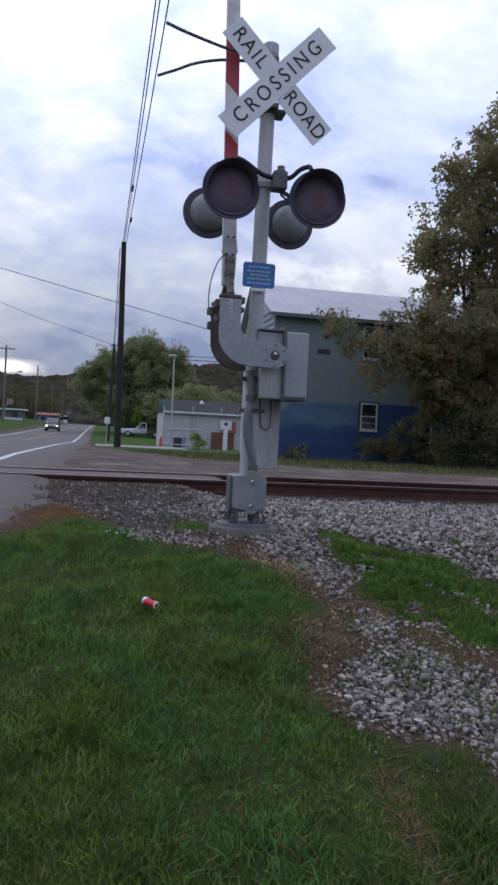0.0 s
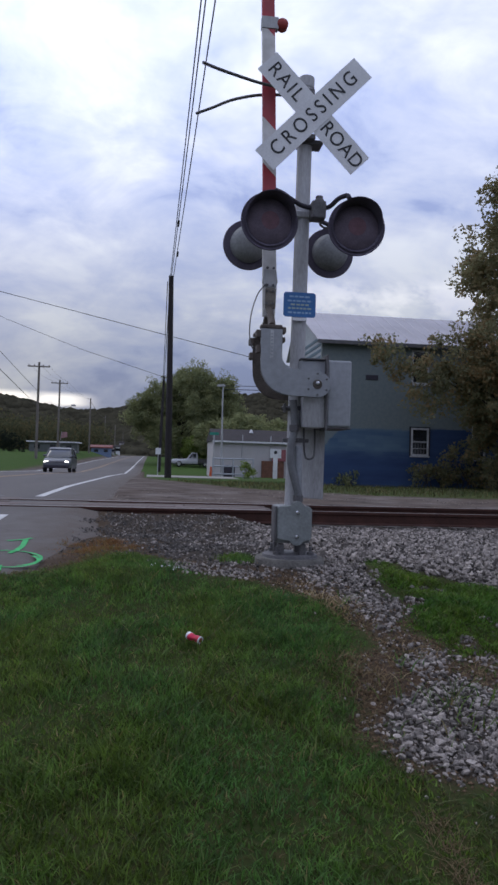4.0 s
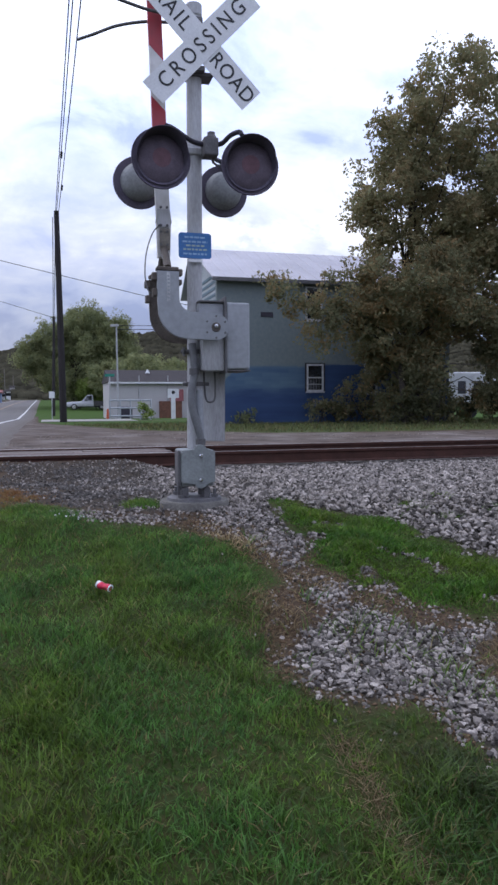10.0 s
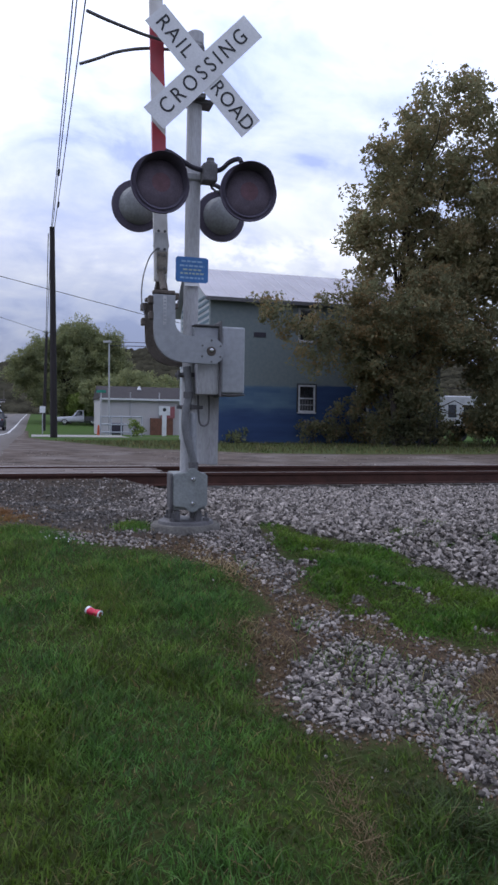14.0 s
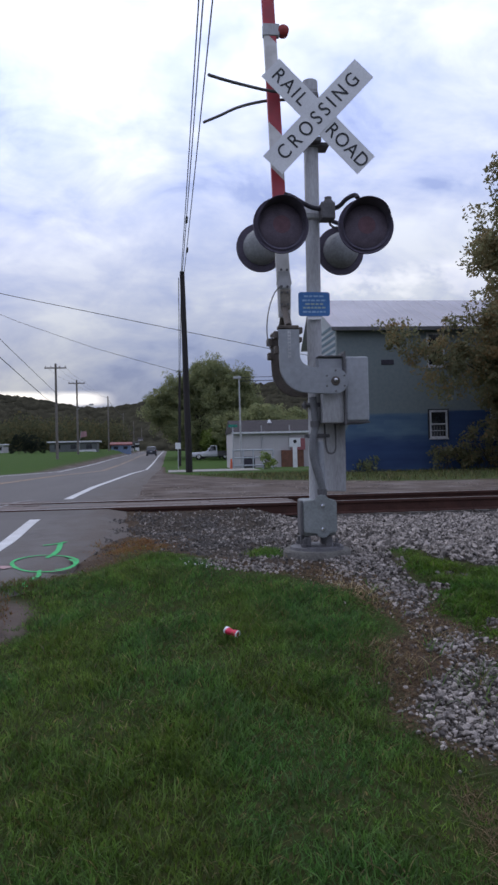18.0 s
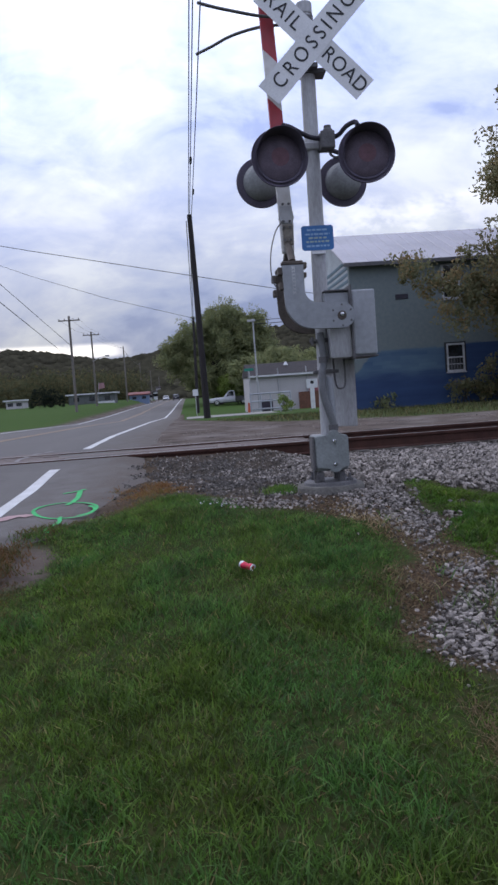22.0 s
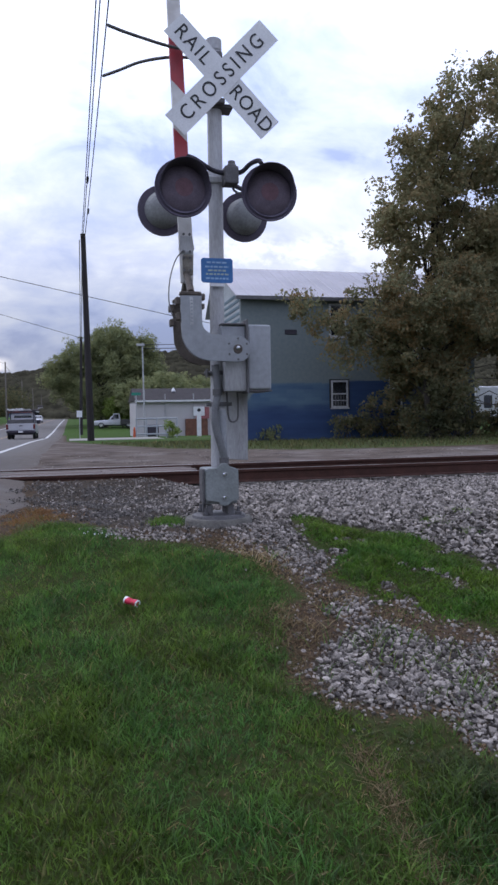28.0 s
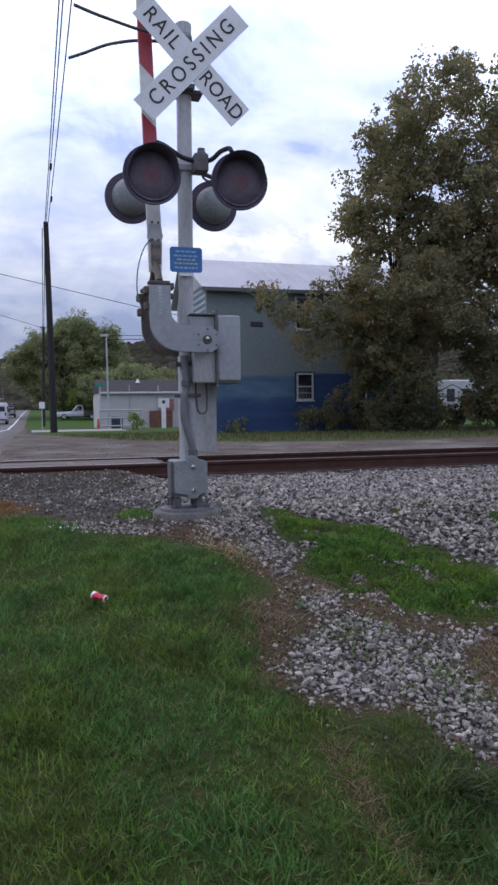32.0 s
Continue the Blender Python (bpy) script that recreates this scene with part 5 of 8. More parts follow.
    tube(bm, [(-0.105, -0.06, 1.30), (-0.105, -0.06, 1.37)], 0.012, 6)
    part("side_fitting", bm, DARKGREY, sg)
    return sg


crossing_signal()


# ---- litter on the lawn ----
def drink_can():
    z = float(land(-0.89, -1.76)) + 0.045
    can = thing("drink_can", "crushed red and white drink can lying in the grass", "can", pose(-0.89, -1.76, z, 0, 10, -42))
    bm = B()
    lathe(bm, [(-0.060, 0), (-0.060, 0.024), (-0.052, 0.032), (-0.02, 0.033), (0.0, 0.029), (0.025, 0.033), (0.048, 0.033), (0.058, 0.026), (0.060, 0.0)], (0, 0, 0), (1, 0, 0), 18)
    for v in bm.verts:
        v.co.z *= 0.85 - 0.12 * math.exp(-((v.co.x - 0.012) / 0.018) ** 2) * (v.co.z > 0)
        v.co.y += 0.006 * math.sin(v.co.x * 60)
        v.co *= 0.74
    part("can_body", bm, mat("red_can_print", (0.60, 0.03, 0.075), 0.35, 0.3, 0.15, 8, 50, 0.1), can, "red printed can", True)
    for x0, x1, r in ((-0.0605, -0.036, 0.0335), (0.054, 0.0605, 0.0335)):
        bm = B()
        lathe(bm, [(x0, 0.02), (x0, r), ((x0 + x1) / 2, r * 0.985), (x1, r), (x1, 0.02)], (0, 0, 0), (1, 0, 0), 18)
        for v in bm.verts:
            v.co.z *= 0.86
            v.co *= 0.745
        part("white_band", bm, SIGNWHITE, can, "white printed band", True)


drink_can()


# ---- survey marks sprayed on the asphalt ----
def survey_marks():
    def ribbon(pts, w, material, name, label):
        bm = B()
        rows = []
        for i, (x, y) in enumerate(pts):
            a, b = pts[max(i - 1, 0)], pts[min(i + 1, len(pts) - 1)]
            d = Vector((b[0] - a[0], b[1] - a[1])).normalized()
            k = w * (0.8 + 0.35 * noise.noise((i * 0.7, x, y)))
            z = float(road_z(y)) + (0.0165 if 4.7 < y < 6.7 else 0.006)
            rows.append([bm.verts.new((x - d.y * s * k, y + d.x * s * k, z)) for s in (-1, 1)])
        for a, b in zip(rows, rows[1:]):
            bm.faces.new((a[0], a[1], b[1], b[0]))
        bmesh.ops.recalc_face_normals(bm, faces=bm.faces[:])
        ob = part(name, bm, material)
        for p in ob.data.polygons:
            if p.normal.z < 0:
                p.flip()
        return tagged(ob, label, "road marking", kind="structure")
    ribbon([(-2.38 + (0.29 + 0.014 * math.sin(3 * a)) * math.cos(a) - 0.08 * math.sin(a), 0.76 + 0.45 * math.sin(a)) for a in np.linspace(0.4, 6.75, 48)], 0.022, SPRAYGREEN, "survey_circle", "bright green sprayed survey circle on asphalt")
    ribbon([(-2.38 + 0.27 * math.cos(a) - 0.08 * math.sin(a), 0.74 + 0.36 * math.sin(a)) for a in np.linspace(-1.3, 0.5, 14)], 0.02, SPRAYGREEN, "survey_stroke", "second bright green stroke along the survey circle")
    ribbon([(-2.58, 1.87), (-2.54, 1.89), (-2.48, 1.93), (-2.42, 2.0), (-2.37, 2.08)], 0.032, SPRAYGREEN, "survey_arrow", "bright green sprayed arrow head on asphalt")
    ribbon([(-2.41, 1.96), (-2.39, 1.75), (-2.37, 1.54), (-2.37, 1.36), (-2.38, 1.22), (-2.41, 1.04)], 0.034, SPRAYGREEN, "survey_arrow", "bright green sprayed arrow shaft on asphalt")
    ribbon([(-2.36, 0.40), (-2.36, 0.31), (-2.33, 0.18), (-2.34, 0.07), (-2.38, -0.05), (-2.39, -0.16), (-2.36, -0.27)], 0.022, SPRAYGREEN, "survey_scrawl", "bright green sprayed scrawl on asphalt")
    ribbon([(-3.0, 0.42), (-2.9, 0.5), (-2.83, 0.62), (-2.74, 0.64), (-2.65, 0.58)], 0.085, SPRAYPINK, "survey_dash", "faded pink sprayed dash on asphalt")
    ribbon([(-3.74, 4.9), (-3.8, 5.3), (-3.81, 5.6), (-3.78, 5.9)], 0.05, SMEAR, "paint_smear", "faint smear of old white paint on the crossing")
    ribbon([(-3.79, 6.3), (-3.75, 6.6), (-3.7, 6.9), (-3.62, 7.15)], 0.05, SMEAR, "paint_smear", "faint smear of old white paint on the crossing")


survey_marks()


# ---- the painted building across the track ----


def window(parent, x, z, w, h, y, barred=False):
    fr = B()
    t = 0.07
    for a in ((x - t, x, z - t, z + h + t), (x + w, x + w + t, z - t, z + h + t), (x, x + w, z - t, z), (x, x + w, z + h, z + h + t), (x, x + w, z + h * 0.48, z + h * 0.48 + 0.05)):
        box(fr, a[0], a[1], y - 0.05, y + 0.02, a[2], a[3])
    wn = part("window", fr, WINDOWTRIM, parent, "white sash window frame")
    for z0, z1 in ((z, z + h * 0.48), (z + h * 0.48 + 0.05, z + h)):
        bm = B()
        box(bm, x, x + w, y - 0.012, y - 0.004, z0, z1)
        part("pane", bm, PANE, wn, "dark glass pane")
    bm = B()
    box(bm, x - t - 0.03, x + w + t + 0.03, y - 0.09, y, z - t - 0.05, z - t)
    part("sill", bm, WINDOWTRIM, wn)
    if barred:
        for k in range(1, 5):
            bm = B(); box(bm, x + w * k / 5 - 0.012, x + w * k / 5 + 0.012, y - 0.03, y - 0.014, z, z + h * 0.48); part("bar", bm, DARKGREY, wn, "thin dark window bar")
        bm = B(); box(bm, x, x + w, y - 0.03, y - 0.014, z + h * 0.22, z + h * 0.245); part("bar", bm, WINDOWTRIM, wn, "thin white window bar")
        for a in ((x - t - 0.06, x - t, z - t, z + h + t + 0.05), (x + w + t, x + w + t + 0.06, z - t, z + h + t + 0.05), (x - t, x + w + t, z + h + t, z + h + t + 0.05)):
            bm = B(); box(bm, a[0], a[1], y - 0.035, y, a[2], a[3]); part("casing", bm, LETTER, wn, "black casing strip round the window")


def painted_building():
    X0, Y0, Z0, W_, D_, H = 5.28, 22.0, 0.0, 9.98, 6.0, 5.62
    bd = thing("building", "two-storey building painted grey-green over blue, with metal roof", "building", pose(X0, Y0, Z0))
    yr, zr = 4.0, 7.42
    bm = B()
    box(bm, 0, W_, 0, 0.2, -0.3, H)
    part("front_wall", bm, MURAL, bd, "wall painted blue below and grey-green above")
    for x0, nm in ((0.0, "gable_wall"), (W_ - 0.2, "end_wall")):
        bm = B()
        o = [(0.2, -0.3), (D_, -0.3), (D_, H), (yr, zr - 0.06), (0.2, H + 0.05)]
        a = [bm.verts.new((x0, y, z)) for y, z in o]
        b = [bm.verts.new((x0 + 0.2, y, z)) for y, z in o]
        bm.faces.new(a); bm.faces.new(b[::-1])
        for i in range(5):
            bm.faces.new((a[i], a[(i + 1) % 5], b[(i + 1) % 5], b[i]))
        bmesh.ops.recalc_face_normals(bm, faces=bm.faces[:])
        gw = part(nm, bm, mat("pale_gable_paint", (0.40, 0.43, 0.46), 0.75, 0, 0.2, 1.5, 14, 0.1) if x0 == 0 else MURAL, bd, "pale board-clad gable wall")
        if x0 == 0:
            stripe = mat("blue_grey_stripe_paint", (0.12, 0.18, 0.22), 0.75, 0, 0.2, 1.5, 14, 0.1)
            for k in range(11):
                bm = B()
                z = 3.2 + 0.25 * k
                box(bm, -0.02, 0.0, 0.25, 5.6, z, z + 0.12)
                part("gable_stripe", bm, stripe, gw, "blue-grey stripe on the pale gable")
    bm = B()
    box(bm, 0.2, W_ - 0.2, D_ - 0.2, D_, -0.3, H)
    part("rear_wall", bm, WHITEPAINT, bd)
    for ya, za, yb, zb, nm in ((-0.35, H - 0.08, yr, zr, "roof"), (D_ + 0.35, H - 0.08, yr, zr, "rear_roof")):
        bm = B()
        v = [bm.verts.new(p) for p in ((-0.25, ya, za), (W_ + 0.25, ya, za), (W_ + 0.25, yb, zb), (-0.25, yb, zb), (-0.25, ya, za + 0.06), (W_ + 0.25, ya, za + 0.06), (W_ + 0.25, yb, zb + 0.06), (-0.25, yb, zb + 0.06))]
        for f in ((3, 2, 1, 0), (4, 5, 6, 7), (0, 1, 5, 4), (1, 2, 6, 5), (2, 3, 7, 6), (3, 0, 4, 7)):
            bm.faces.new([v[i] for i in f])
        bmesh.ops.recalc_face_normals(bm, faces=bm.faces[:])
        rf = part(nm, bm, ROOFMETAL, bd, "pale standing-seam metal roof")
        if nm == "roof":
            sm = B()
            tube(sm, [(0, ya, za + 0.065), (0, yb, zb + 0.065)], 0.016, 4)
            seam = mesh_of("seam", sm, ROOFMETAL)
            for k in range(24):
                s = new("seam", seam); s.parent = rf; s.location = (-0.2 + k * 0.467, 0, 0)
    bm = B()
    box(bm, -0.25, W_ + 0.25, -0.37, -0.33, H - 0.16, H - 0.02)
    part("gutter", bm, DARKGREY, bd, "dark eave edge")
    window(bd, 3.695, 1.34, 0.58, 0.95, 0.0, True)
    window(bd, 3.655, 4.145, 0.565, 1.19, 0.0)
    window(bd, 6.19, 1.25, 0.43, 1.49, 0.0)
    window(bd, 7.3, 3.7, 0.7, 1.1, 0.0)
    bm = B()
    box(bm, 1.75, 2.25, -0.03, 0.01, 4.17, 4.36, 0.01)
    part("wall_vent", bm, BLACK, bd, "small dark wall vent")
    return bd


painted_building()


def white_trailer():
    """Pale trailer seen under the tree, past the building's end."""
    tr = thing("storage_trailer", "white trailer standing behind the tree", "trailer", pose(18.6, 27.5, 0.0))
    bm = B(); box(bm, 0, 7.0, 0, 2.4, 0.75, 2.3, 0.05); part("trailer_body", bm, WHITETRIM, tr)
    for x in (0.4, 1.3, 2.2, 3.3, 4.4):
        bm = B(); box(bm, x, x + 0.45, -0.02, 0.0, 1.2, 1.85); part("window", bm, PANE, tr)
    bm = B(); box(bm, 0.2, 6.8, 0.1, 2.3, 0.5, 0.75); part("chassis", bm, BLACK, tr)
    for x in (1.2, 5.0):
        for y in (0.0, 2.2):
            bm = B(); lathe(bm, [(0, 0), (0, 0.34), (0.2, 0.34), (0.2, 0)], (x, y, 0.33), (0, 1, 0), 16); part("wheel", bm, TYRE, tr)


white_trailer()


# ---- trees, shrubs and woods ----
GOLD = (1 + 5 ** 0.5) / 2
LUMP = np.array([(-1, GOLD, 0), (1, GOLD, 0), (-1, -GOLD, 0), (1, -GOLD, 0), (0, -1, GOLD), (0, 1, GOLD), (0, -1, -GOLD), (0, 1, -GOLD), (GOLD, 0, -1), (GOLD, 0, 1), (-GOLD, 0, -1), (-GOLD, 0, 1)]) / 1.9
LUMP_FACES = np.array([(0, 11, 5), (0, 5, 1), (0, 1, 7), (0, 7, 10), (0, 10, 11), (1, 5, 9), (5, 11, 4), (11, 10, 2), (10, 7, 6), (7, 1, 8), (3, 9, 4), (3, 4, 2), (3, 2, 6), (3, 6, 8), (3, 8, 9), (4, 9, 5), (2, 4, 11), (6, 2, 10), (8, 6, 7), (9, 8, 1)])


CHIP = np.array([(1, 0, 0), (-1, 0, 0), (0, 1, 0), (0, -1, 0), (0, 0, 1), (0, 0, -1)])
CHIP_FACES = np.array([(0, 2, 4), (2, 1, 4), (1, 3, 4), (3, 0, 4), (2, 0, 5), (1, 2, 5), (3, 1, 5), (0, 3, 5)])


def lumps(n, rng, base=LUMP):
    """Angular crushed stones about the origin: corners knocked in, sides cut flat, tumbled."""
    V = (base[None] + rng.normal(0, 0.14, (n, len(base), 3))) * rng.uniform(0.55, 1.2, (n, len(base), 1)) * rng.uniform(0.7, 1.35, (n, 1, 3)) * np.array([1, 1, 0.78])
    for _ in range(3):
        d = rng.normal(size=(n, 1, 3)); d /= np.linalg.norm(d, axis=2, keepdims=True)
        over = np.maximum((V * d).sum(2, keepdims=True) - rng.uniform(0.32, 0.62, (n, 1, 1)), 0)
        V = V - over * d
    a, t = rng.uniform(0, 6.283, (n, 1)), rng.normal(0, 0.6, (n, 1))
    X, Y, Z = V[..., 0], V[..., 1], V[..., 2]
    Y, Z = Y * np.cos(t) - Z * np.sin(t), Y * np.sin(t) + Z * np.cos(t)
    return np.stack([X * np.cos(a) - Y * np.sin(a), X * np.sin(a) + Y * np.cos(a), Z], -1)


def leaf_cloud(centres, radii, per, size, rng):
    """Many small folded leaves round clump centres: arrays of verts and faces."""
    c = np.repeat(centres, per, 0)
    r = np.repeat(radii, per)[:, None]
    d = rng.normal(size=c.shape)
    d /= np.linalg.norm(d, axis=1)[:, None]
    p = c + d * r * rng.uniform(0.15, 1.0, (len(c), 1)) ** 0.6 * np.array([1, 1, 0.8])
    n = len(p)
    a = rng.normal(size=(n, 3)); a /= np.linalg.norm(a, axis=1)[:, None]
    b = np.cross(a, rng.normal(size=(n, 3))); b /= np.linalg.norm(b, axis=1)[:, None] + 1e-9
    k = np.cross(a, b)
    s = (size * rng.uniform(0.6, 1.35, (n, 1)))
    q = np.stack([p - a * s, p + b * s * 0.55 + k * s * 0.15, p + a * s, p - b * s * 0.55 + k * s * 0.15], 1)
    return q.reshape(-1, 3), np.arange(n * 4).reshape(-1, 4)


def limbs(bm, base, tips, r0, rng, bend=0.15):
    for t in tips:
        a, b = Vector(base), Vector(t)
        L_ = (b - a).length
        pts = [a.lerp(b, f) + Vector(rng.normal(size=3)) * bend * L_ * 0.25 * math.sin(math.pi * f) + Vector((0, 0, L_ * 0.12 * math.sin(math.pi * f))) for f in (0, 0.25, 0.5, 0.75, 1.0)]
        tube(bm, pts, [r0, r0 * 0.75, r0 * 0.5, r0 * 0.3, r0 * 0.1], 7)


def tree(name, label, at, trunk_h, trunk_r, crown, material, clumps, per, leaf, seed, bark=BARK, puff=0.0):
    """A trunk with limbs and a crown of leaf clumps; crown lists (x, y, z, rx, ry, rz, share) lobes in the tree's space."""
    rng = np.random.default_rng(seed)
    tr = thing(name, label, "tree", pose(*at))
    cs, rs = [], []
    for x, y, z, rx, ry, rz, share in crown:
        n = int(clumps * share)
        d = rng.normal(size=(n, 3)); d /= np.linalg.norm(d, axis=1)[:, None]
        d *= rng.uniform(0.1, 1.0, (n, 1)) ** 0.45
        if puff:  # clumps gather on boughs
            k = max(3, n // 6)
            d = np.repeat(d[:k], n // k + 1, 0)[:n] + rng.normal(0, puff * 0.55, (n, 3)) / np.array([rx, ry, rz])
        cs.append(np.array([x, y, z]) + d * np.array([rx, ry, rz]))
        rs.append(rng.uniform(0.55, 1.25, n) * (puff or max(0.113 * (rx + rz), 0.30 if rx < 1 else 0.26)))
    cs, rs = np.concatenate(cs), np.concatenate(rs)
    bm = B()
    lean = Vector((rng.normal() * 0.15, rng.normal() * 0.15, 0))
    tube(bm, [(0, 0, -0.3), (0, 0, 0.1), lean * 0.5 + Vector((0, 0, trunk_h * 0.5)), lean + Vector((0, 0, trunk_h)), lean * 1.4 + Vector((0, 0, trunk_h * 1.7))], [trunk_r * 1.5, trunk_r * 1.15, trunk_r, trunk_r * 0.8, trunk_r * 0.3], 12)
    part("trunk", bm, bark, tr, "", True)
    pick = cs[rng.permutation(len(cs))[:26]]
    for p in pick:
        h = min(trunk_h * 1.6, max(trunk_h * 0.55, p[2] * 0.6))
        bm = B()
        limbs(bm, (lean.x * h / trunk_h, lean.y * h / trunk_h, h), [p], trunk_r * 0.26, rng)
        part("limb", bm, bark, tr, "", True)
    v, f = leaf_cloud(cs, rs, per, leaf, rng)
    ob = new("crown", raw_mesh("crown", v, f, material))
    ob.parent = tr
    return tr


tree("large_tree", "tall broad tree with thinning brown-green autumn leaves", (12.3, 19.9, 0.08), 3.0, 0.26,
     [(1.7, -0.7, 11.7, 2.4, 2.4, 2.4, 0.16), (-0.2, -0.7, 10.1, 1.7, 1.7, 1.6, 0.10), (-1.05, -0.7, 8.3, 1.25, 1.6, 1.35, 0.08), (-1.2, -0.6, 6.75, 1.0, 1.3, 0.85, 0.045), (4.4, -0.7, 10.2, 3.2, 3.0, 3.6, 0.27),
      (1.5, -0.9, 8.5, 2.4, 2.4, 2.2, 0.17), (1.2, -1.0, 6.5, 1.6, 1.8, 1.6, 0.12), (4.2, -0.9, 6.4, 3.2, 2.4, 2.2, 0.24), (6.6, -0.5, 8.0, 2.2, 2.4, 2.6, 0.13), (3.0, -0.9, 7.0, 2.2, 2.0, 1.6, 0.13)],
     LEAF_BIG, 2000, 31, 0.08, 3, puff=0.42)
tree("spreading_tree", "low spreading tree with brown and green leaves hanging before the building", (11.3, 18.0, 0.1), 1.7, 0.14,
     [(0.9, 0, 4.6, 2.3, 2.0, 1.6, 0.28), (-1.1, 0.2, 4.4, 1.1, 1.0, 1.15, 0.09), (-4.8, 0.3, 4.85, 0.34, 0.5, 0.38, 0.006), (-4.75, 0.3, 4.5, 0.4, 0.5, 0.3, 0.007), (-4.2, 0.3, 4.1, 0.45, 0.5, 0.3, 0.008), (-3.55, 0.3, 4.15, 0.45, 0.5, 0.3, 0.009), (-3.4, 0.3, 3.6, 0.4, 0.5, 0.4, 0.008), (-3.35, 0.3, 2.95, 0.36, 0.4, 0.36, 0.006), (-2.65, 0.3, 3.25, 0.5, 0.5, 0.45, 0.012), (-2.55, 0.3, 5.15, 0.16, 0.3, 0.32, 0.006), (-2.3, 0.2, 4.05, 0.65, 0.7, 0.55, 0.024), (-1.6, 0.2, 3.3, 0.8, 0.7, 0.7, 0.03), (-0.8, 0, 3.2, 1.1, 1.0, 1.0, 0.08), (0.1, 1.4, 1.6, 1.25, 0.9, 1.2, 0.09), (-0.7, 1.2, 2.2, 0.7, 0.7, 0.8, 0.04), (0.6, 0.2, 2.2, 1.0, 1.1, 1.3, 0.12),
      (3.1, 0.4, 3.7, 2.4, 1.4, 1.3, 0.24), (3.6, 0.0, 1.55, 0.9, 0.9, 1.5, 0.13), (5.2, 0, 2.0, 1.5, 1.4, 2.0, 0.24), (6.4, 0, 3.8, 2.6, 2.0, 2.6, 0.3)],
     LEAF_LOW, 1350, 40, 0.066, 8, puff=0.36)
tree("distant_tree", "round leafy green tree beside the far road", (3.3, 95, -0.2), 3.4, 0.34,
     [(0.3, 0, 6.0, 6.7, 5, 4.6, 0.42), (1.3, 0, 9.4, 4.4, 3.6, 3.6, 0.26), (1.0, 0, 11.6, 2.4, 2.4, 2.1, 0.10), (4.6, 0, 9.6, 2.2, 2.2, 2.8, 0.10), (-3.4, 0, 8.2, 2.6, 2.4, 3.0, 0.12), (-5.6, 0, 6.6, 2.0, 2.2, 3.2, 0.09), (6.2, 0, 7.6, 1.7, 2, 2.8, 0.08)], LEAF_FAR, 2600, 34, 0.13, 4, puff=0.75)
tree("distant_tree", "leafy green tree behind the white house", (11.0, 84, -0.2), 3.0, 0.3,
     [(0, 0, 4.0, 5.4, 5, 2.6, 0.7), (-4, 0, 3.6, 3.2, 3, 2.2, 0.3)], LEAF_FAR, 420, 90, 0.15, 5)
tree("distant_tree", "leafy green tree along the far road", (3.5, 110, 0.1), 3.0, 0.3,
     [(0, 0, 5.6, 5.5, 6, 4.6, 1.0)], LEAF_FAR, 320, 80, 0.2, 6)
tree("roadside_bush", "rounded bright green bush behind a parked pickup", (5.4, 91, -0.35), 1.0, 0.08,
     [(0, 0, 2.55, 2.7, 1.5, 1.85, 1.0)], LEAF_BUSH, 160, 70, 0.14, 7)


def shrub(at, w, h, seed, material, name="shrub", label="leafy shrub growing against the building wall"):
    rng = np.random.default_rng(seed)
    n = max(6, int(14 * w * h))
    cs = np.stack([rng.uniform(-w / 2, w / 2, n), rng.uniform(-0.35, 0.35, n), rng.uniform(0.1, 1.0, n) ** 0.8 * h], 1)
    cs[:, 2] *= 1 - 0.5 * (np.abs(cs[:, 0]) / (w / 2)) ** 2
    sh = thing(name, label, "shrub", pose(*at))
    for k in range(7):
        bm = B()
        tube(bm, [(rng.uniform(-w / 3, w / 3), 0, -0.05), (rng.uniform(-w / 2.5, w / 2.5), rng.uniform(-0.2, 0.2), h * 0.8)], [0.02, 0.006], 5)
        part("stem", bm, BARK, sh)
    v, f = leaf_cloud(cs, rng.uniform(0.16, 0.34, n), 45, 0.06, rng)
    ob = new("leaves", raw_mesh("leaves", v, f, material)); ob.parent = sh


for i, (x, y, w, h) in enumerate(((9.55, 21.3, 1.7, 1.1), (10.75, 21.1, 1.7, 1.9), (12.4, 20.7, 2.2, 1.6), (14.3, 20.6, 2.4, 1.15), (16.6, 20.4, 2.6, 2.0), (19.3, 20.4, 3.0, 2.0), (11.4, 17.7, 2.2, 1.3), (11.9, 17.2, 1.4, 1.5), (15.6, 17.6, 2.4, 1.5), (6.3, 21.7, 0.9, 0.5))):
    shrub((x, y, float(ground_z(x, y))), w, h, 30 + i, (LEAF_BELT, LEAF_LOW)[i < 4] if i < 9 else LEAF_FAR)
shrub((4.35, 36.0, float(ground_z(4.35, 36.0))), 0.75, 1.15, 50, LEAF_BUSH, "weed_clump", "tall bright green weeds by a metal fence")
for i, (x, y, w, h) in enumerate(((-22.0, 112, 3.2, 3.0), (-24.1, 113, 3.4, 3.4))):
    shrub((x, y, float(ground_z(x, y)) - 0.3), w, h + 0.3, 60 + i, LEAF_DARK, "evergreen_shrub", "dark trimmed evergreen shrub by a low house")


def hill_z(x, y):
    ridge = 38 + 4 * np.sin(x / 60.0) + 3 * np.sin(x / 23.0 + 1) + 15 * sstep(-30, 120, x) + 14 * sstep(-160, -420, x) + 7 * sstep(-30, -120, x)
    return 1.5 + ridge * sstep(230, 620, y + 0.06 * np.abs(x)) * sstep(-3000, 0, -np.abs(x))


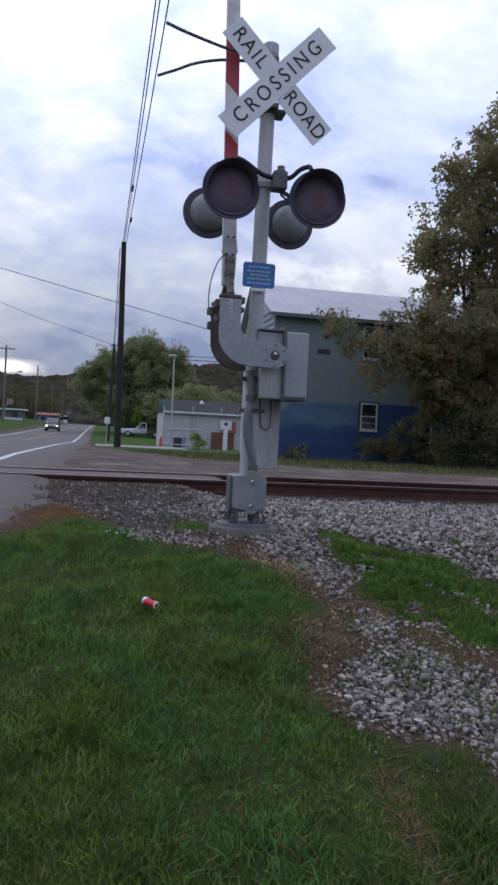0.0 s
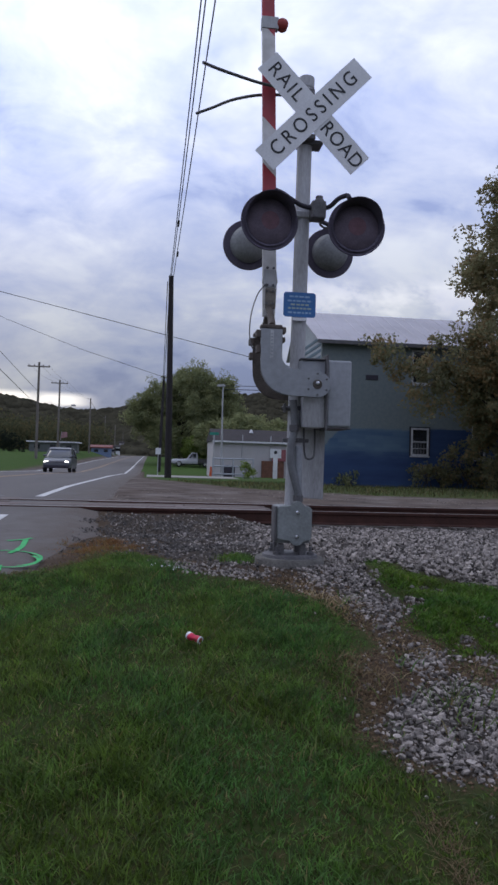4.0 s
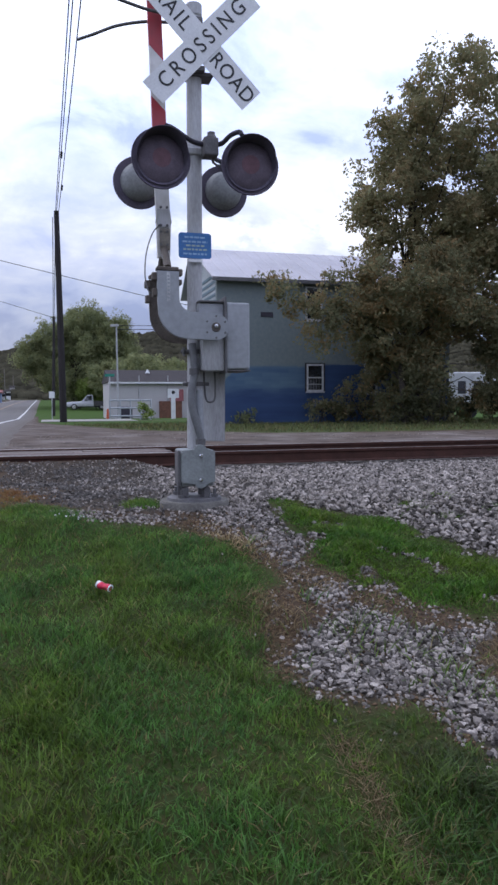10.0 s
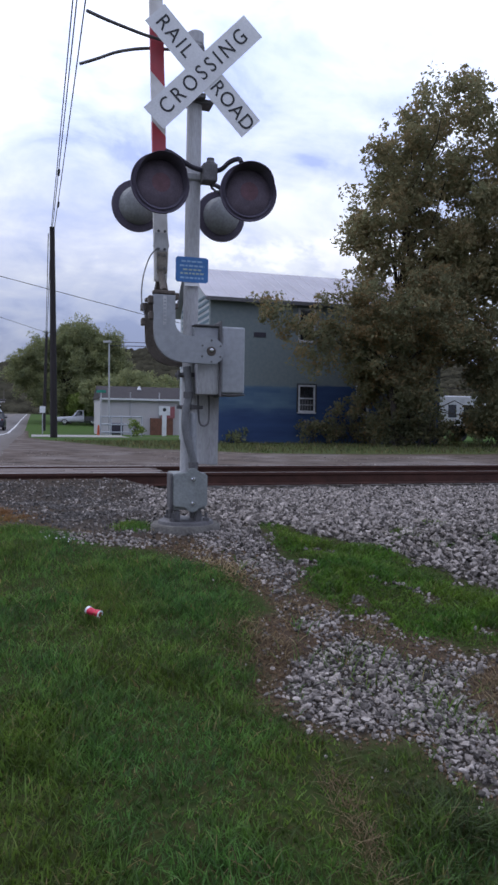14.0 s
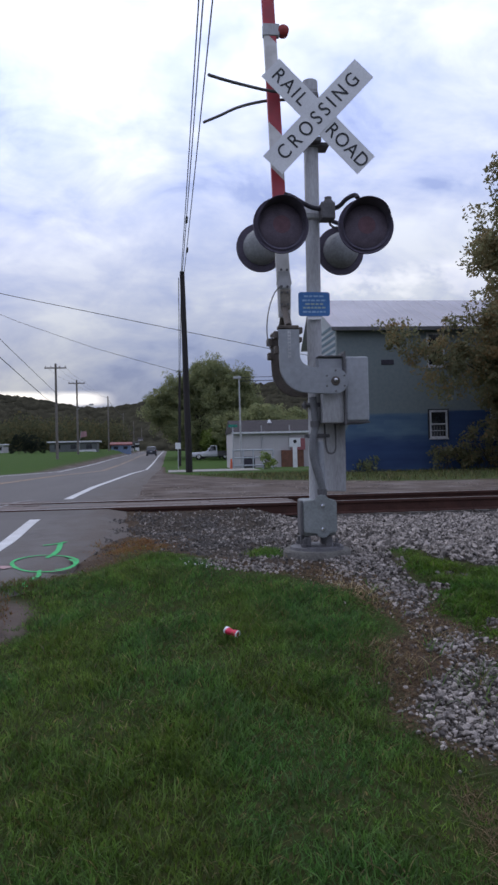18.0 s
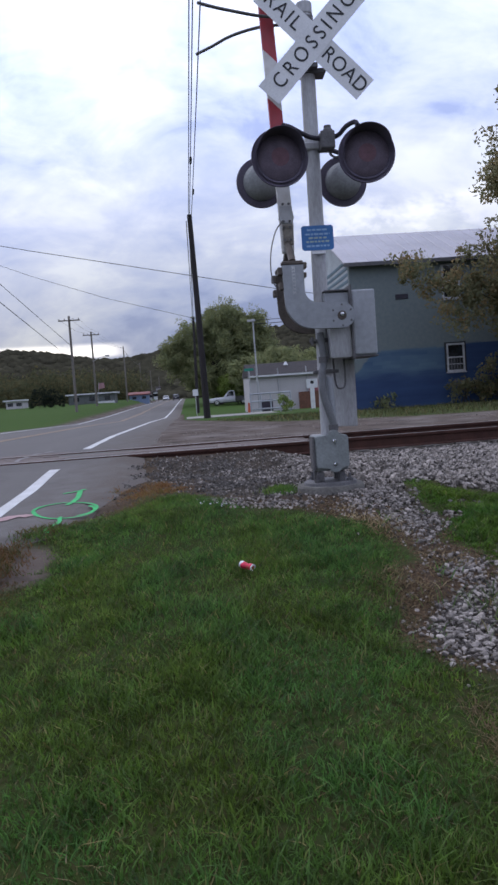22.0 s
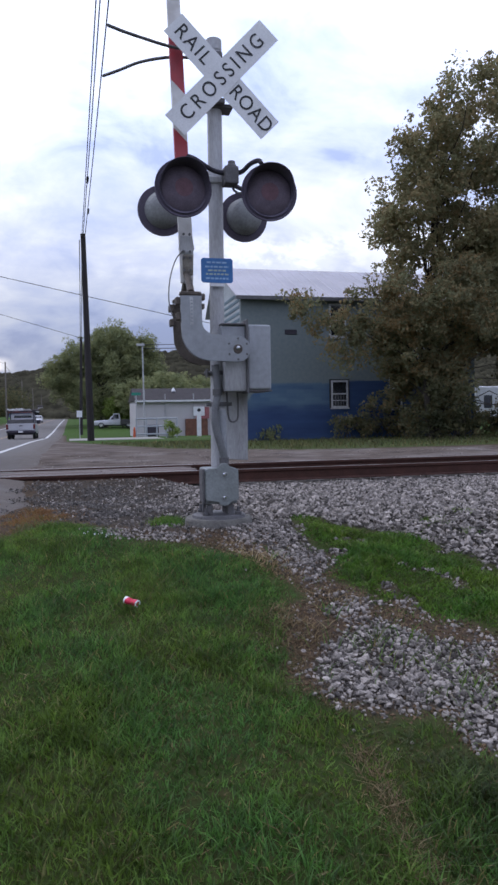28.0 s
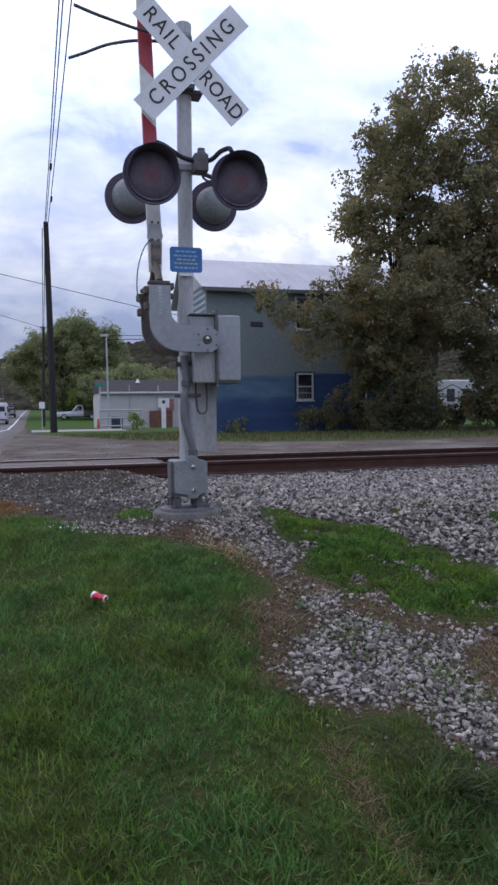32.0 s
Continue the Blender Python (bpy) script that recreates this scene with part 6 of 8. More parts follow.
def far_woods():
    rng = np.random.default_rng(12)
    xs = np.linspace(-900, 900, 91)
    ys = np.linspace(225, 900, 28)
    X, Y = np.meshgrid(xs, ys)
    Z = hill_z(X, Y)
    Z[0] = -4
    i = np.arange(X.size).reshape(X.shape)
    f = np.stack([i[:-1, :-1], i[:-1, 1:], i[1:, 1:], i[1:, :-1]], -1).reshape(-1, 4)
    me = raw_mesh("wooded_hill", np.stack([X, Y, Z], -1).reshape(-1, 3), f, WOODS); me.shade_smooth()
    tagged(new("wooded_hill", me), "dark wooded hillside behind the town", "hill", kind="structure")
    n = 7000
    y = rng.uniform(232, 680, n); x = rng.uniform(-0.75, 0.75, n) * (y + 60) * 0.8
    r = rng.uniform(2.2, 5.0, n)
    keep = ~((np.abs(x + 6) < 7) & (y < 250))
    x, y, r = x[keep], y[keep], r[keep]
    c = np.stack([x, y, hill_z(x, y) - r * 0.15], 1)
    V = LUMP[None] * rng.uniform(0.8, 1.15, (len(x), 12, 1)) * r[:, None, None] * np.array([1.0, 1.0, 0.95]) + c[:, None]
    me = raw_mesh("hill_woods", V.reshape(-1, 3), (LUMP_FACES[None] + (np.arange(len(x)) * 12)[:, None, None]).reshape(-1, 3), WOODS)
    me.shade_smooth()
    tagged(new("hill_woods", me), "dense dark autumn woods on the far hill", "woods", kind="stuff")
    v, f = leaf_cloud(c, r * 1.05, 30, 0.36, rng)
    tagged(new("hill_leaves", raw_mesh("hill_leaves", v, f, LEAF_HILL)), "feathery outer leaves of the woods on the far hill", "woods", kind="stuff")
    # nearer belts of trees on both sides of the road
    sp = []
    for x0, x1, y0, y1, m_, r0, r1, h in ((-75, -19, 150, 215, 190, 3.0, 5.0, 5.5), (14, 70, 105, 190, 150, 3.0, 5.5, 5.5), (-30, -13, 175, 225, 60, 2.6, 4.6, 5.0), (6, 16, 120, 230, 40, 3, 5, 5.0)):
        xx, yy, rr = rng.uniform(x0, x1, m_), rng.uniform(y0, y1, m_), rng.uniform(r0, r1, m_)
        sp.append((xx, yy, rng.uniform(0.3, 1.0, m_) * h, rr))
    x, y, z, r = (np.concatenate([s[k] for s in sp]) for k in range(4))
    cs = np.stack([x, y, z + ground_z(x, y)], 1)
    v, f = leaf_cloud(cs, r, 190, 0.36, rng)
    tagged(new("tree_belt", raw_mesh("tree_belt", v, f, LEAF_BELT)), "belt of green trees at the edge of town", "woods", kind="stuff")


far_woods()


# ---- utility poles and wires ----
def utility_pole(at, h, r, material, arm=0.0, lamp=False, label="dark wooden utility pole beside the road", lean=(0, 0)):
    x, y, z = at
    po = thing("utility_pole", label, "utility pole", pose(x, y, z))
    bm = B()
    tube(bm, [(0, 0, -0.6), (lean[0] * 0.5, lean[1] * 0.5, h * 0.5), (lean[0], lean[1], h)], [r, r * 0.85, r * 0.68], 14)
    part("shaft", bm, material, po, "", True)
    if arm:
        bm = B()
        box(bm, lean[0] - arm, lean[0] + arm, -0.06 - r, -r + 0.03, h - 0.55, h - 0.42, 0.01)
        part("crossarm", bm, material, po)
        for k in (-0.9, -0.4, 0.4, 0.9):
            bm = B()
            lathe(bm, [(0, 0.03), (0.04, 0.06), (0.08, 0.035), (0.12, 0.05), (0.16, 0)], (lean[0] + arm * k, -r - 0.02, h - 0.42), (0, 0, 1), 8)
            part("insulator", bm, DARKGREY, po)
    if lamp:
        bm = B()
        tube(bm, [(0, -r, h * 0.60), (0.9, -0.3, h * 0.645), (1.9, -0.4, h * 0.66)], 0.035, 6)
        part("lamp_arm", bm, GALV, po)
        bm = B()
        box(bm, 1.7, 2.3, -0.52, -0.28, h * 0.65, h * 0.675, 0.03)
        part("lamp_head", bm, GALV, po)
    return po


def wire(pts, r, label="dark overhead wire between poles", sag=0.0):
    a, b = Vector(pts[0]), Vector(pts[-1])
    if len(pts) == 2:
        pts = [a.lerp(b, f) - Vector((0, 0, 4 * sag * f * (1 - f))) for f in [i / 14 for i in range(15)]]
    bm = B()
    tube(bm, pts, r, 5)
    return tagged(part("overhead_wire", bm, WIRE), label, "wire", group="overhead wires")


PX, PY = -0.275, 30.0
utility_pole((PX, PY, float(ground_z(PX, PY))), 9.75, 0.17, POLEWOOD, lean=(-0.15, 0.0))
for x0, x1 in ((-0.47, -0.49), (-0.42, -0.36), (-0.33, -0.05)):
    wire([(x0, PY, 9.6), (x1, -22, 10.5)], 0.016, sag=0.3)
for x, y, z in ((-0.405, 21.4, 9.55), (-0.287, 25.5, 9.54)):
    bm = B()
    lathe(bm, [(-0.35, 0.0), (-0.3, 0.045), (0.3, 0.045), (0.35, 0.0)], (x, y, z), (0, 1, 0), 8)
    tagged(part("splice_case", bm, WIRE), "dark cable splice hanging on a wire", "cable splice")
utility_pole((-0.33, 61.0, -0.42), 8.65, 0.15, POLEWOOD, lean=(0.2, 0.0))
wire([(PX - 0.32, PY, 9.4), (-0.2, 61, 8.15)], 0.022, sag=0.5)
wire([(PX - 0.22, PY, 8.9), (-0.14, 61, 7.9)], 0.022, sag=0.5)
for (x, y, h, lamp) in ((-13.1, 75, 10.2, False), (-13.9, 100, 10.4, True), (-12.8, 140, 10.6, False), (-12.6, 185, 9.4, False), (-12.4, 235, 9.0, False), (-12.2, 300, 9, False)):
    z = float(ground_z(x, y))
    utility_pole((x, y, z), h, 0.16, POLEGREY, 1.15 if y < 120 else 0.0, lamp, "weathered grey utility pole along the far side of the road")
for k in (-1, 0.2, 1):
    wire([(-13.1 + k, 75, 10.4), (-13.9 + k, 100, 11.2)], 0.01, sag=0.3)
    wire([(-13.9 + k, 100, 11.2), (-12.8, 140, 11.7)], 0.01, sag=0.4)
wire([(-13.15, 75, 7.55), (-13.4, -30, 15.0)], 0.022)
wire([(-13.15, 75, 6.0), (-13.4, -30, 14.3)], 0.028)
wire([(-12.8, 140, 11.4), (-12.6, 185, 10.4)], 0.03, sag=0.5)
wire([(-25.0, 40, 13.9), (-10.0, 40, 10.5), (5.1, 40, 7.3), (11.5, 40, 6.15)], 0.02)
utility_pole((11.5, 40.1, float(ground_z(11.5, 40))), 6.6, 0.12, POLEWOOD, label="dark wooden service pole behind the painted building")
utility_pole((14, 46.1, float(ground_z(14, 46))), 6.9, 0.12, POLEWOOD, label="dark wooden service pole behind the painted building")
wire([(-27, 76, 19.5), (-15.7, 70, 14.2), (-8, 66, 11.0), (-0.2, 61, 8.15)], 0.02)
wire([(3.67, 45, 5.75), (14, 46, 5.95)], 0.025)
wire([(3.67, 45, 6.0), (14, 46, 6.25)], 0.02)


# ---- the far side: house, fence, signs, sheds ----
def white_house():
    z0 = float(ground_z(6, 49)) - 0.1
    hs = thing("house", "low white house with dark shingle roof", "house", pose(3.43, 48.2, z0))
    W_, D_, H = 13.0, 6.0, 2.72
    bm = B(); box(bm, 0, W_, 0, D_, -0.3, H); part("wall", bm, WHITEPAINT, hs, "white painted wall")
    bm = B()
    o = [(-0.3, H), (D_ + 0.3, H), (D_ / 2, H + 1.0)]
    a = [bm.verts.new((-0.1, y, z)) for y, z in o]; b = [bm.verts.new((W_ + 0.25, y, z)) for y, z in o]
    bm.faces.new(a); bm.faces.new(b[::-1])
    for i in range(3):
        bm.faces.new((a[i], a[(i + 1) % 3], b[(i + 1) % 3], b[i]))
    bmesh.ops.recalc_face_normals(bm, faces=bm.faces[:])
    part("roof", bm, SHINGLE, hs, "dark shingle roof")
    bm = B(); box(bm, -0.1, W_ + 0.25, -0.33, -0.29, H - 0.1, H + 0.02); part("fascia", bm, WHITETRIM, hs)
    bm = B(); box(bm, 0.7, 1.6, -0.02, 0.0, 0.0, 0.95); part("dark_unit", bm, BLACK, hs, "dark box against the wall")
    for x in (2.1, 4.2):
        bm = B(); tube(bm, [(x, -0.08, 0), (x, -0.08, 3.2)], 0.04, 6); part("vent_pipe", bm, GALV, hs)
    window(hs, 7.8, 1.1, 0.9, 0.9, 0.0)
    bm = B(); box(bm, 3.55, 5.2, -0.25, 0, 0.0, 1.35); part("brick_porch", bm, mat("porch_brick", (0.16, 0.075, 0.05), 0.9, 0, 0.3, 6, 30, 0.2), hs, "brown brick porch wall")
    bm = B(); box(bm, 4.3, 5.3, -0.32, -0.26, 1.35, 2.2); part("red_awning", bm, mat("faded_red_panel", (0.30, 0.10, 0.11), 0.7), hs, "red panel beside the door")
    bm = B(); lathe(bm, [(0, 0), (0, 0.16), (0.05, 0.18), (0.3, 0.05), (0.3, 0)], (3.0, 2.0, H + 0.7), (0, 0, 1), 10); part("roof_vent", bm, WHITETRIM, hs)


white_house()


FENCESTEEL = mat("bright_galvanised_pipe", (0.38, 0.40, 0.44), 0.5, 0.1, 0.15, 4, 40, 0.0)


def rail_fence():
    z = float(ground_z(4, 37.5))
    fe = thing("rail_fence", "silver metal pipe fence beside the driveway", "fence", pose(2.55, 38.0, z))
    for k in range(5):
        bm = B(); tube(bm, [(k * 0.6, 0, -0.05), (k * 0.6, 0, 1.18)], 0.045, 8); part("post", bm, FENCESTEEL, fe)
    for h in (0.22, 0.68, 1.13):
        bm = B(); tube(bm, [(0, 0, h), (2.4, 0, h)], 0.045, 8); part("rail", bm, FENCESTEEL, fe)


rail_fence()


def post_sign(at, h, w, hh, material, name, label, pole=GALV, board_z=None):
    sg = thing(name, label, "sign", pose(*at))
    bm = B(); tube(bm, [(0, 0, -0.1), (0, 0, h)], 0.035, 8); part("post", bm, pole, sg)
    bm = B(); box(bm, -w / 2, w / 2, -0.05, -0.036, h - hh, h, 0.01); part("board", bm, material, sg)
    return sg


post_sign((-0.56, 50, float(ground_z(0, 50))), 2.0, 0.4, 0.48, SIGNWHITE, "road_sign", "small white road sign on a post")
post_sign((2.6, 38.4, float(ground_z(2.6, 38.4))), 2.7, 0.55, 0.16, mat("green_street_sign", (0.02, 0.22, 0.16), 0.5), "street_sign", "green street name sign on a steel post")
ms = post_sign((7.05, 42.5, float(ground_z(7, 42.5))), 1.95, 0.75, 0.6, WHITETRIM, "yard_sign", "white round-topped yard sign on a thick white post", WHITETRIM)
bm = B(); box(bm, -0.14, 0.14, -0.06, 0.06, -0.1, 1.5, 0.01); part("thick_post", bm, WHITETRIM, ms)
bm = B(); lathe(bm, [(0, 0), (0, 0.12), (0.008, 0.12), (0.008, 0)], (0, -0.052, 1.72), (0, -1, 0), 14); part("emblem", bm, LETTER, ms)
lp = thing("lamp_post", "thin grey steel lamp post with wires at its top", "lamp post", pose(3.72, 45, float(ground_z(4, 45))))
bm = B(); tube(bm, [(0, 0, -0.1), (-0.05, 0, 6.4)], [0.07, 0.05], 10); part("post", bm, GALV, lp)
bm = B(); box(bm, -0.45, 0.1, -0.1, 0.1, 6.2, 6.35, 0.02); part("lamp_head", bm, GALV, lp)
cone = thing("traffic_cone", "orange traffic marker by the fence", "traffic cone", pose(2.45, 38.2, float(ground_z(2.4, 38.2))))
bm = B(); lathe(bm, [(0, 0), (0, 0.16), (0.03, 0.16), (0.03, 0.1), (0.65, 0.05), (0.65, 0)], (0, 0, 0), (0, 0, 1), 12)
part("cone_body", bm, mat("orange_plastic", (0.6, 0.12, 0.05), 0.6), cone)


def low_house(at, w, d, h, wall_m, roof_m, name, label, rise=0.0, over=0.4):
    hs = thing(name, label, "house", pose(*at))
    bm = B(); box(bm, 0, w, 0, d, -0.5, h); part("wall", bm, wall_m, hs)
    bm = B()
    o = [(-over, h), (d + over, h), (d + over, h + 0.22), (d / 2, h + 0.22 + rise), (-over, h + 0.22)]
    a = [bm.verts.new((-over, y, z)) for y, z in o]; b = [bm.verts.new((w + over, y, z)) for y, z in o]
    bm.faces.new(a); bm.faces.new(b[::-1])
    for i in range(5):
        bm.faces.new((a[i], a[(i + 1) % 5], b[(i + 1) % 5], b[i]))
    bmesh.ops.recalc_face_normals(bm, faces=bm.faces[:])
    part("roof", bm, roof_m, hs)
    n = max(2, int(w / 2.2))
    for k in range(n):
        x = (k + 0.5) * w / n
        bm = B(); box(bm, x - 0.45, x + 0.45, -0.03, 0, h * 0.42, h * 0.8); part("window", bm, PANE, hs)
    return hs


gz = lambda x, y: float(ground_z(x, y))
tr = low_house((-20.9, 120, gz(-16, 120) - 0.3), 7.7, 4.0, 1.85, mat("grey_siding", (0.13, 0.14, 0.14), 0.8, 0, 0.2, 2, 12, 0.05), WHITETRIM, "mobile_home", "long low mobile home with white flat roof edge")
bm = B(); box(bm, 4.8, 7.6, -0.06, -0.02, 0.1, 0.6); part("skirting", bm, WHITETRIM, tr)
low_house((-32.1, 124, gz(-30, 124) - 0.2), 2.9, 4.0, 1.5, WHITEPAINT, WHITETRIM, "shed", "small white shed behind shrubs")
low_house((-13.9, 160, gz(-12, 160) - 0.1), 4.2, 4.0, 1.5, BLUEPAINT, SHOPRED, "shop", "small blue shop with red roof", 0.5, 0.3)
fl = thing("flag_pole", "small faded flag on a pole before the mobile home", "flag", pose(-15.2, 112, gz(-15.2, 112)))
bm = B(); tube(bm, [(0, 0, 0), (0.4, 0, 3.4)], 0.03, 6); part("pole", bm, GALV, fl)
bm = B(); prism(bm, [(0.25, 2.3), (1.3, 2.5), (1.2, 3.3), (0.36, 3.25)], -0.01, 0.01); part("flag", bm, mat("faded_flag", (0.36, 0.2, 0.22), 0.8, 0, 0.4, 1.2, 6, 0), fl)
for k, (x, y, w_, h_) in enumerate(((-11.6, 205, 0.9, 1.8), (-11.4, 235, 1.2, 2.4), (-11.6, 270, 1.6, 4.0))):
    low_house((x - w_ / 2, y, gz(x, y)), w_, 2, h_, WHITEPAINT if k % 2 == 0 else WHITETRIM, SHINGLE, "shop", "pale shop front along the far street", 0.4, 0.2)

bm = B()
box(bm, -1.3, 3.4, 31.6, 35.6, -0.16, -0.055)
tagged(part("driveway", bm, CONCRETE), "pale concrete driveway slab beside the road", "driveway", kind="structure")


# ---- vehicles; each is built facing +y with its wheels on z = 0 ----
def wheels(car, w, front, rear, r):
    for y in (front, rear):
        for s in (-1, 1):
            bm = B()
            lathe(bm, [(-0.11, 0), (-0.11, r * 0.9), (-0.08, r), (0.08, r), (0.11, r * 0.9), (0.11, 0)], (s * (w / 2 - 0.12), y, r), (1, 0, 0), 20)
            wh = part("wheel", bm, TYRE, car, "black tyre", True)
            bm = B()
            lathe(bm, [(0.112, 0.0), (0.118, r * 0.3), (0.113, r * 0.62), (0.105, r * 0.62)], (s * (w / 2 - 0.12), y, r), (s, 0, 0), 16)
            part("rim", bm, CHROME, wh)


def loft(bm, sections):
    """Joins cross-sections, each a list of points, into a closed skin."""
    rows = [[bm.verts.new(p) for p in s] for s in sections]
    n = len(rows[0])
    for a, b in zip(rows, rows[1:]):
        for i in range(n):
            bm.faces.new((a[i], a[(i + 1) % n], b[(i + 1) % n], b[i]))
    bm.faces.new(rows[0][::-1]); bm.faces.new(rows[-1])
    bmesh.ops.recalc_face_normals(bm, faces=bm.faces[:])
    return bm


def hull(bm, side, w_of):
    """A car skin from (y, z low, z high) stations with a rounded shoulder."""
    secs = []
    for y, z0, z1, w in side:
        h, r = w / 2, min(0.12, (z1 - z0) * 0.3)
        secs.append([(-h + 0.05, y, z0), (h - 0.05, y, z0), (h, y, z0 + r), (h, y, z1 - r * 1.3), (h - 0.07, y, z1 - r * 0.3), (h - 0.22, y, z1), (-h + 0.22, y, z1), (-h + 0.07, y, z1 - r * 0.3), (-h, y, z1 - r * 1.3), (-h, y, z0 + r)])
    return loft(bm, secs)


def pane4(bm, pts, out):
    """A thin pane through four corners, standing proud along out."""
    o = Vector(out) * 0.008
    a = [bm.verts.new(Vector(p) + o) for p in pts]; b = [bm.verts.new(Vector(p) - o) for p in pts]
    bm.faces.new(a); bm.faces.new(b[::-1])
    for i in range(4):
        bm.faces.new((a[i], a[(i + 1) % 4], b[(i + 1) % 4], b[i]))
    bmesh.ops.recalc_face_normals(bm, faces=bm.faces[:])
    return bm


def suv(label, paint, lit=False, low=False):
    """Sport utility car or, low, a saloon."""
    H = 1.45 if low else 1.66
    w, ln, belt = 1.84, 4.6, 0.90 if low else 1.02
    car = thing("car", label, "car")
    f, r = ln / 2, -ln / 2
    bm = hull(B(), [(r, 0.50, belt - 0.16, w - 0.30), (r + 0.07, 0.36, belt - 0.03, w - 0.12), (r + 0.25, 0.30, belt, w - 0.02), (r + 0.9, 0.27, belt, w), (0.6, 0.27, belt, w), (1.0, 0.27, belt - 0.02, w), (f - 0.55, 0.28, belt - 0.12, w - 0.03), (f - 0.18, 0.3, belt - 0.22, w - 0.12), (f - 0.04, 0.34, belt - 0.32, w - 0.26), (f, 0.42, belt - 0.44, w - 0.42)], None)
    part("body", bm, paint, car, "", True)
    rb = r + (0.75 if low else 0.16)
    cab = [(rb - 0.02, belt - 0.02, w - 0.14, belt - 0.03), (rb + 0.14, belt + (H - belt) * 0.55, w - 0.30, belt), (rb + (0.60 if low else 0.34), H - 0.03, w - 0.48, belt), (rb + 0.95, H + 0.01, w - 0.46, belt), (0.05, H, w - 0.46, belt), (0.38, H - 0.08, w - 0.42, belt), (1.08, belt - 0.02, w - 0.16, belt - 0.03)]
    secs = []
    for y, zt, wt, zb in cab:
        zt = max(zt, zb + 0.02)
        h, hb = wt / 2, w / 2 - 0.04
        secs.append([(-hb, y, zb), (hb, y, zb), (h + 0.02, y, zt - 0.05), (h - 0.05, y, zt - 0.01), (h - 0.2, y, zt), (-h + 0.2, y, zt), (-h + 0.05, y, zt - 0.01), (-h - 0.02, y, zt - 0.05)])
    part("cabin", loft(B(), secs), CARGLASS, car, "dark tinted glass cabin", True)
    # roof skin and pillars over the dark glasshouse
    t0 = rb + (0.60 if low else 0.34)
    secs = []
    for y, zt, wt in ((t0 - 0.16, H - 0.06, w - 0.50), (t0 + 0.05, H + 0.012, w - 0.45), (rb + 0.95, H + 0.03, w - 0.43), (0.05, H + 0.02, w - 0.43), (0.42, H - 0.07, w - 0.41)):
        h = wt / 2
        secs.append([(-h, y, zt - 0.07), (h, y, zt - 0.07), (h, y, zt - 0.03), (h - 0.12, y, zt), (-h + 0.12, y, zt), (-h, y, zt - 0.03)])
    # the leaving car's roof has the sky's light painted in as a paler colour
    part("roof", loft(B(), secs), ROOFPALE if not low and not lit else paint, car, "roof coloured paler to stand for sky light" if not low and not lit else "", True)
    for s in (-1, 1):
        for pts, r_ in ((((s * (w / 2 - 0.06), rb + 0.02, belt), (s * (w / 2 - 0.22), t0 - 0.02, H - 0.06)), 0.055), (((s * (w / 2 - 0.05), -0.48, belt), (s * (w / 2 - 0.215), -0.45, H - 0.05)), 0.035), (((s * (w / 2 - 0.09), 1.05, belt), (s * (w / 2 - 0.22), 0.36, H - 0.08)), 0.04)):
            part("pillar", tube(B(), pts, r_, 6), paint, car)
        bm = B(); box(bm, s * w / 2 - 0.08, s * w / 2 + 0.12, 0.78, 0.92, belt + 0.02, belt + 0.16, 0.03)
        part("door_mirror", bm, paint, car)
        bm = B(); box(bm, s * (w / 2 - 0.27) - 0.13, s * (w / 2 - 0.27) + 0.13, f - 0.22, f - 0.045, belt - 0.40, belt - 0.27, 0.03)
        part("headlight", bm, HEADLIGHT if lit else LAMPGLASS, car, "glowing headlight" if lit else "clear headlight")
        bm = B(); box(bm, s * (w / 2 - 0.20) - 0.10, s * (w / 2 - 0.20) + 0.10, r - 0.005, r + 0.16, belt - 0.17, belt - 0.03, 0.03)
        part("tail_light", bm, TAIL, car, "dull red tail light")
        bm = B(); box(bm, s * (w / 2 - 0.31) - 0.05, s * (w / 2 - 0.31) + 0.05, r - 0.008, r + 0.05, belt - 0.14, belt - 0.06, 0.02)
        part("reversing_light", bm, LAMPGLASS, car, "clear lamp lens")
    bm = B(); box(bm, -w / 2 + 0.1, w / 2 - 0.1, r - 0.07, r + 0.12, 0.36, 0.60, 0.06, 2); part("rear_bumper", bm, paint, car)
    bm = B(); box(bm, -w / 2 + 0.16, w / 2 - 0.16, r - 0.05, r + 0.1, 0.27, 0.38, 0.03); part("rear_valance", bm, BLACK, car, "dark plastic lower edge")
    bm = B(); box(bm, -w / 2 + 0.14, w / 2 - 0.14, f - 0.12, f + 0.04, 0.28, 0.48, 0.05, 2); part("front_bumper", bm, BLACK, car)
    bm = B(); box(bm, -0.52, 0.52, f - 0.08, f + 0.015, belt - 0.44, belt - 0.30, 0.02); gr = part("grille", bm, BLACK, car, "dark grille")
    for z in (belt - 0.40, belt - 0.35):
        bm = B(); box(bm, -0.48, 0.48, f + 0.012, f + 0.022, z, z + 0.015); part("grille_bar", bm, CHROME, gr)
    bm = B(); box(bm, -0.17, 0.17, r - 0.02, r + 0.02, belt - 0.32, belt - 0.20); part("plate", bm, SIGNWHITE, car)
    bm = B(); box(bm, -0.30, 0.30, r + 0.02, r + 0.06, belt - 0.15, belt - 0.11); part("tailgate_trim", bm, CHROME, car)
    wheels(car, w, f - 0.9, r + 0.85, 0.35)
    return car


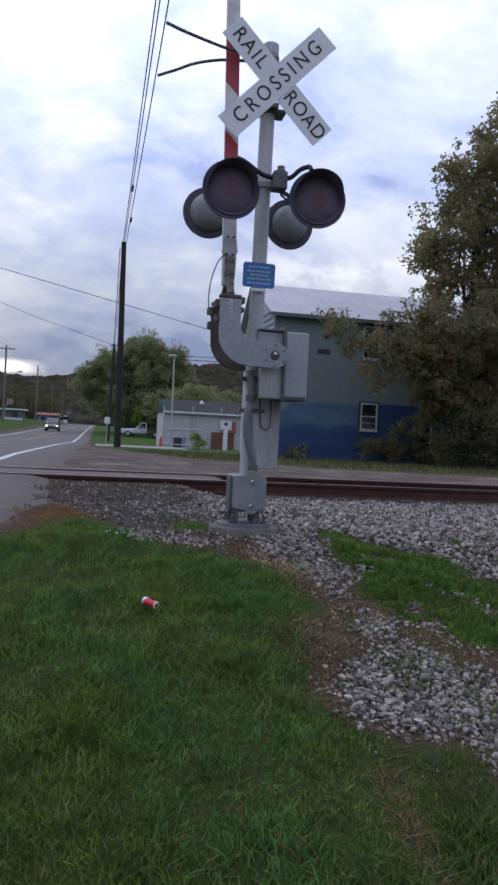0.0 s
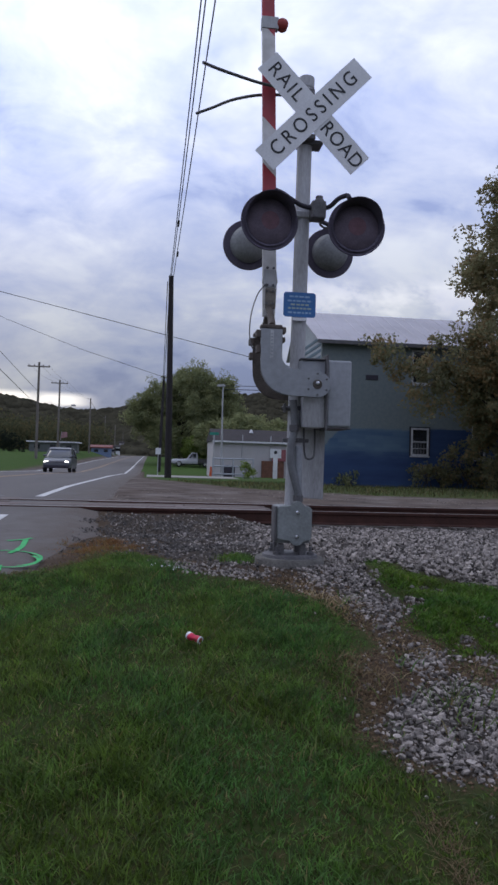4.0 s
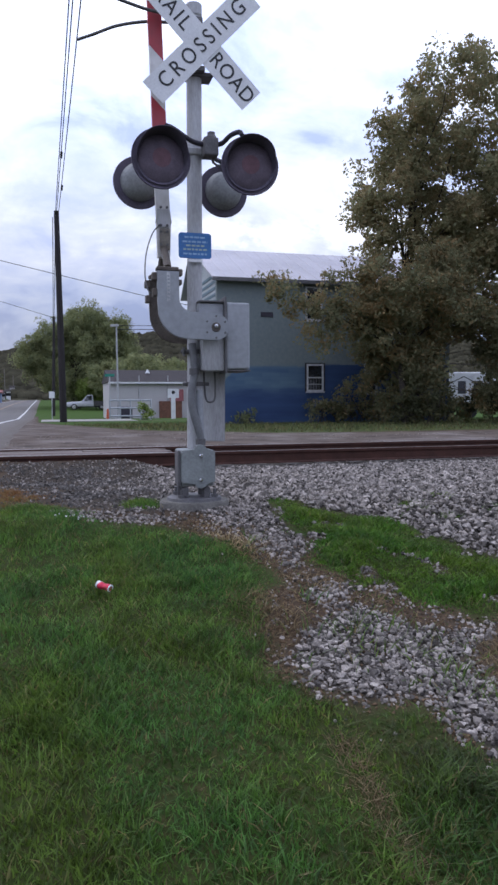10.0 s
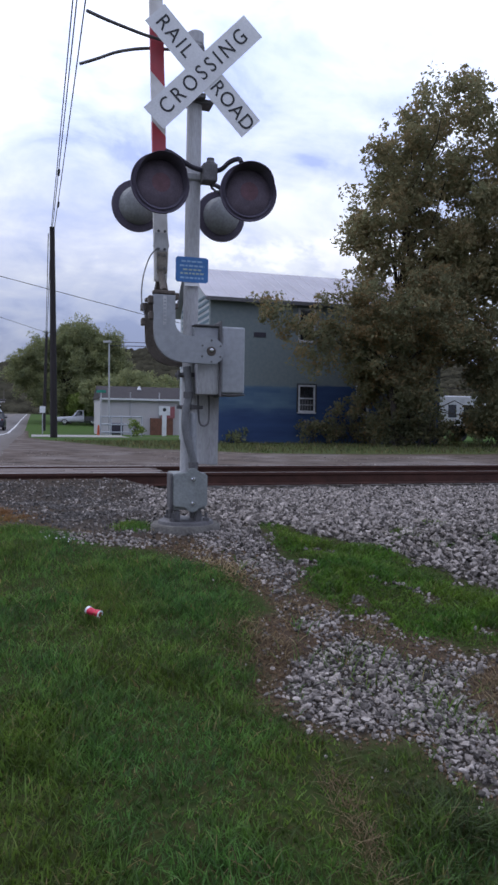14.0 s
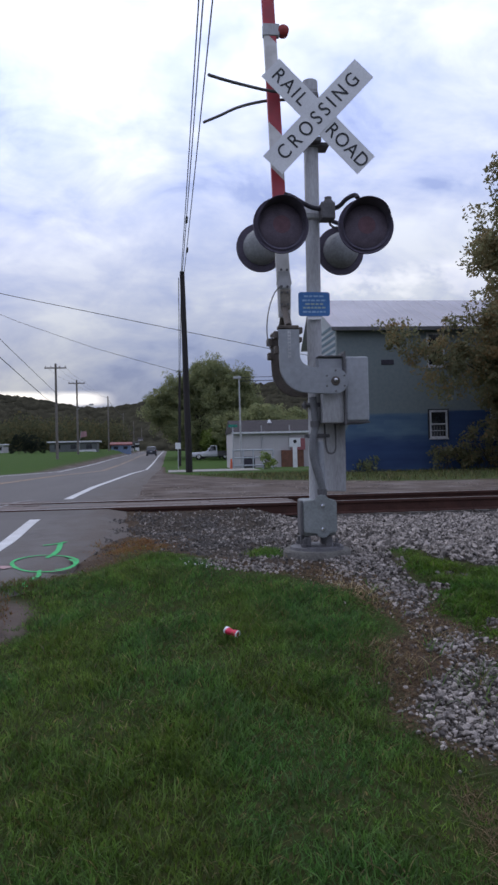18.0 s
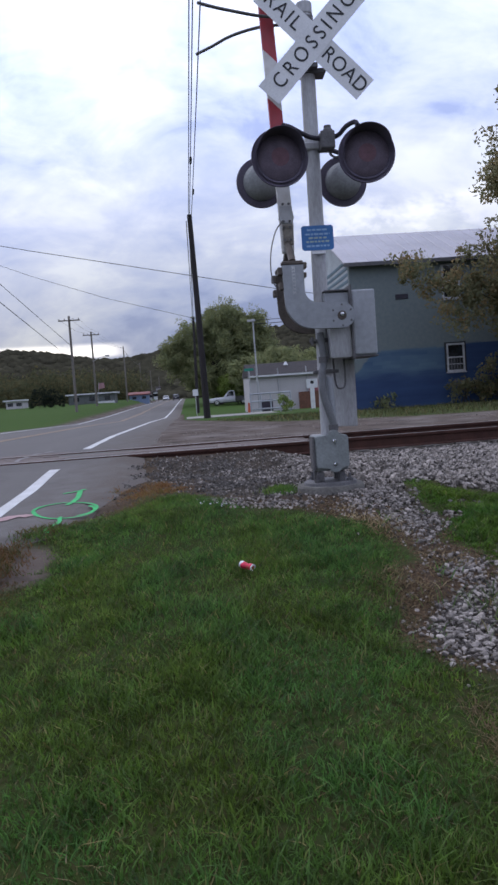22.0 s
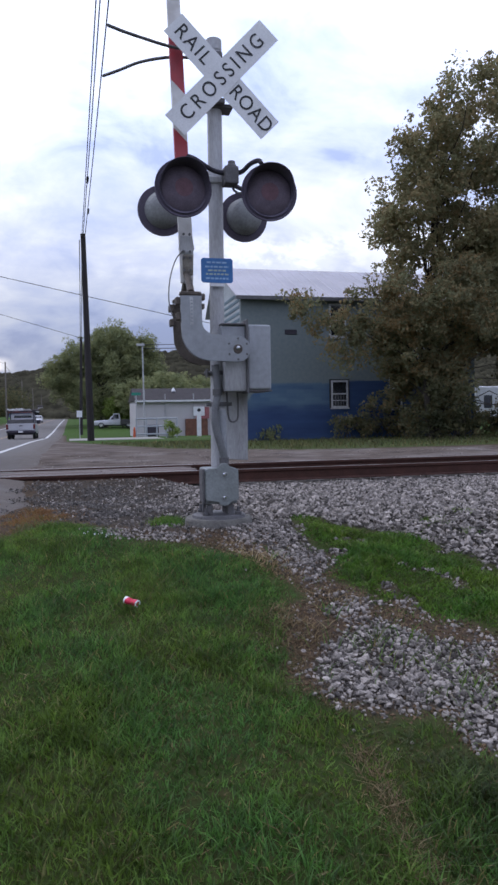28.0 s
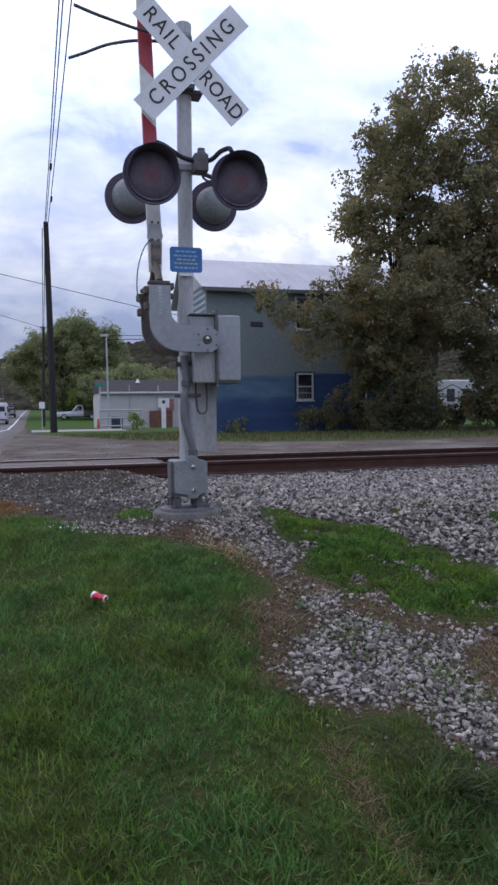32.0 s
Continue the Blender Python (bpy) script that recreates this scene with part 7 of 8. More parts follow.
def pickup(label, paint, rack=False, bed=None, cab=0.0):
    bed = bed or paint
    w, ln, belt, H = 1.95, 5.4, 1.08, 1.80
    car = thing("pickup_truck", label, "pickup truck")
    f, r = ln / 2, -ln / 2
    bm = hull(B(), [(cab, 0.42, belt, w), (0.9 + cab, 0.42, belt, w), (1.3 + cab, 0.42, belt - 0.02, w), (f - 0.25, 0.42, belt - 0.12, w - 0.06), (f, 0.5, belt - 0.2, w - 0.2)], None)
    part("front_body", bm, paint, car, "", True)
    for s in (-1, 1):
        bm = B(); box(bm, min(s * w / 2, s * (w / 2 - 0.09)), max(s * w / 2, s * (w / 2 - 0.09)), r + 0.06, cab, 0.5, belt, 0.03); part("bed_side", bm, bed, car)
        bm = B(); box(bm, s * (w / 2 - 0.09) - 0.08, s * (w / 2 - 0.09) + 0.08, r - 0.01, r + 0.08, 0.68, belt - 0.03, 0.02); part("tail_light", bm, TAIL, car, "red tail light")
        bm = B(); box(bm, s * (w / 2 - 0.2) - 0.16, s * (w / 2 - 0.2) + 0.16, f - 0.12, f + 0.01, 0.66, 0.84, 0.02); part("headlight", bm, LAMPGLASS, car)
        bm = B(); box(bm, s * w / 2 - 0.1, s * w / 2 + 0.2, 0.9 + cab, 1.02 + cab, belt, belt + 0.22, 0.03); part("door_mirror", bm, BLACK, car)
    bm = B(); box(bm, -w / 2 + 0.09, w / 2 - 0.09, r, r + 0.07, 0.6, belt, 0.02); tg = part("tailgate", bm, bed, car)
    bm = B(); box(bm, -0.12, 0.12, r - 0.012, r, 0.9, 0.96, 0.004); part("tailgate_handle", bm, BLACK, tg)
    bm = B(); box(bm, -w / 2 + 0.09, w / 2 - 0.09, r + 0.07, cab, 0.55, 0.65); part("bed_floor", bm, BLACK, car)
    bm = B(); box(bm, -w / 2 + 0.02, w / 2 - 0.02, r - 0.16, r + 0.02, 0.42, 0.6, 0.04); part("rear_bumper", bm, BLACK, car)
    bm = B(); box(bm, -0.16, 0.16, r - 0.172, r - 0.16, 0.46, 0.58); part("plate", bm, SIGNWHITE, car)
    secs = []
    for y, zt, wt in ((0.0, belt + 0.02, w - 0.06), (0.06, H, w - 0.32), (0.75, H + 0.01, w - 0.32), (1.35, belt + 0.02, w - 0.1)):
        h, hb, y = wt / 2, w / 2 - 0.02, y + cab
        secs.append([(-hb, y, belt - 0.05), (hb, y, belt - 0.05), (h, y, zt - 0.03), (h - 0.08, y, zt), (-h + 0.08, y, zt), (-h, y, zt - 0.03)])
    part("cab", loft(B(), secs), paint, car, "", True)
    bm = pane4(B(), [(-0.66, 0.04 + cab, belt + 0.14), (0.66, 0.04 + cab, belt + 0.14), (0.6, 0.045 + cab, H - 0.1), (-0.6, 0.045 + cab, H - 0.1)], (0, -1, 0)); part("rear_window", bm, CARGLASS, car, "dark glass")
    bm = pane4(B(), [(-0.82, 1.27 + cab, belt + 0.06), (0.82, 1.27 + cab, belt + 0.06), (0.68, 0.82 + cab, H - 0.06), (-0.68, 0.82 + cab, H - 0.06)], (0, 0.8, 0.6)); part("windscreen", bm, CARGLASS, car, "dark glass")
    for s in (-1, 1):
        bm = pane4(B(), [(s * (w / 2 - 0.035), 0.2 + cab, belt + 0.05), (s * (w / 2 - 0.035), 1.1 + cab, belt + 0.05), (s * (w / 2 - 0.145), 0.74 + cab, H - 0.1), (s * (w / 2 - 0.145), 0.2 + cab, H - 0.1)], (s, 0, 0.2)); part("side_window", bm, CARGLASS, car, "dark glass")
    bm = B(); box(bm, -w / 2 + 0.2, w / 2 - 0.2, r + 0.2, f - 0.1, 0.3, 0.45); part("chassis", bm, BLACK, car)
    wheels(car, w, f - 0.95, r + 1.15, 0.38)
    if rack:
        bm = B()
        for y in (r + 0.15, -0.15):
            for s in (-1, 1):
                tube(bm, [(s * 0.86, y, belt), (s * 0.84, y, 1.95)], 0.035, 6)
            tube(bm, [(-0.9, y, 1.95), (0.9, y, 1.95)], 0.035, 6)
        for s in (-1, 1):
            tube(bm, [(s * 0.86, r, 1.97), (s * 0.86, 1.4, 1.97)], 0.035, 6)
        part("ladder_rack", bm, BLACK, car, "dark steel ladder rack")
        for x, z, l0, l1, m_ in ((-0.65, 2.06, r - 0.4, 1.2, WHITETRIM), (-0.1, 2.10, r - 0.2, 1.6, WHITETRIM), (0.4, 2.05, r - 0.3, 1.0, GALV)):
            bm = B()
            for s in (-0.17, 0.17):
                box(bm, x + s - 0.02, x + s + 0.02, l0, l1, z - 0.045, z + 0.045)
            y = l0 + 0.2
            while y < l1:
                box(bm, x - 0.17, x + 0.17, y, y + 0.03, z - 0.015, z + 0.015); y += 0.35
            part("ladder", bm, m_, car, "ladder lying on the rack")
        bm = B(); box(bm, -0.85, 0.85, r + 0.3, -0.3, belt - 0.1, belt + 0.28, 0.03); part("tool_box", bm, DARKGREY, car)
    return car


def van(label, paint):
    w, ln, H = 1.98, 5.4, 2.08
    car = thing("van", label, "van")
    f, r = ln / 2, -ln / 2
    bm = hull(B(), [(r, 0.42, H - 0.12, w - 0.14), (r + 0.12, 0.38, H, w - 0.02), (1.0, 0.38, H, w), (1.35, 0.38, H - 0.12, w), (1.95, 0.38, 1.22, w), (f - 0.15, 0.4, 1.05, w - 0.1), (f, 0.5, 0.9, w - 0.3)], None)
    part("body", bm, paint, car, "", True)
    for s in (-1, 1):
        for ya, yb in ((r + 0.35, r + 1.35), (r + 1.5, r + 2.5), (r + 2.65, r + 3.6)):
            bm = B(); x = s * (w / 2 + 0.003); box(bm, min(x, x - s * 0.02), max(x, x - s * 0.02), ya, yb, 1.28, 1.78, 0.005); part("side_window", bm, CARGLASS, car, "dark glass")
        bm = B(); box(bm, s * 0.44 - 0.36, s * 0.44 + 0.36, r - 0.012, r + 0.03, 1.28, 1.75, 0.01); part("rear_window", bm, CARGLASS, car, "dark glass")
        bm = B(); box(bm, s * 0.84 - 0.07, s * 0.84 + 0.07, r - 0.015, r + 0.04, 0.85, 1.2, 0.01); part("tail_light", bm, TAIL, car, "red tail light")
        bm = B(); box(bm, s * w / 2 - 0.05, s * w / 2 + 0.2, 1.5, 1.62, 1.2, 1.45, 0.03); part("door_mirror", bm, BLACK, car)
    bm = B(); box(bm, -0.012, 0.012, r - 0.014, r + 0.02, 0.6, H - 0.2); part("door_seam", bm, BLACK, car)
    bm = B(); box(bm, -w / 2, w / 2, r - 0.12, r + 0.03, 0.4, 0.56, 0.03); part("rear_bumper", bm, DARKGREY, car)
    bm = B(); box(bm, -0.26, 0.26, r - 0.016, r, 0.72, 0.86); part("plate", bm, SIGNWHITE, car)
    bm = pane4(B(), [(-0.84, 1.90, 1.27), (0.84, 1.90, 1.27), (0.76, 1.42, 1.88), (-0.76, 1.42, 1.88)], (0, 0.8, 0.6)); part("windscreen", bm, CARGLASS, car, "dark glass")
    bm = B()
    for y in (r + 0.5, 0.2, 1.0):
        tube(bm, [(-0.85, y, H - 0.02), (-0.85, y, H + 0.1), (0.85, y, H + 0.1), (0.85, y, H - 0.02)], 0.022, 6)
    part("roof_rack", bm, GALV, car)
    wheels(car, w, f - 0.95, r + 1.2, 0.36)
    return car


GREYCAR = mat("grey_car_paint", (0.11, 0.115, 0.13), 0.3, 0.5, 0.05, 2, 30, 0.0, spec=0.6)
DARKCAR = mat("dark_blue_grey_car_paint", (0.035, 0.038, 0.05), 0.3, 0.4, 0.05, 2, 30, 0.0, spec=0.6)
WHITECAR = mat("white_car_paint", (0.56, 0.56, 0.60), 0.35, 0.1, 0.05, 2, 30, 0.0, spec=0.6)
SILVERCAR = mat("silver_white_car_paint", (0.46, 0.46, 0.50), 0.35, 0.3, 0.05, 2, 30, 0.0, spec=0.6)

ROOFPALE = mat("sky_lightened_roof", (0.16, 0.17, 0.19), 0.25, 0.3, 0.05, 2, 30, 0.0, spec=0.7)
oncoming_suv = suv("grey car with lit headlights driving towards the crossing", GREYCAR, True)
leaving_suv = suv("dark blue-grey car driving away down the road", DARKCAR)
ladder_pickup = pickup("white pickup truck with ladders on a rack driving away", SILVERCAR, True)
white_van = van("white van with side windows driving away", WHITECAR)
white_car = suv("white car coming down the far road", WHITECAR, False, True)
parked = pickup("white pickup truck with dull dark bed parked on grass", WHITECAR, False, DARKGREY, -0.55)
parked.matrix_basis = pose(4.2, 87.0, float(ground_z(4.2, 87.0)) + 0.02, 0, 0, 88)


def drive(car, x, rows, away=True):
    """Keys a vehicle along its lane; rows of seconds and metres down the road."""
    out = []
    for t, y in rows:
        slope = math.degrees(math.atan((float(road_z(y + 1.5)) - float(road_z(y - 1.5))) / 3.0))
        out.append((t, pose(x, y, float(road_z(y)) + 0.004, slope if away else -slope, 0, 0 if away else 180)))
    walk(car, out)


# ---- loose stones ----
def stones(name, label, centres, sizes, material, rng, coarse=False):
    n = len(centres)
    base, faces = (CHIP, CHIP_FACES) if coarse else (LUMP, LUMP_FACES)
    V = lumps(n, rng, base) * sizes[:, None, None] * (1.1 if coarse else 0.9) + centres[:, None]
    me = raw_mesh(name, V.reshape(-1, 3), (faces[None] + (np.arange(n) * len(base))[:, None, None]).reshape(-1, 3), material)
    me.shade_flat()
    return tagged(new(name, me), label, "flowers" if "flower" in name else "gravel", kind="stuff")


def scatter(polys, n, x0, x1, y0, y1, rng, edge=0.06, thin=None):
    x, y = rng.uniform(x0, x1, n), rng.uniform(y0, y1, n)
    d = np.max([inside(p, x, y) for p in polys], 0) + rng.normal(0, edge, n)
    keep = d > 0
    if thin is not None:
        keep &= rng.uniform(0, 1, n) < thin(x, y)
    return x[keep], y[keep]


def lay_gravel():
    rng = np.random.default_rng(21)
    lush = lambda x, y: np.where(np.maximum(inside(GREEN, x, y), inside(GREEN_B, x, y)) > 0.07, 1 - 0.93 * weedy(x, y), 1.0)
    bare = lambda x, y: np.where(inside(LAWN, x, y) > 0.04, 0.06, lush(x, y))
    off_rail = lambda x, y: bare(x, y) * np.where((np.abs(y - 4.62) < 0.09) | (np.abs(y - 6.055) < 0.09), 0.0, 1.0) * np.where((y > 4.2) & (x < 0.8), 0.0, 1.0)
    xs, ys = [], []
    for n, x0, x1, y0, y1 in ((95000, -0.6, 6.0, -2.2, 4.55), (26000, 6.0, 16, -1.9, 4.55), (3500, 0.7, 16, 4.6, 7.2)):
        x, y = scatter([BALLAST], n, x0, x1, y0, y1, rng, 0.05, off_rail)
        xs.append(x); ys.append(y)
    x, y = np.concatenate(xs), np.concatenate(ys)
    sz = rng.uniform(0.016, 0.027, len(x)) * rng.choice([0.6, 1.0, 1.25], len(x))
    z = land(x, y) + sz * rng.uniform(-0.7, 1.3, len(x))
    stones("ballast", "pale grey-pink crushed stone ballast beside the rails", np.stack([x, y, z], 1), sz, STONE, rng, True)
    x, y = scatter([PATCH, STRIP, FINGER, GREEN], 50000, -0.5, 2.3, -3.9, 0.5, rng, 0.05, lambda x, y: np.where(inside(LAWN, x, y) > 0.05, 0.05, 1.0) * np.where(inside(GREEN, x, y) > 0, 0.5 * (1 - weedy(x, y)), (0.55 + 0.45 * sstep(-0.25, 0.1, wob(x, y, 3.3, 4.0))) * (1 - 0.9 * sstep(-0.05, 0.04, np.max([inside(p, x, y) for p in SOILS], 0) + 0.05 * wob(x, y, 6.0, 3.0)))))
    sz = rng.uniform(0.0115, 0.0195, len(x)) * rng.choice([0.55, 1.0, 1.2], len(x))
    z = land(x, y) + sz * rng.uniform(-0.5, 0.9, len(x))
    # the stones lying uppermost at the near end are pieces of their own
    top = np.flatnonzero((y < -2.75) & (y > -3.35) & (z - land(x, y) > 0.5 * sz) & (sz > 0.012))[:300]
    rest = np.setdiff1d(np.arange(len(x)), top)
    bed = stones("gravel_patch", "loose pale crushed stone spilled over bare soil", np.stack([x, y, z], 1)[rest], sz[rest], STONE, rng)
    shapes = []
    for V in lumps(30, rng):
        me = raw_mesh("stone", V, LUMP_FACES, STONE_LOOSE); me.shade_flat(); shapes.append(me)
    for k, q in enumerate(top):
        st = new("stone", shapes[k % 30])
        st.parent = bed
        st.matrix_basis = pose(x[q], y[q], z[q], 0, 0, rng.uniform(0, 360)) @ Matrix.Diagonal((sz[q], sz[q], sz[q], 1))
    x, y = scatter([DIRTY], 24000, -2.0, 0.6, -0.5, 4.5, rng, 0.08, lambda x, y: bare(x, y) * (0.15 + 0.55 * sstep(-0.2, 0.25, wob(x, y, 1.8, 8.0))))
    sz = rng.uniform(0.007, 0.018, len(x)) * rng.choice([0.7, 1.0, 1.4], len(x))
    z = land(x, y) + sz * rng.uniform(-0.2, 0.6, len(x))
    stones("dirty_gravel", "dark dirty gravel between road and signal", np.stack([x, y, z], 1), sz, STONE_DARK, rng, True)
    x, y = scatter([DIRTY], 9000, -2.0, 0.6, -0.5, 4.5, rng, 0.05, lambda x, y: bare(x, y) * (0.25 + 0.6 * sstep(-0.9, 0.3, x)) * (0.4 + 0.6 * sstep(-0.3, 0.2, wob(x, y, 2.7, 57.0))))
    sz = rng.uniform(0.009, 0.022, len(x))
    stones("pale_stones", "pale stones strewn over the dirty gravel", np.stack([x, y, land(x, y) + sz * rng.uniform(0.1, 0.7, len(x))], 1), sz, STONE, rng, True)
    x, y = scatter([[(-2.35, 4.4), (-2.2, 2.4), (-1.9, 1.3), (-1.3, 0.6), (-1.3, 1.6), (-1.5, 2.6), (-1.6, 4.4)]], 3600, -2.5, -1.2, 0.5, 4.5, rng, 0.12, lambda x, y: sstep(-0.3, 0.4, wob(x, y, 2.2, 53.0)))
    sz = rng.uniform(0.006, 0.017, len(x))
    stones("shoulder_gravel", "loose dirty gravel scattered over the asphalt edge", np.stack([x, y, np.maximum(land(x, y), road_z(y) - 0.03) + sz * 0.5], 1), sz, STONE_DARK, rng, True)
    x, y = scatter([[(-1.15, 0.05), (-0.95, -0.32), (-0.55, -0.5), (-0.25, -0.52), (-0.2, -0.36), (-0.5, -0.3), (-0.85, -0.1)]], 2200, -1.3, 0, -0.6, 0.2, rng, 0.03, lambda x, y: 0.55 + 0 * x)
    sz = rng.uniform(0.012, 0.022, len(x))
    stones("gravel_edge", "pale stones along the edge of the lawn", np.stack([x, y, land(x, y) + sz * 0.4], 1), sz, STONE, rng)
    ring = [(-0.5, -0.4), (0.2, -0.4), (0.5, -1.4), (0.8, -2.1), (1.5, -2.3), (1.6, -3.2), (0.9, -3.4), (0.5, -4.0), (0.2, -3.8), (-0.1, -3.2), (-0.35, -2.7), (-0.25, -2.1), (0.05, -1.7), (-0.05, -1.2)]
    x, y = scatter([ring], 4200, -0.6, 1.7, -4.1, -0.3, rng, 0.06, lambda x, y: bare(x, y) * sstep(-0.3, 0.2, wob(x, y, 5.0, 47.0)))
    sz = rng.uniform(0.006, 0.015, len(x))
    stones("gravel_scatter", "small stones scattered over the brown soil", np.stack([x, y, land(x, y) + sz * 0.4], 1), sz, STONE, rng)
    shoulder = [(-2.2, -0.3), (-1.9, -0.5), (-1.7, -0.2), (-1.1, 0.3), (-1.0, 2.4), (-1.5, 3.0), (-1.9, 1.4), (-2.1, 0.2)]
    for label, poly, n, x0, x1, y0, y1 in (("crumbs of brown soil beside the gravel", ring, 26000, -0.6, 1.7, -4.1, -0.3), ("crumbs of brown soil along the asphalt", shoulder, 6000, -3.0, -0.9, -2.0, 3.1)):
        x, y = scatter([poly], n, x0, x1, y0, y1, rng, 0.06, lambda x, y: bare(x, y) * np.where((inside(PATCH, x, y) > 0.04) & (np.max([inside(p, x, y) for p in SOILS], 0) < 0), 0.12, 1.0))
        sz = rng.uniform(0.004, 0.012, len(x))
        stones("soil_crumbs", label, np.stack([x, y, land(x, y) + sz * rng.uniform(-0.3, 0.6, len(x))], 1), sz, SOIL, rng, True)
    x, y = scatter([LANE], 4000, -2.2, 14, 7.0, 12, rng, 0.1, lambda x, y: sstep(-0.2, 0.5, wob(x, y, 0.9, 6.0)))
    sz = rng.uniform(0.007, 0.015, len(x))
    stones("lane_gravel", "scattered gravel on the lane beyond the track", np.stack([x, y, ground_z(x, y) + sz * 0.6 + 0.006], 1), sz, STONE, rng)


lay_gravel()


# ---- grass ----
def blades(name, label, x, y, h, w, material, rng, lean=0.35):
    n = len(x)
    z = land(x, y) - 0.01
    z = np.where((x < -1.98) & (y > -1.2), np.maximum(z, road_z(y) - 0.012), z)
    a = rng.uniform(0, 6.283, n)
    dx, dy = np.cos(a), np.sin(a)
    ln = rng.normal(0, lean, (n, 2)) * h[:, None]
    p = np.stack([x, y, z], 1)
    side = np.stack([-dy, dx, np.zeros(n)], 1) * w[:, None]
    tip = p + np.stack([ln[:, 0], ln[:, 1], h], 1)
    mid = p + np.stack([ln[:, 0] * 0.35, ln[:, 1] * 0.35, h * 0.58], 1)
    V = np.stack([p - side, p + side, mid + side * 0.75, mid - side * 0.75, tip + side * 0.12, tip - side * 0.12], 1)
    F = np.array([[0, 1, 2, 3], [3, 2, 4, 5]])
    me = raw_mesh(name, V.reshape(-1, 3), (F[None] + (np.arange(n) * 6)[:, None, None]).reshape(-1, 4), material)
    return tagged(new(name, me), label, "grass", kind="stuff")


def lay_grass():
    rng = np.random.default_rng(33)

    def lawn(n, x0, x1, y0, y1, polys, edge, name, label, hh, ww, material, thin=None, lean=0.35):
        x, y = scatter(polys, n, x0, x1, y0, y1, rng, edge, thin)
        tall = 0.65 + 0.75 * sstep(-0.35, 0.45, wob(x, y, 2.2, 11.0))
        rim = np.max([inside(p, x, y) for p in polys], 0)
        h = rng.uniform(0.5, 1.15, len(x)) * hh * tall * np.clip(0.35 + rim * 2.2, 0.35, 1.0)
        return blades(name, label, x, y, h, rng.uniform(0.6, 1.3, len(x)) * ww, material, rng, lean)
    worn = lambda x, y: sstep(-0.15, 0.25, x + 0.12 * wob(x, y, 2.0, 71.0)) * sstep(-2.7, -3.3, y)
    dense = lambda x, y: (0.6 + 0.4 * sstep(-0.3, 0.2, wob(x, y, 1.1, 14.0))) * (1 - 0.8 * worn(x, y) * sstep(1.6, 0.9, x) * sstep(-5.0, -4.2, y))
    rut = lambda x, y: 1 - 0.75 * sstep(0.07, 0.02, np.abs(x + 0.15 + 0.03 * np.sin(y * 5))) * sstep(-3.3, -3.45, y)
    lawn(205000, -2.9, 1.6, -5.0, 0.7, [LAWN], 0.05, "lawn_grass", "uncut green lawn grass", 0.054, 0.0034, BLADE, lambda x, y: dense(x, y) * rut(x, y), 0.62)
    lawn(56000, -0.4, 1.6, -5.0, -2.6, [LAWN], 0.05, "trodden_grass", "dull trodden grass at the edge of the lawn", 0.062, 0.0036, BLADE_DULL, lambda x, y: worn(x, y) * (0.4 + 0.6 * sstep(-0.3, 0.2, wob(x, y, 3.1, 73.0))) * sstep(1.6, 0.9, x) * sstep(-5.0, -4.2, y), 0.9)
    lawn(70000, -2.9, 6.0, -9, -5.0, [LAWN], 0.05, "lawn_grass", "uncut green lawn grass", 0.075, 0.006, BLADE, dense, 0.62)
    lawn(46000, 0.9, 6.0, -5.0, -3.6, [LAWN], 0.05, "lawn_grass", "uncut green lawn grass", 0.07, 0.0045, BLADE, dense, 0.62)
    lawn(9000, -2.6, 1.6, -5.0, 0.5, [LAWN], 0.1, "dry_grass", "dry straw-coloured grass among the lawn", 0.05, 0.0025, STRAW, lambda x, y: np.maximum(0.1 + 0.9 * sstep(0.15, 0.5, wob(x, y, 1.6, 17.0)), 1 - rut(x, y)), 0.9)
    for x0, x1, poly, n in ((0.4, 2.4, GREEN, 60000), (2.2, 4.8, GREEN_B, 20000)):
        lawn(n, x0, x1, -2.7, 0.7, [poly], 0.10, "weed_grass", "bright green weeds growing in the gravel", 0.05, 0.0052, BLADE_BRIGHT, lambda x, y: 0.03 + 0.97 * weedy(x, y), 0.7)
    for cx, cy, r, n in ((1.72, -0.42, 0.07, 260), (2.15, -0.15, 0.06, 200), (1.9, -0.75, 0.05, 120), (2.5, -0.6, 0.08, 260)):
        x, y = rng.normal(cx, r, n), rng.normal(cy, r * 0.8, n)
        blades("weed_clump", "small clump of green weeds in the ballast", x, y, rng.uniform(0.02, 0.06, n), rng.uniform(0.002, 0.005, n), BLADE_BRIGHT, rng, 0.7)
    cx, cy = scatter([LAWN], 260, -2.0, 1.0, -4.9, -0.9, rng, 0.0, lambda x, y: 0.25 + 0.75 * sstep(-0.1, 0.3, wob(x, y, 1.3, 61.0)))
    x, y = np.repeat(cx, 46) + rng.normal(0, 0.045, len(cx) * 46), np.repeat(cy, 46) + rng.normal(0, 0.045, len(cx) * 46)
    k = inside(LAWN, x, y) > 0.03
    blades("grass_tufts", "blue-green grass tufts standing over the lawn", x[k], y[k], rng.uniform(0.04, 0.095, k.sum()), rng.uniform(0.002, 0.0042, k.sum()), TUFT, rng, 0.5)
    x = rng.normal(-0.42, 0.07, 1500); y = rng.normal(0.24, 0.13, 1500)
    blades("weed_tuft", "small green weeds beside the footing", x, y, rng.uniform(0.02, 0.07, 1500), rng.uniform(0.002, 0.0045, 1500), BLADE, rng)
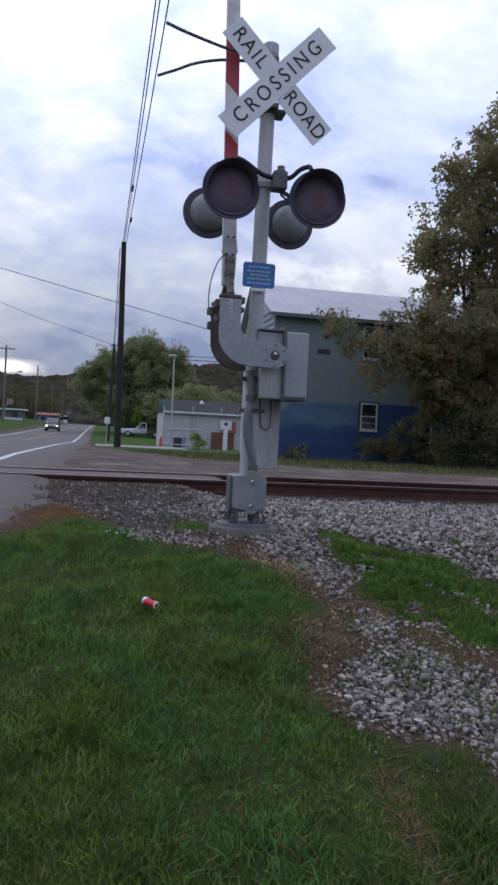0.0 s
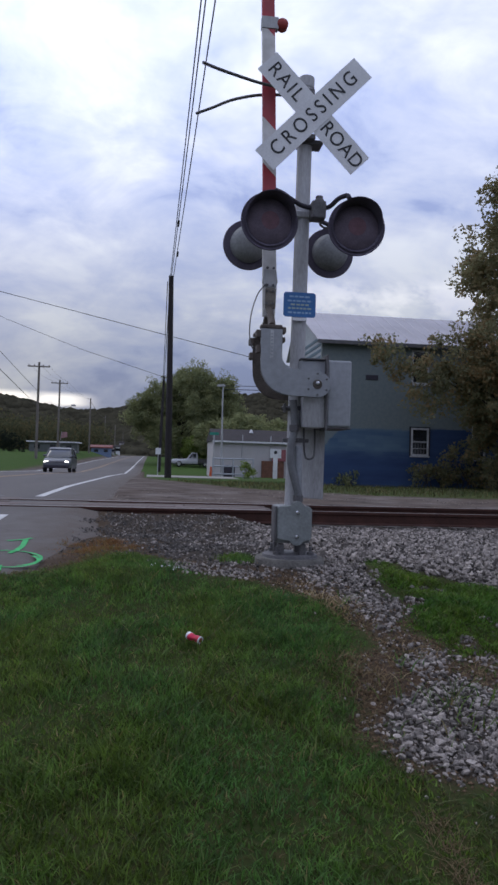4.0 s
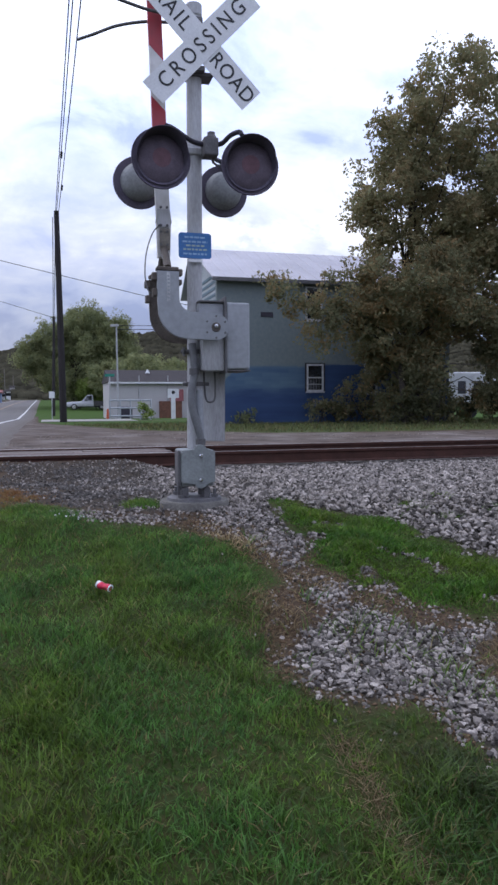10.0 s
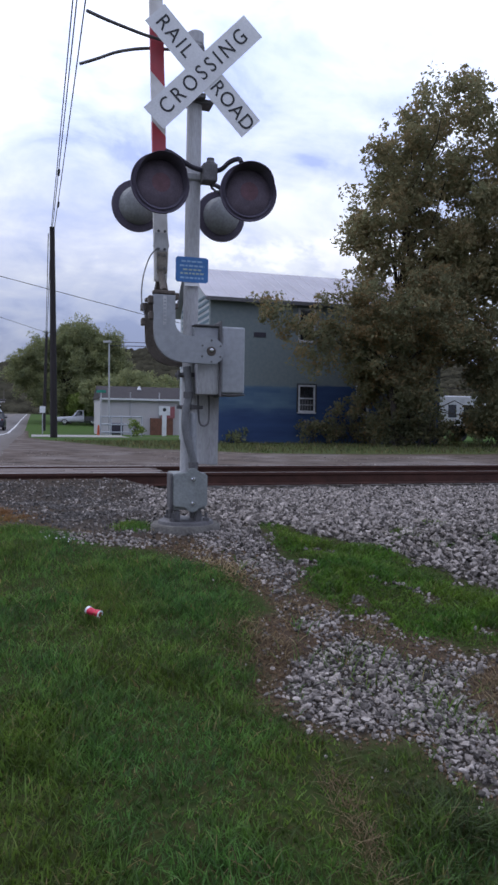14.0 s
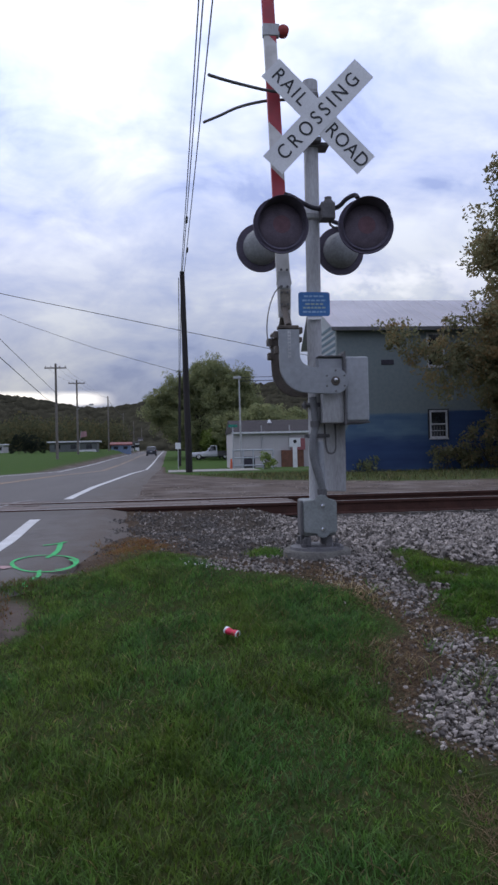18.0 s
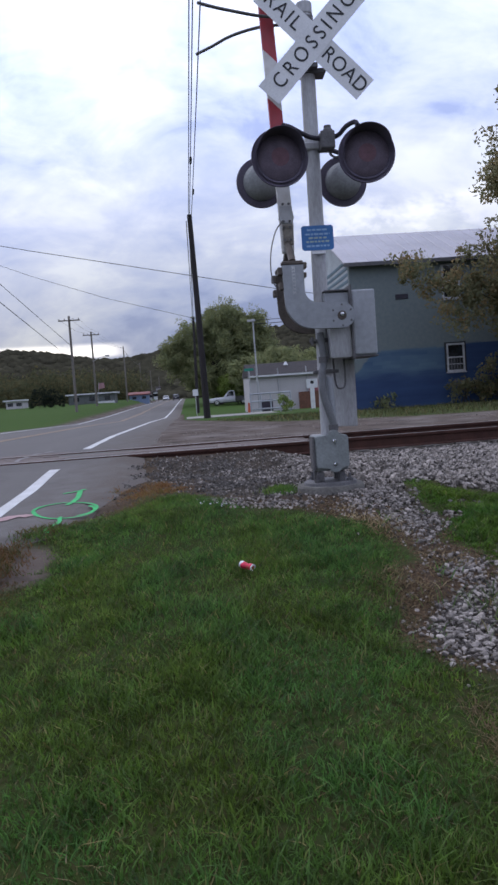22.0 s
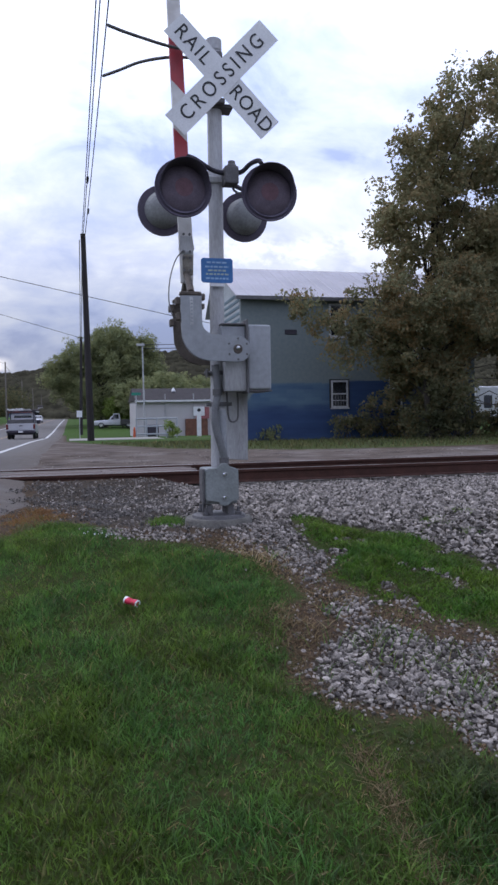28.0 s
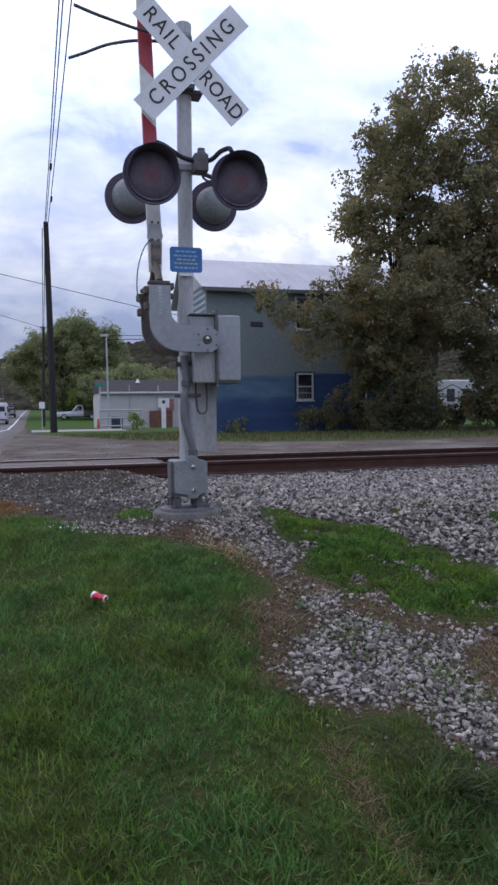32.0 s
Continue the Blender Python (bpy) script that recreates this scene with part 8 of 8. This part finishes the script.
    lawn(26000, -0.5, 1.6, -3.9, -0.4, SOILS + [[(0.9, -2.5), (1.5, -2.5), (1.4, -3.2), (0.8, -3.2)], [(0.2, -1.5), (0.6, -1.7), (0.3, -2.3), (0.0, -2.6), (-0.1, -3.2), (-0.3, -2.7), (0.0, -1.9)], [(-0.04, -3.1), (0.14, -3.15), (0.12, -3.4), (-0.02, -3.36)], [(-0.3, -1.9), (0.25, -1.7), (0.3, -2.3), (-0.3, -2.6)], [(-0.3, -0.6), (0.15, -0.5), (0.32, -1.4), (0.2, -1.8), (-0.05, -1.2)]], 0.12, "dead_grass", "flattened dead grass on bare soil", 0.075, 0.0034, STRAW, lambda x, y: 0.15 + 0.85 * sstep(-0.2, 0.2, wob(x, y, 2.4, 23.0)), 1.3)
    lawn(5000, -0.6, 1.6, -4.2, -0.3, [[(-0.4, -0.5), (0.2, -0.6), (0.4, -1.4), (0.35, -1.8), (0.75, -2.2), (1.1, -2.6), (0.9, -3.0), (0.5, -3.9), (0.2, -3.7), (0.0, -3.2), (-0.3, -2.7), (-0.2, -2.1), (0.1, -1.7), (0.0, -1.2)]], 0.1, "creeping_grass", "thin green grass creeping over bare soil", 0.10, 0.0034, BLADE, lambda x, y: 0.1 + 0.9 * sstep(-0.1, 0.3, wob(x, y, 4.2, 31.0)), 0.8)
    weeds_at = [[(-2.7, -0.35), (-2.5, 0.0), (-2.15, 0.22), (-1.9, 0.5), (-1.6, 0.95), (-1.3, 0.75), (-1.6, 0.3), (-2.0, -0.1), (-2.3, -0.4)], [(-2.9, -2.1), (-2.72, -1.2), (-2.68, -0.55), (-2.5, -0.5), (-2.45, -0.8), (-2.42, -1.2), (-2.25, -1.35), (-2.1, -2.1)]]
    lawn(15000, -2.95, -1.0, -2.2, 0.9, weeds_at, 0.06, "edge_weeds", "olive and brown weeds fringing the asphalt", 0.085, 0.0042, OLIVEWEED, lambda x, y: 0.1 + 0.9 * sstep(-0.25, 0.15, wob(x, y, 4.6, 41.0)), 0.8)
    lawn(9000, -2.95, -2.3, -2.6, -0.3, [[(-2.95, -2.6), (-2.8, -1.2), (-2.74, -0.5), (-2.52, -0.45), (-2.45, -0.8), (-2.42, -1.2), (-2.3, -1.5), (-2.3, -2.6)]], 0.06, "shoulder_weeds", "brown and olive weeds over the broken asphalt edge", 0.06, 0.004, RUSTWEED, lambda x, y: 0.35 + 0.65 * sstep(-0.25, 0.15, wob(x, y, 3.6, 83.0)), 0.9)
    lawn(9000, -2.2, -1.0, 0.6, 2.6, [[(-2.05, 1.75), (-1.9, 1.2), (-1.35, 0.7), (-1.2, 1.2), (-1.4, 2.2), (-1.8, 2.5)]], 0.08, "dead_weeds", "rust-brown dead weeds on the dirt shoulder", 0.06, 0.0036, RUSTWEED, lambda x, y: 0.1 + 0.9 * sstep(-0.2, 0.2, wob(x, y, 3.6, 43.0)), 1.0)
    x = -0.15 + 0.03 * rng.normal(size=900); y = rng.uniform(-4.3, -3.35, 900)
    blades("dry_streak", "narrow streak of dry straw along an old rut", x + 0.03 * np.sin(y * 5), y, rng.uniform(0.02, 0.05, 900), rng.uniform(0.0015, 0.003, 900), STRAW, rng, 1.2)
    # small white flowers in the weeds at the corner of the lawn
    n = 16
    x, y = rng.normal(-1.0, 0.06, n), rng.normal(-0.48, 0.05, n)
    stones("clover_flowers", "tiny white clover flowers in green weeds", np.stack([x, y, land(x, y) + rng.uniform(0.045, 0.085, n)], 1), rng.uniform(0.005, 0.009, n), SIGNWHITE, rng)
    # the verge across the track, coarser
    n = 16000
    x, y = rng.uniform(-1.5, 22, n), rng.uniform(10.9, 24, n)
    lw = cover(x, y)[3]
    k = lw > 0.5
    blades("verge_grass", "green verge grass before the building", x[k], y[k], rng.uniform(0.04, 0.14, k.sum()), rng.uniform(0.006, 0.013, k.sum()), VERGE, rng)


lay_grass()


# ---- what moves ----
def motions():
    drive(oncoming_suv, -7.2, [(0, 98), (1, 85), (2, 72), (3, 59.5), (4, 46), (4.5, 35), (5.5, 20), (7.5, -12), (10, -52), (14, -110), (32, -300)], False)
    drive(leaving_suv, -4.4, [(0, -260), (6, -120), (9, -50), (11, 2), (12, 27.5), (12.5, 36), (13.5, 53), (14.5, 69), (16.5, 101), (17.5, 119), (18.5, 142), (20, 172), (22, 208), (24, 242), (27, 290), (32, 370)])
    drive(ladder_pickup, -4.55, [(0, -420), (20, -90), (24, -26), (25.5, 4), (26.5, 27), (27, 36), (28, 50), (28.7, 58), (30, 79), (31, 94), (32, 108)])
    drive(white_van, -4.6, [(0, -420), (22, -110), (26, -30), (28, 9), (29, 27), (29.4, 34.8), (30, 41.5), (30.6, 50.5), (31, 57), (31.5, 65), (32, 73)])
    drive(white_car, -7.7, [(0, 395), (10, 330), (22, 224), (27, 165), (29, 142), (32, 112)], False)


motions()
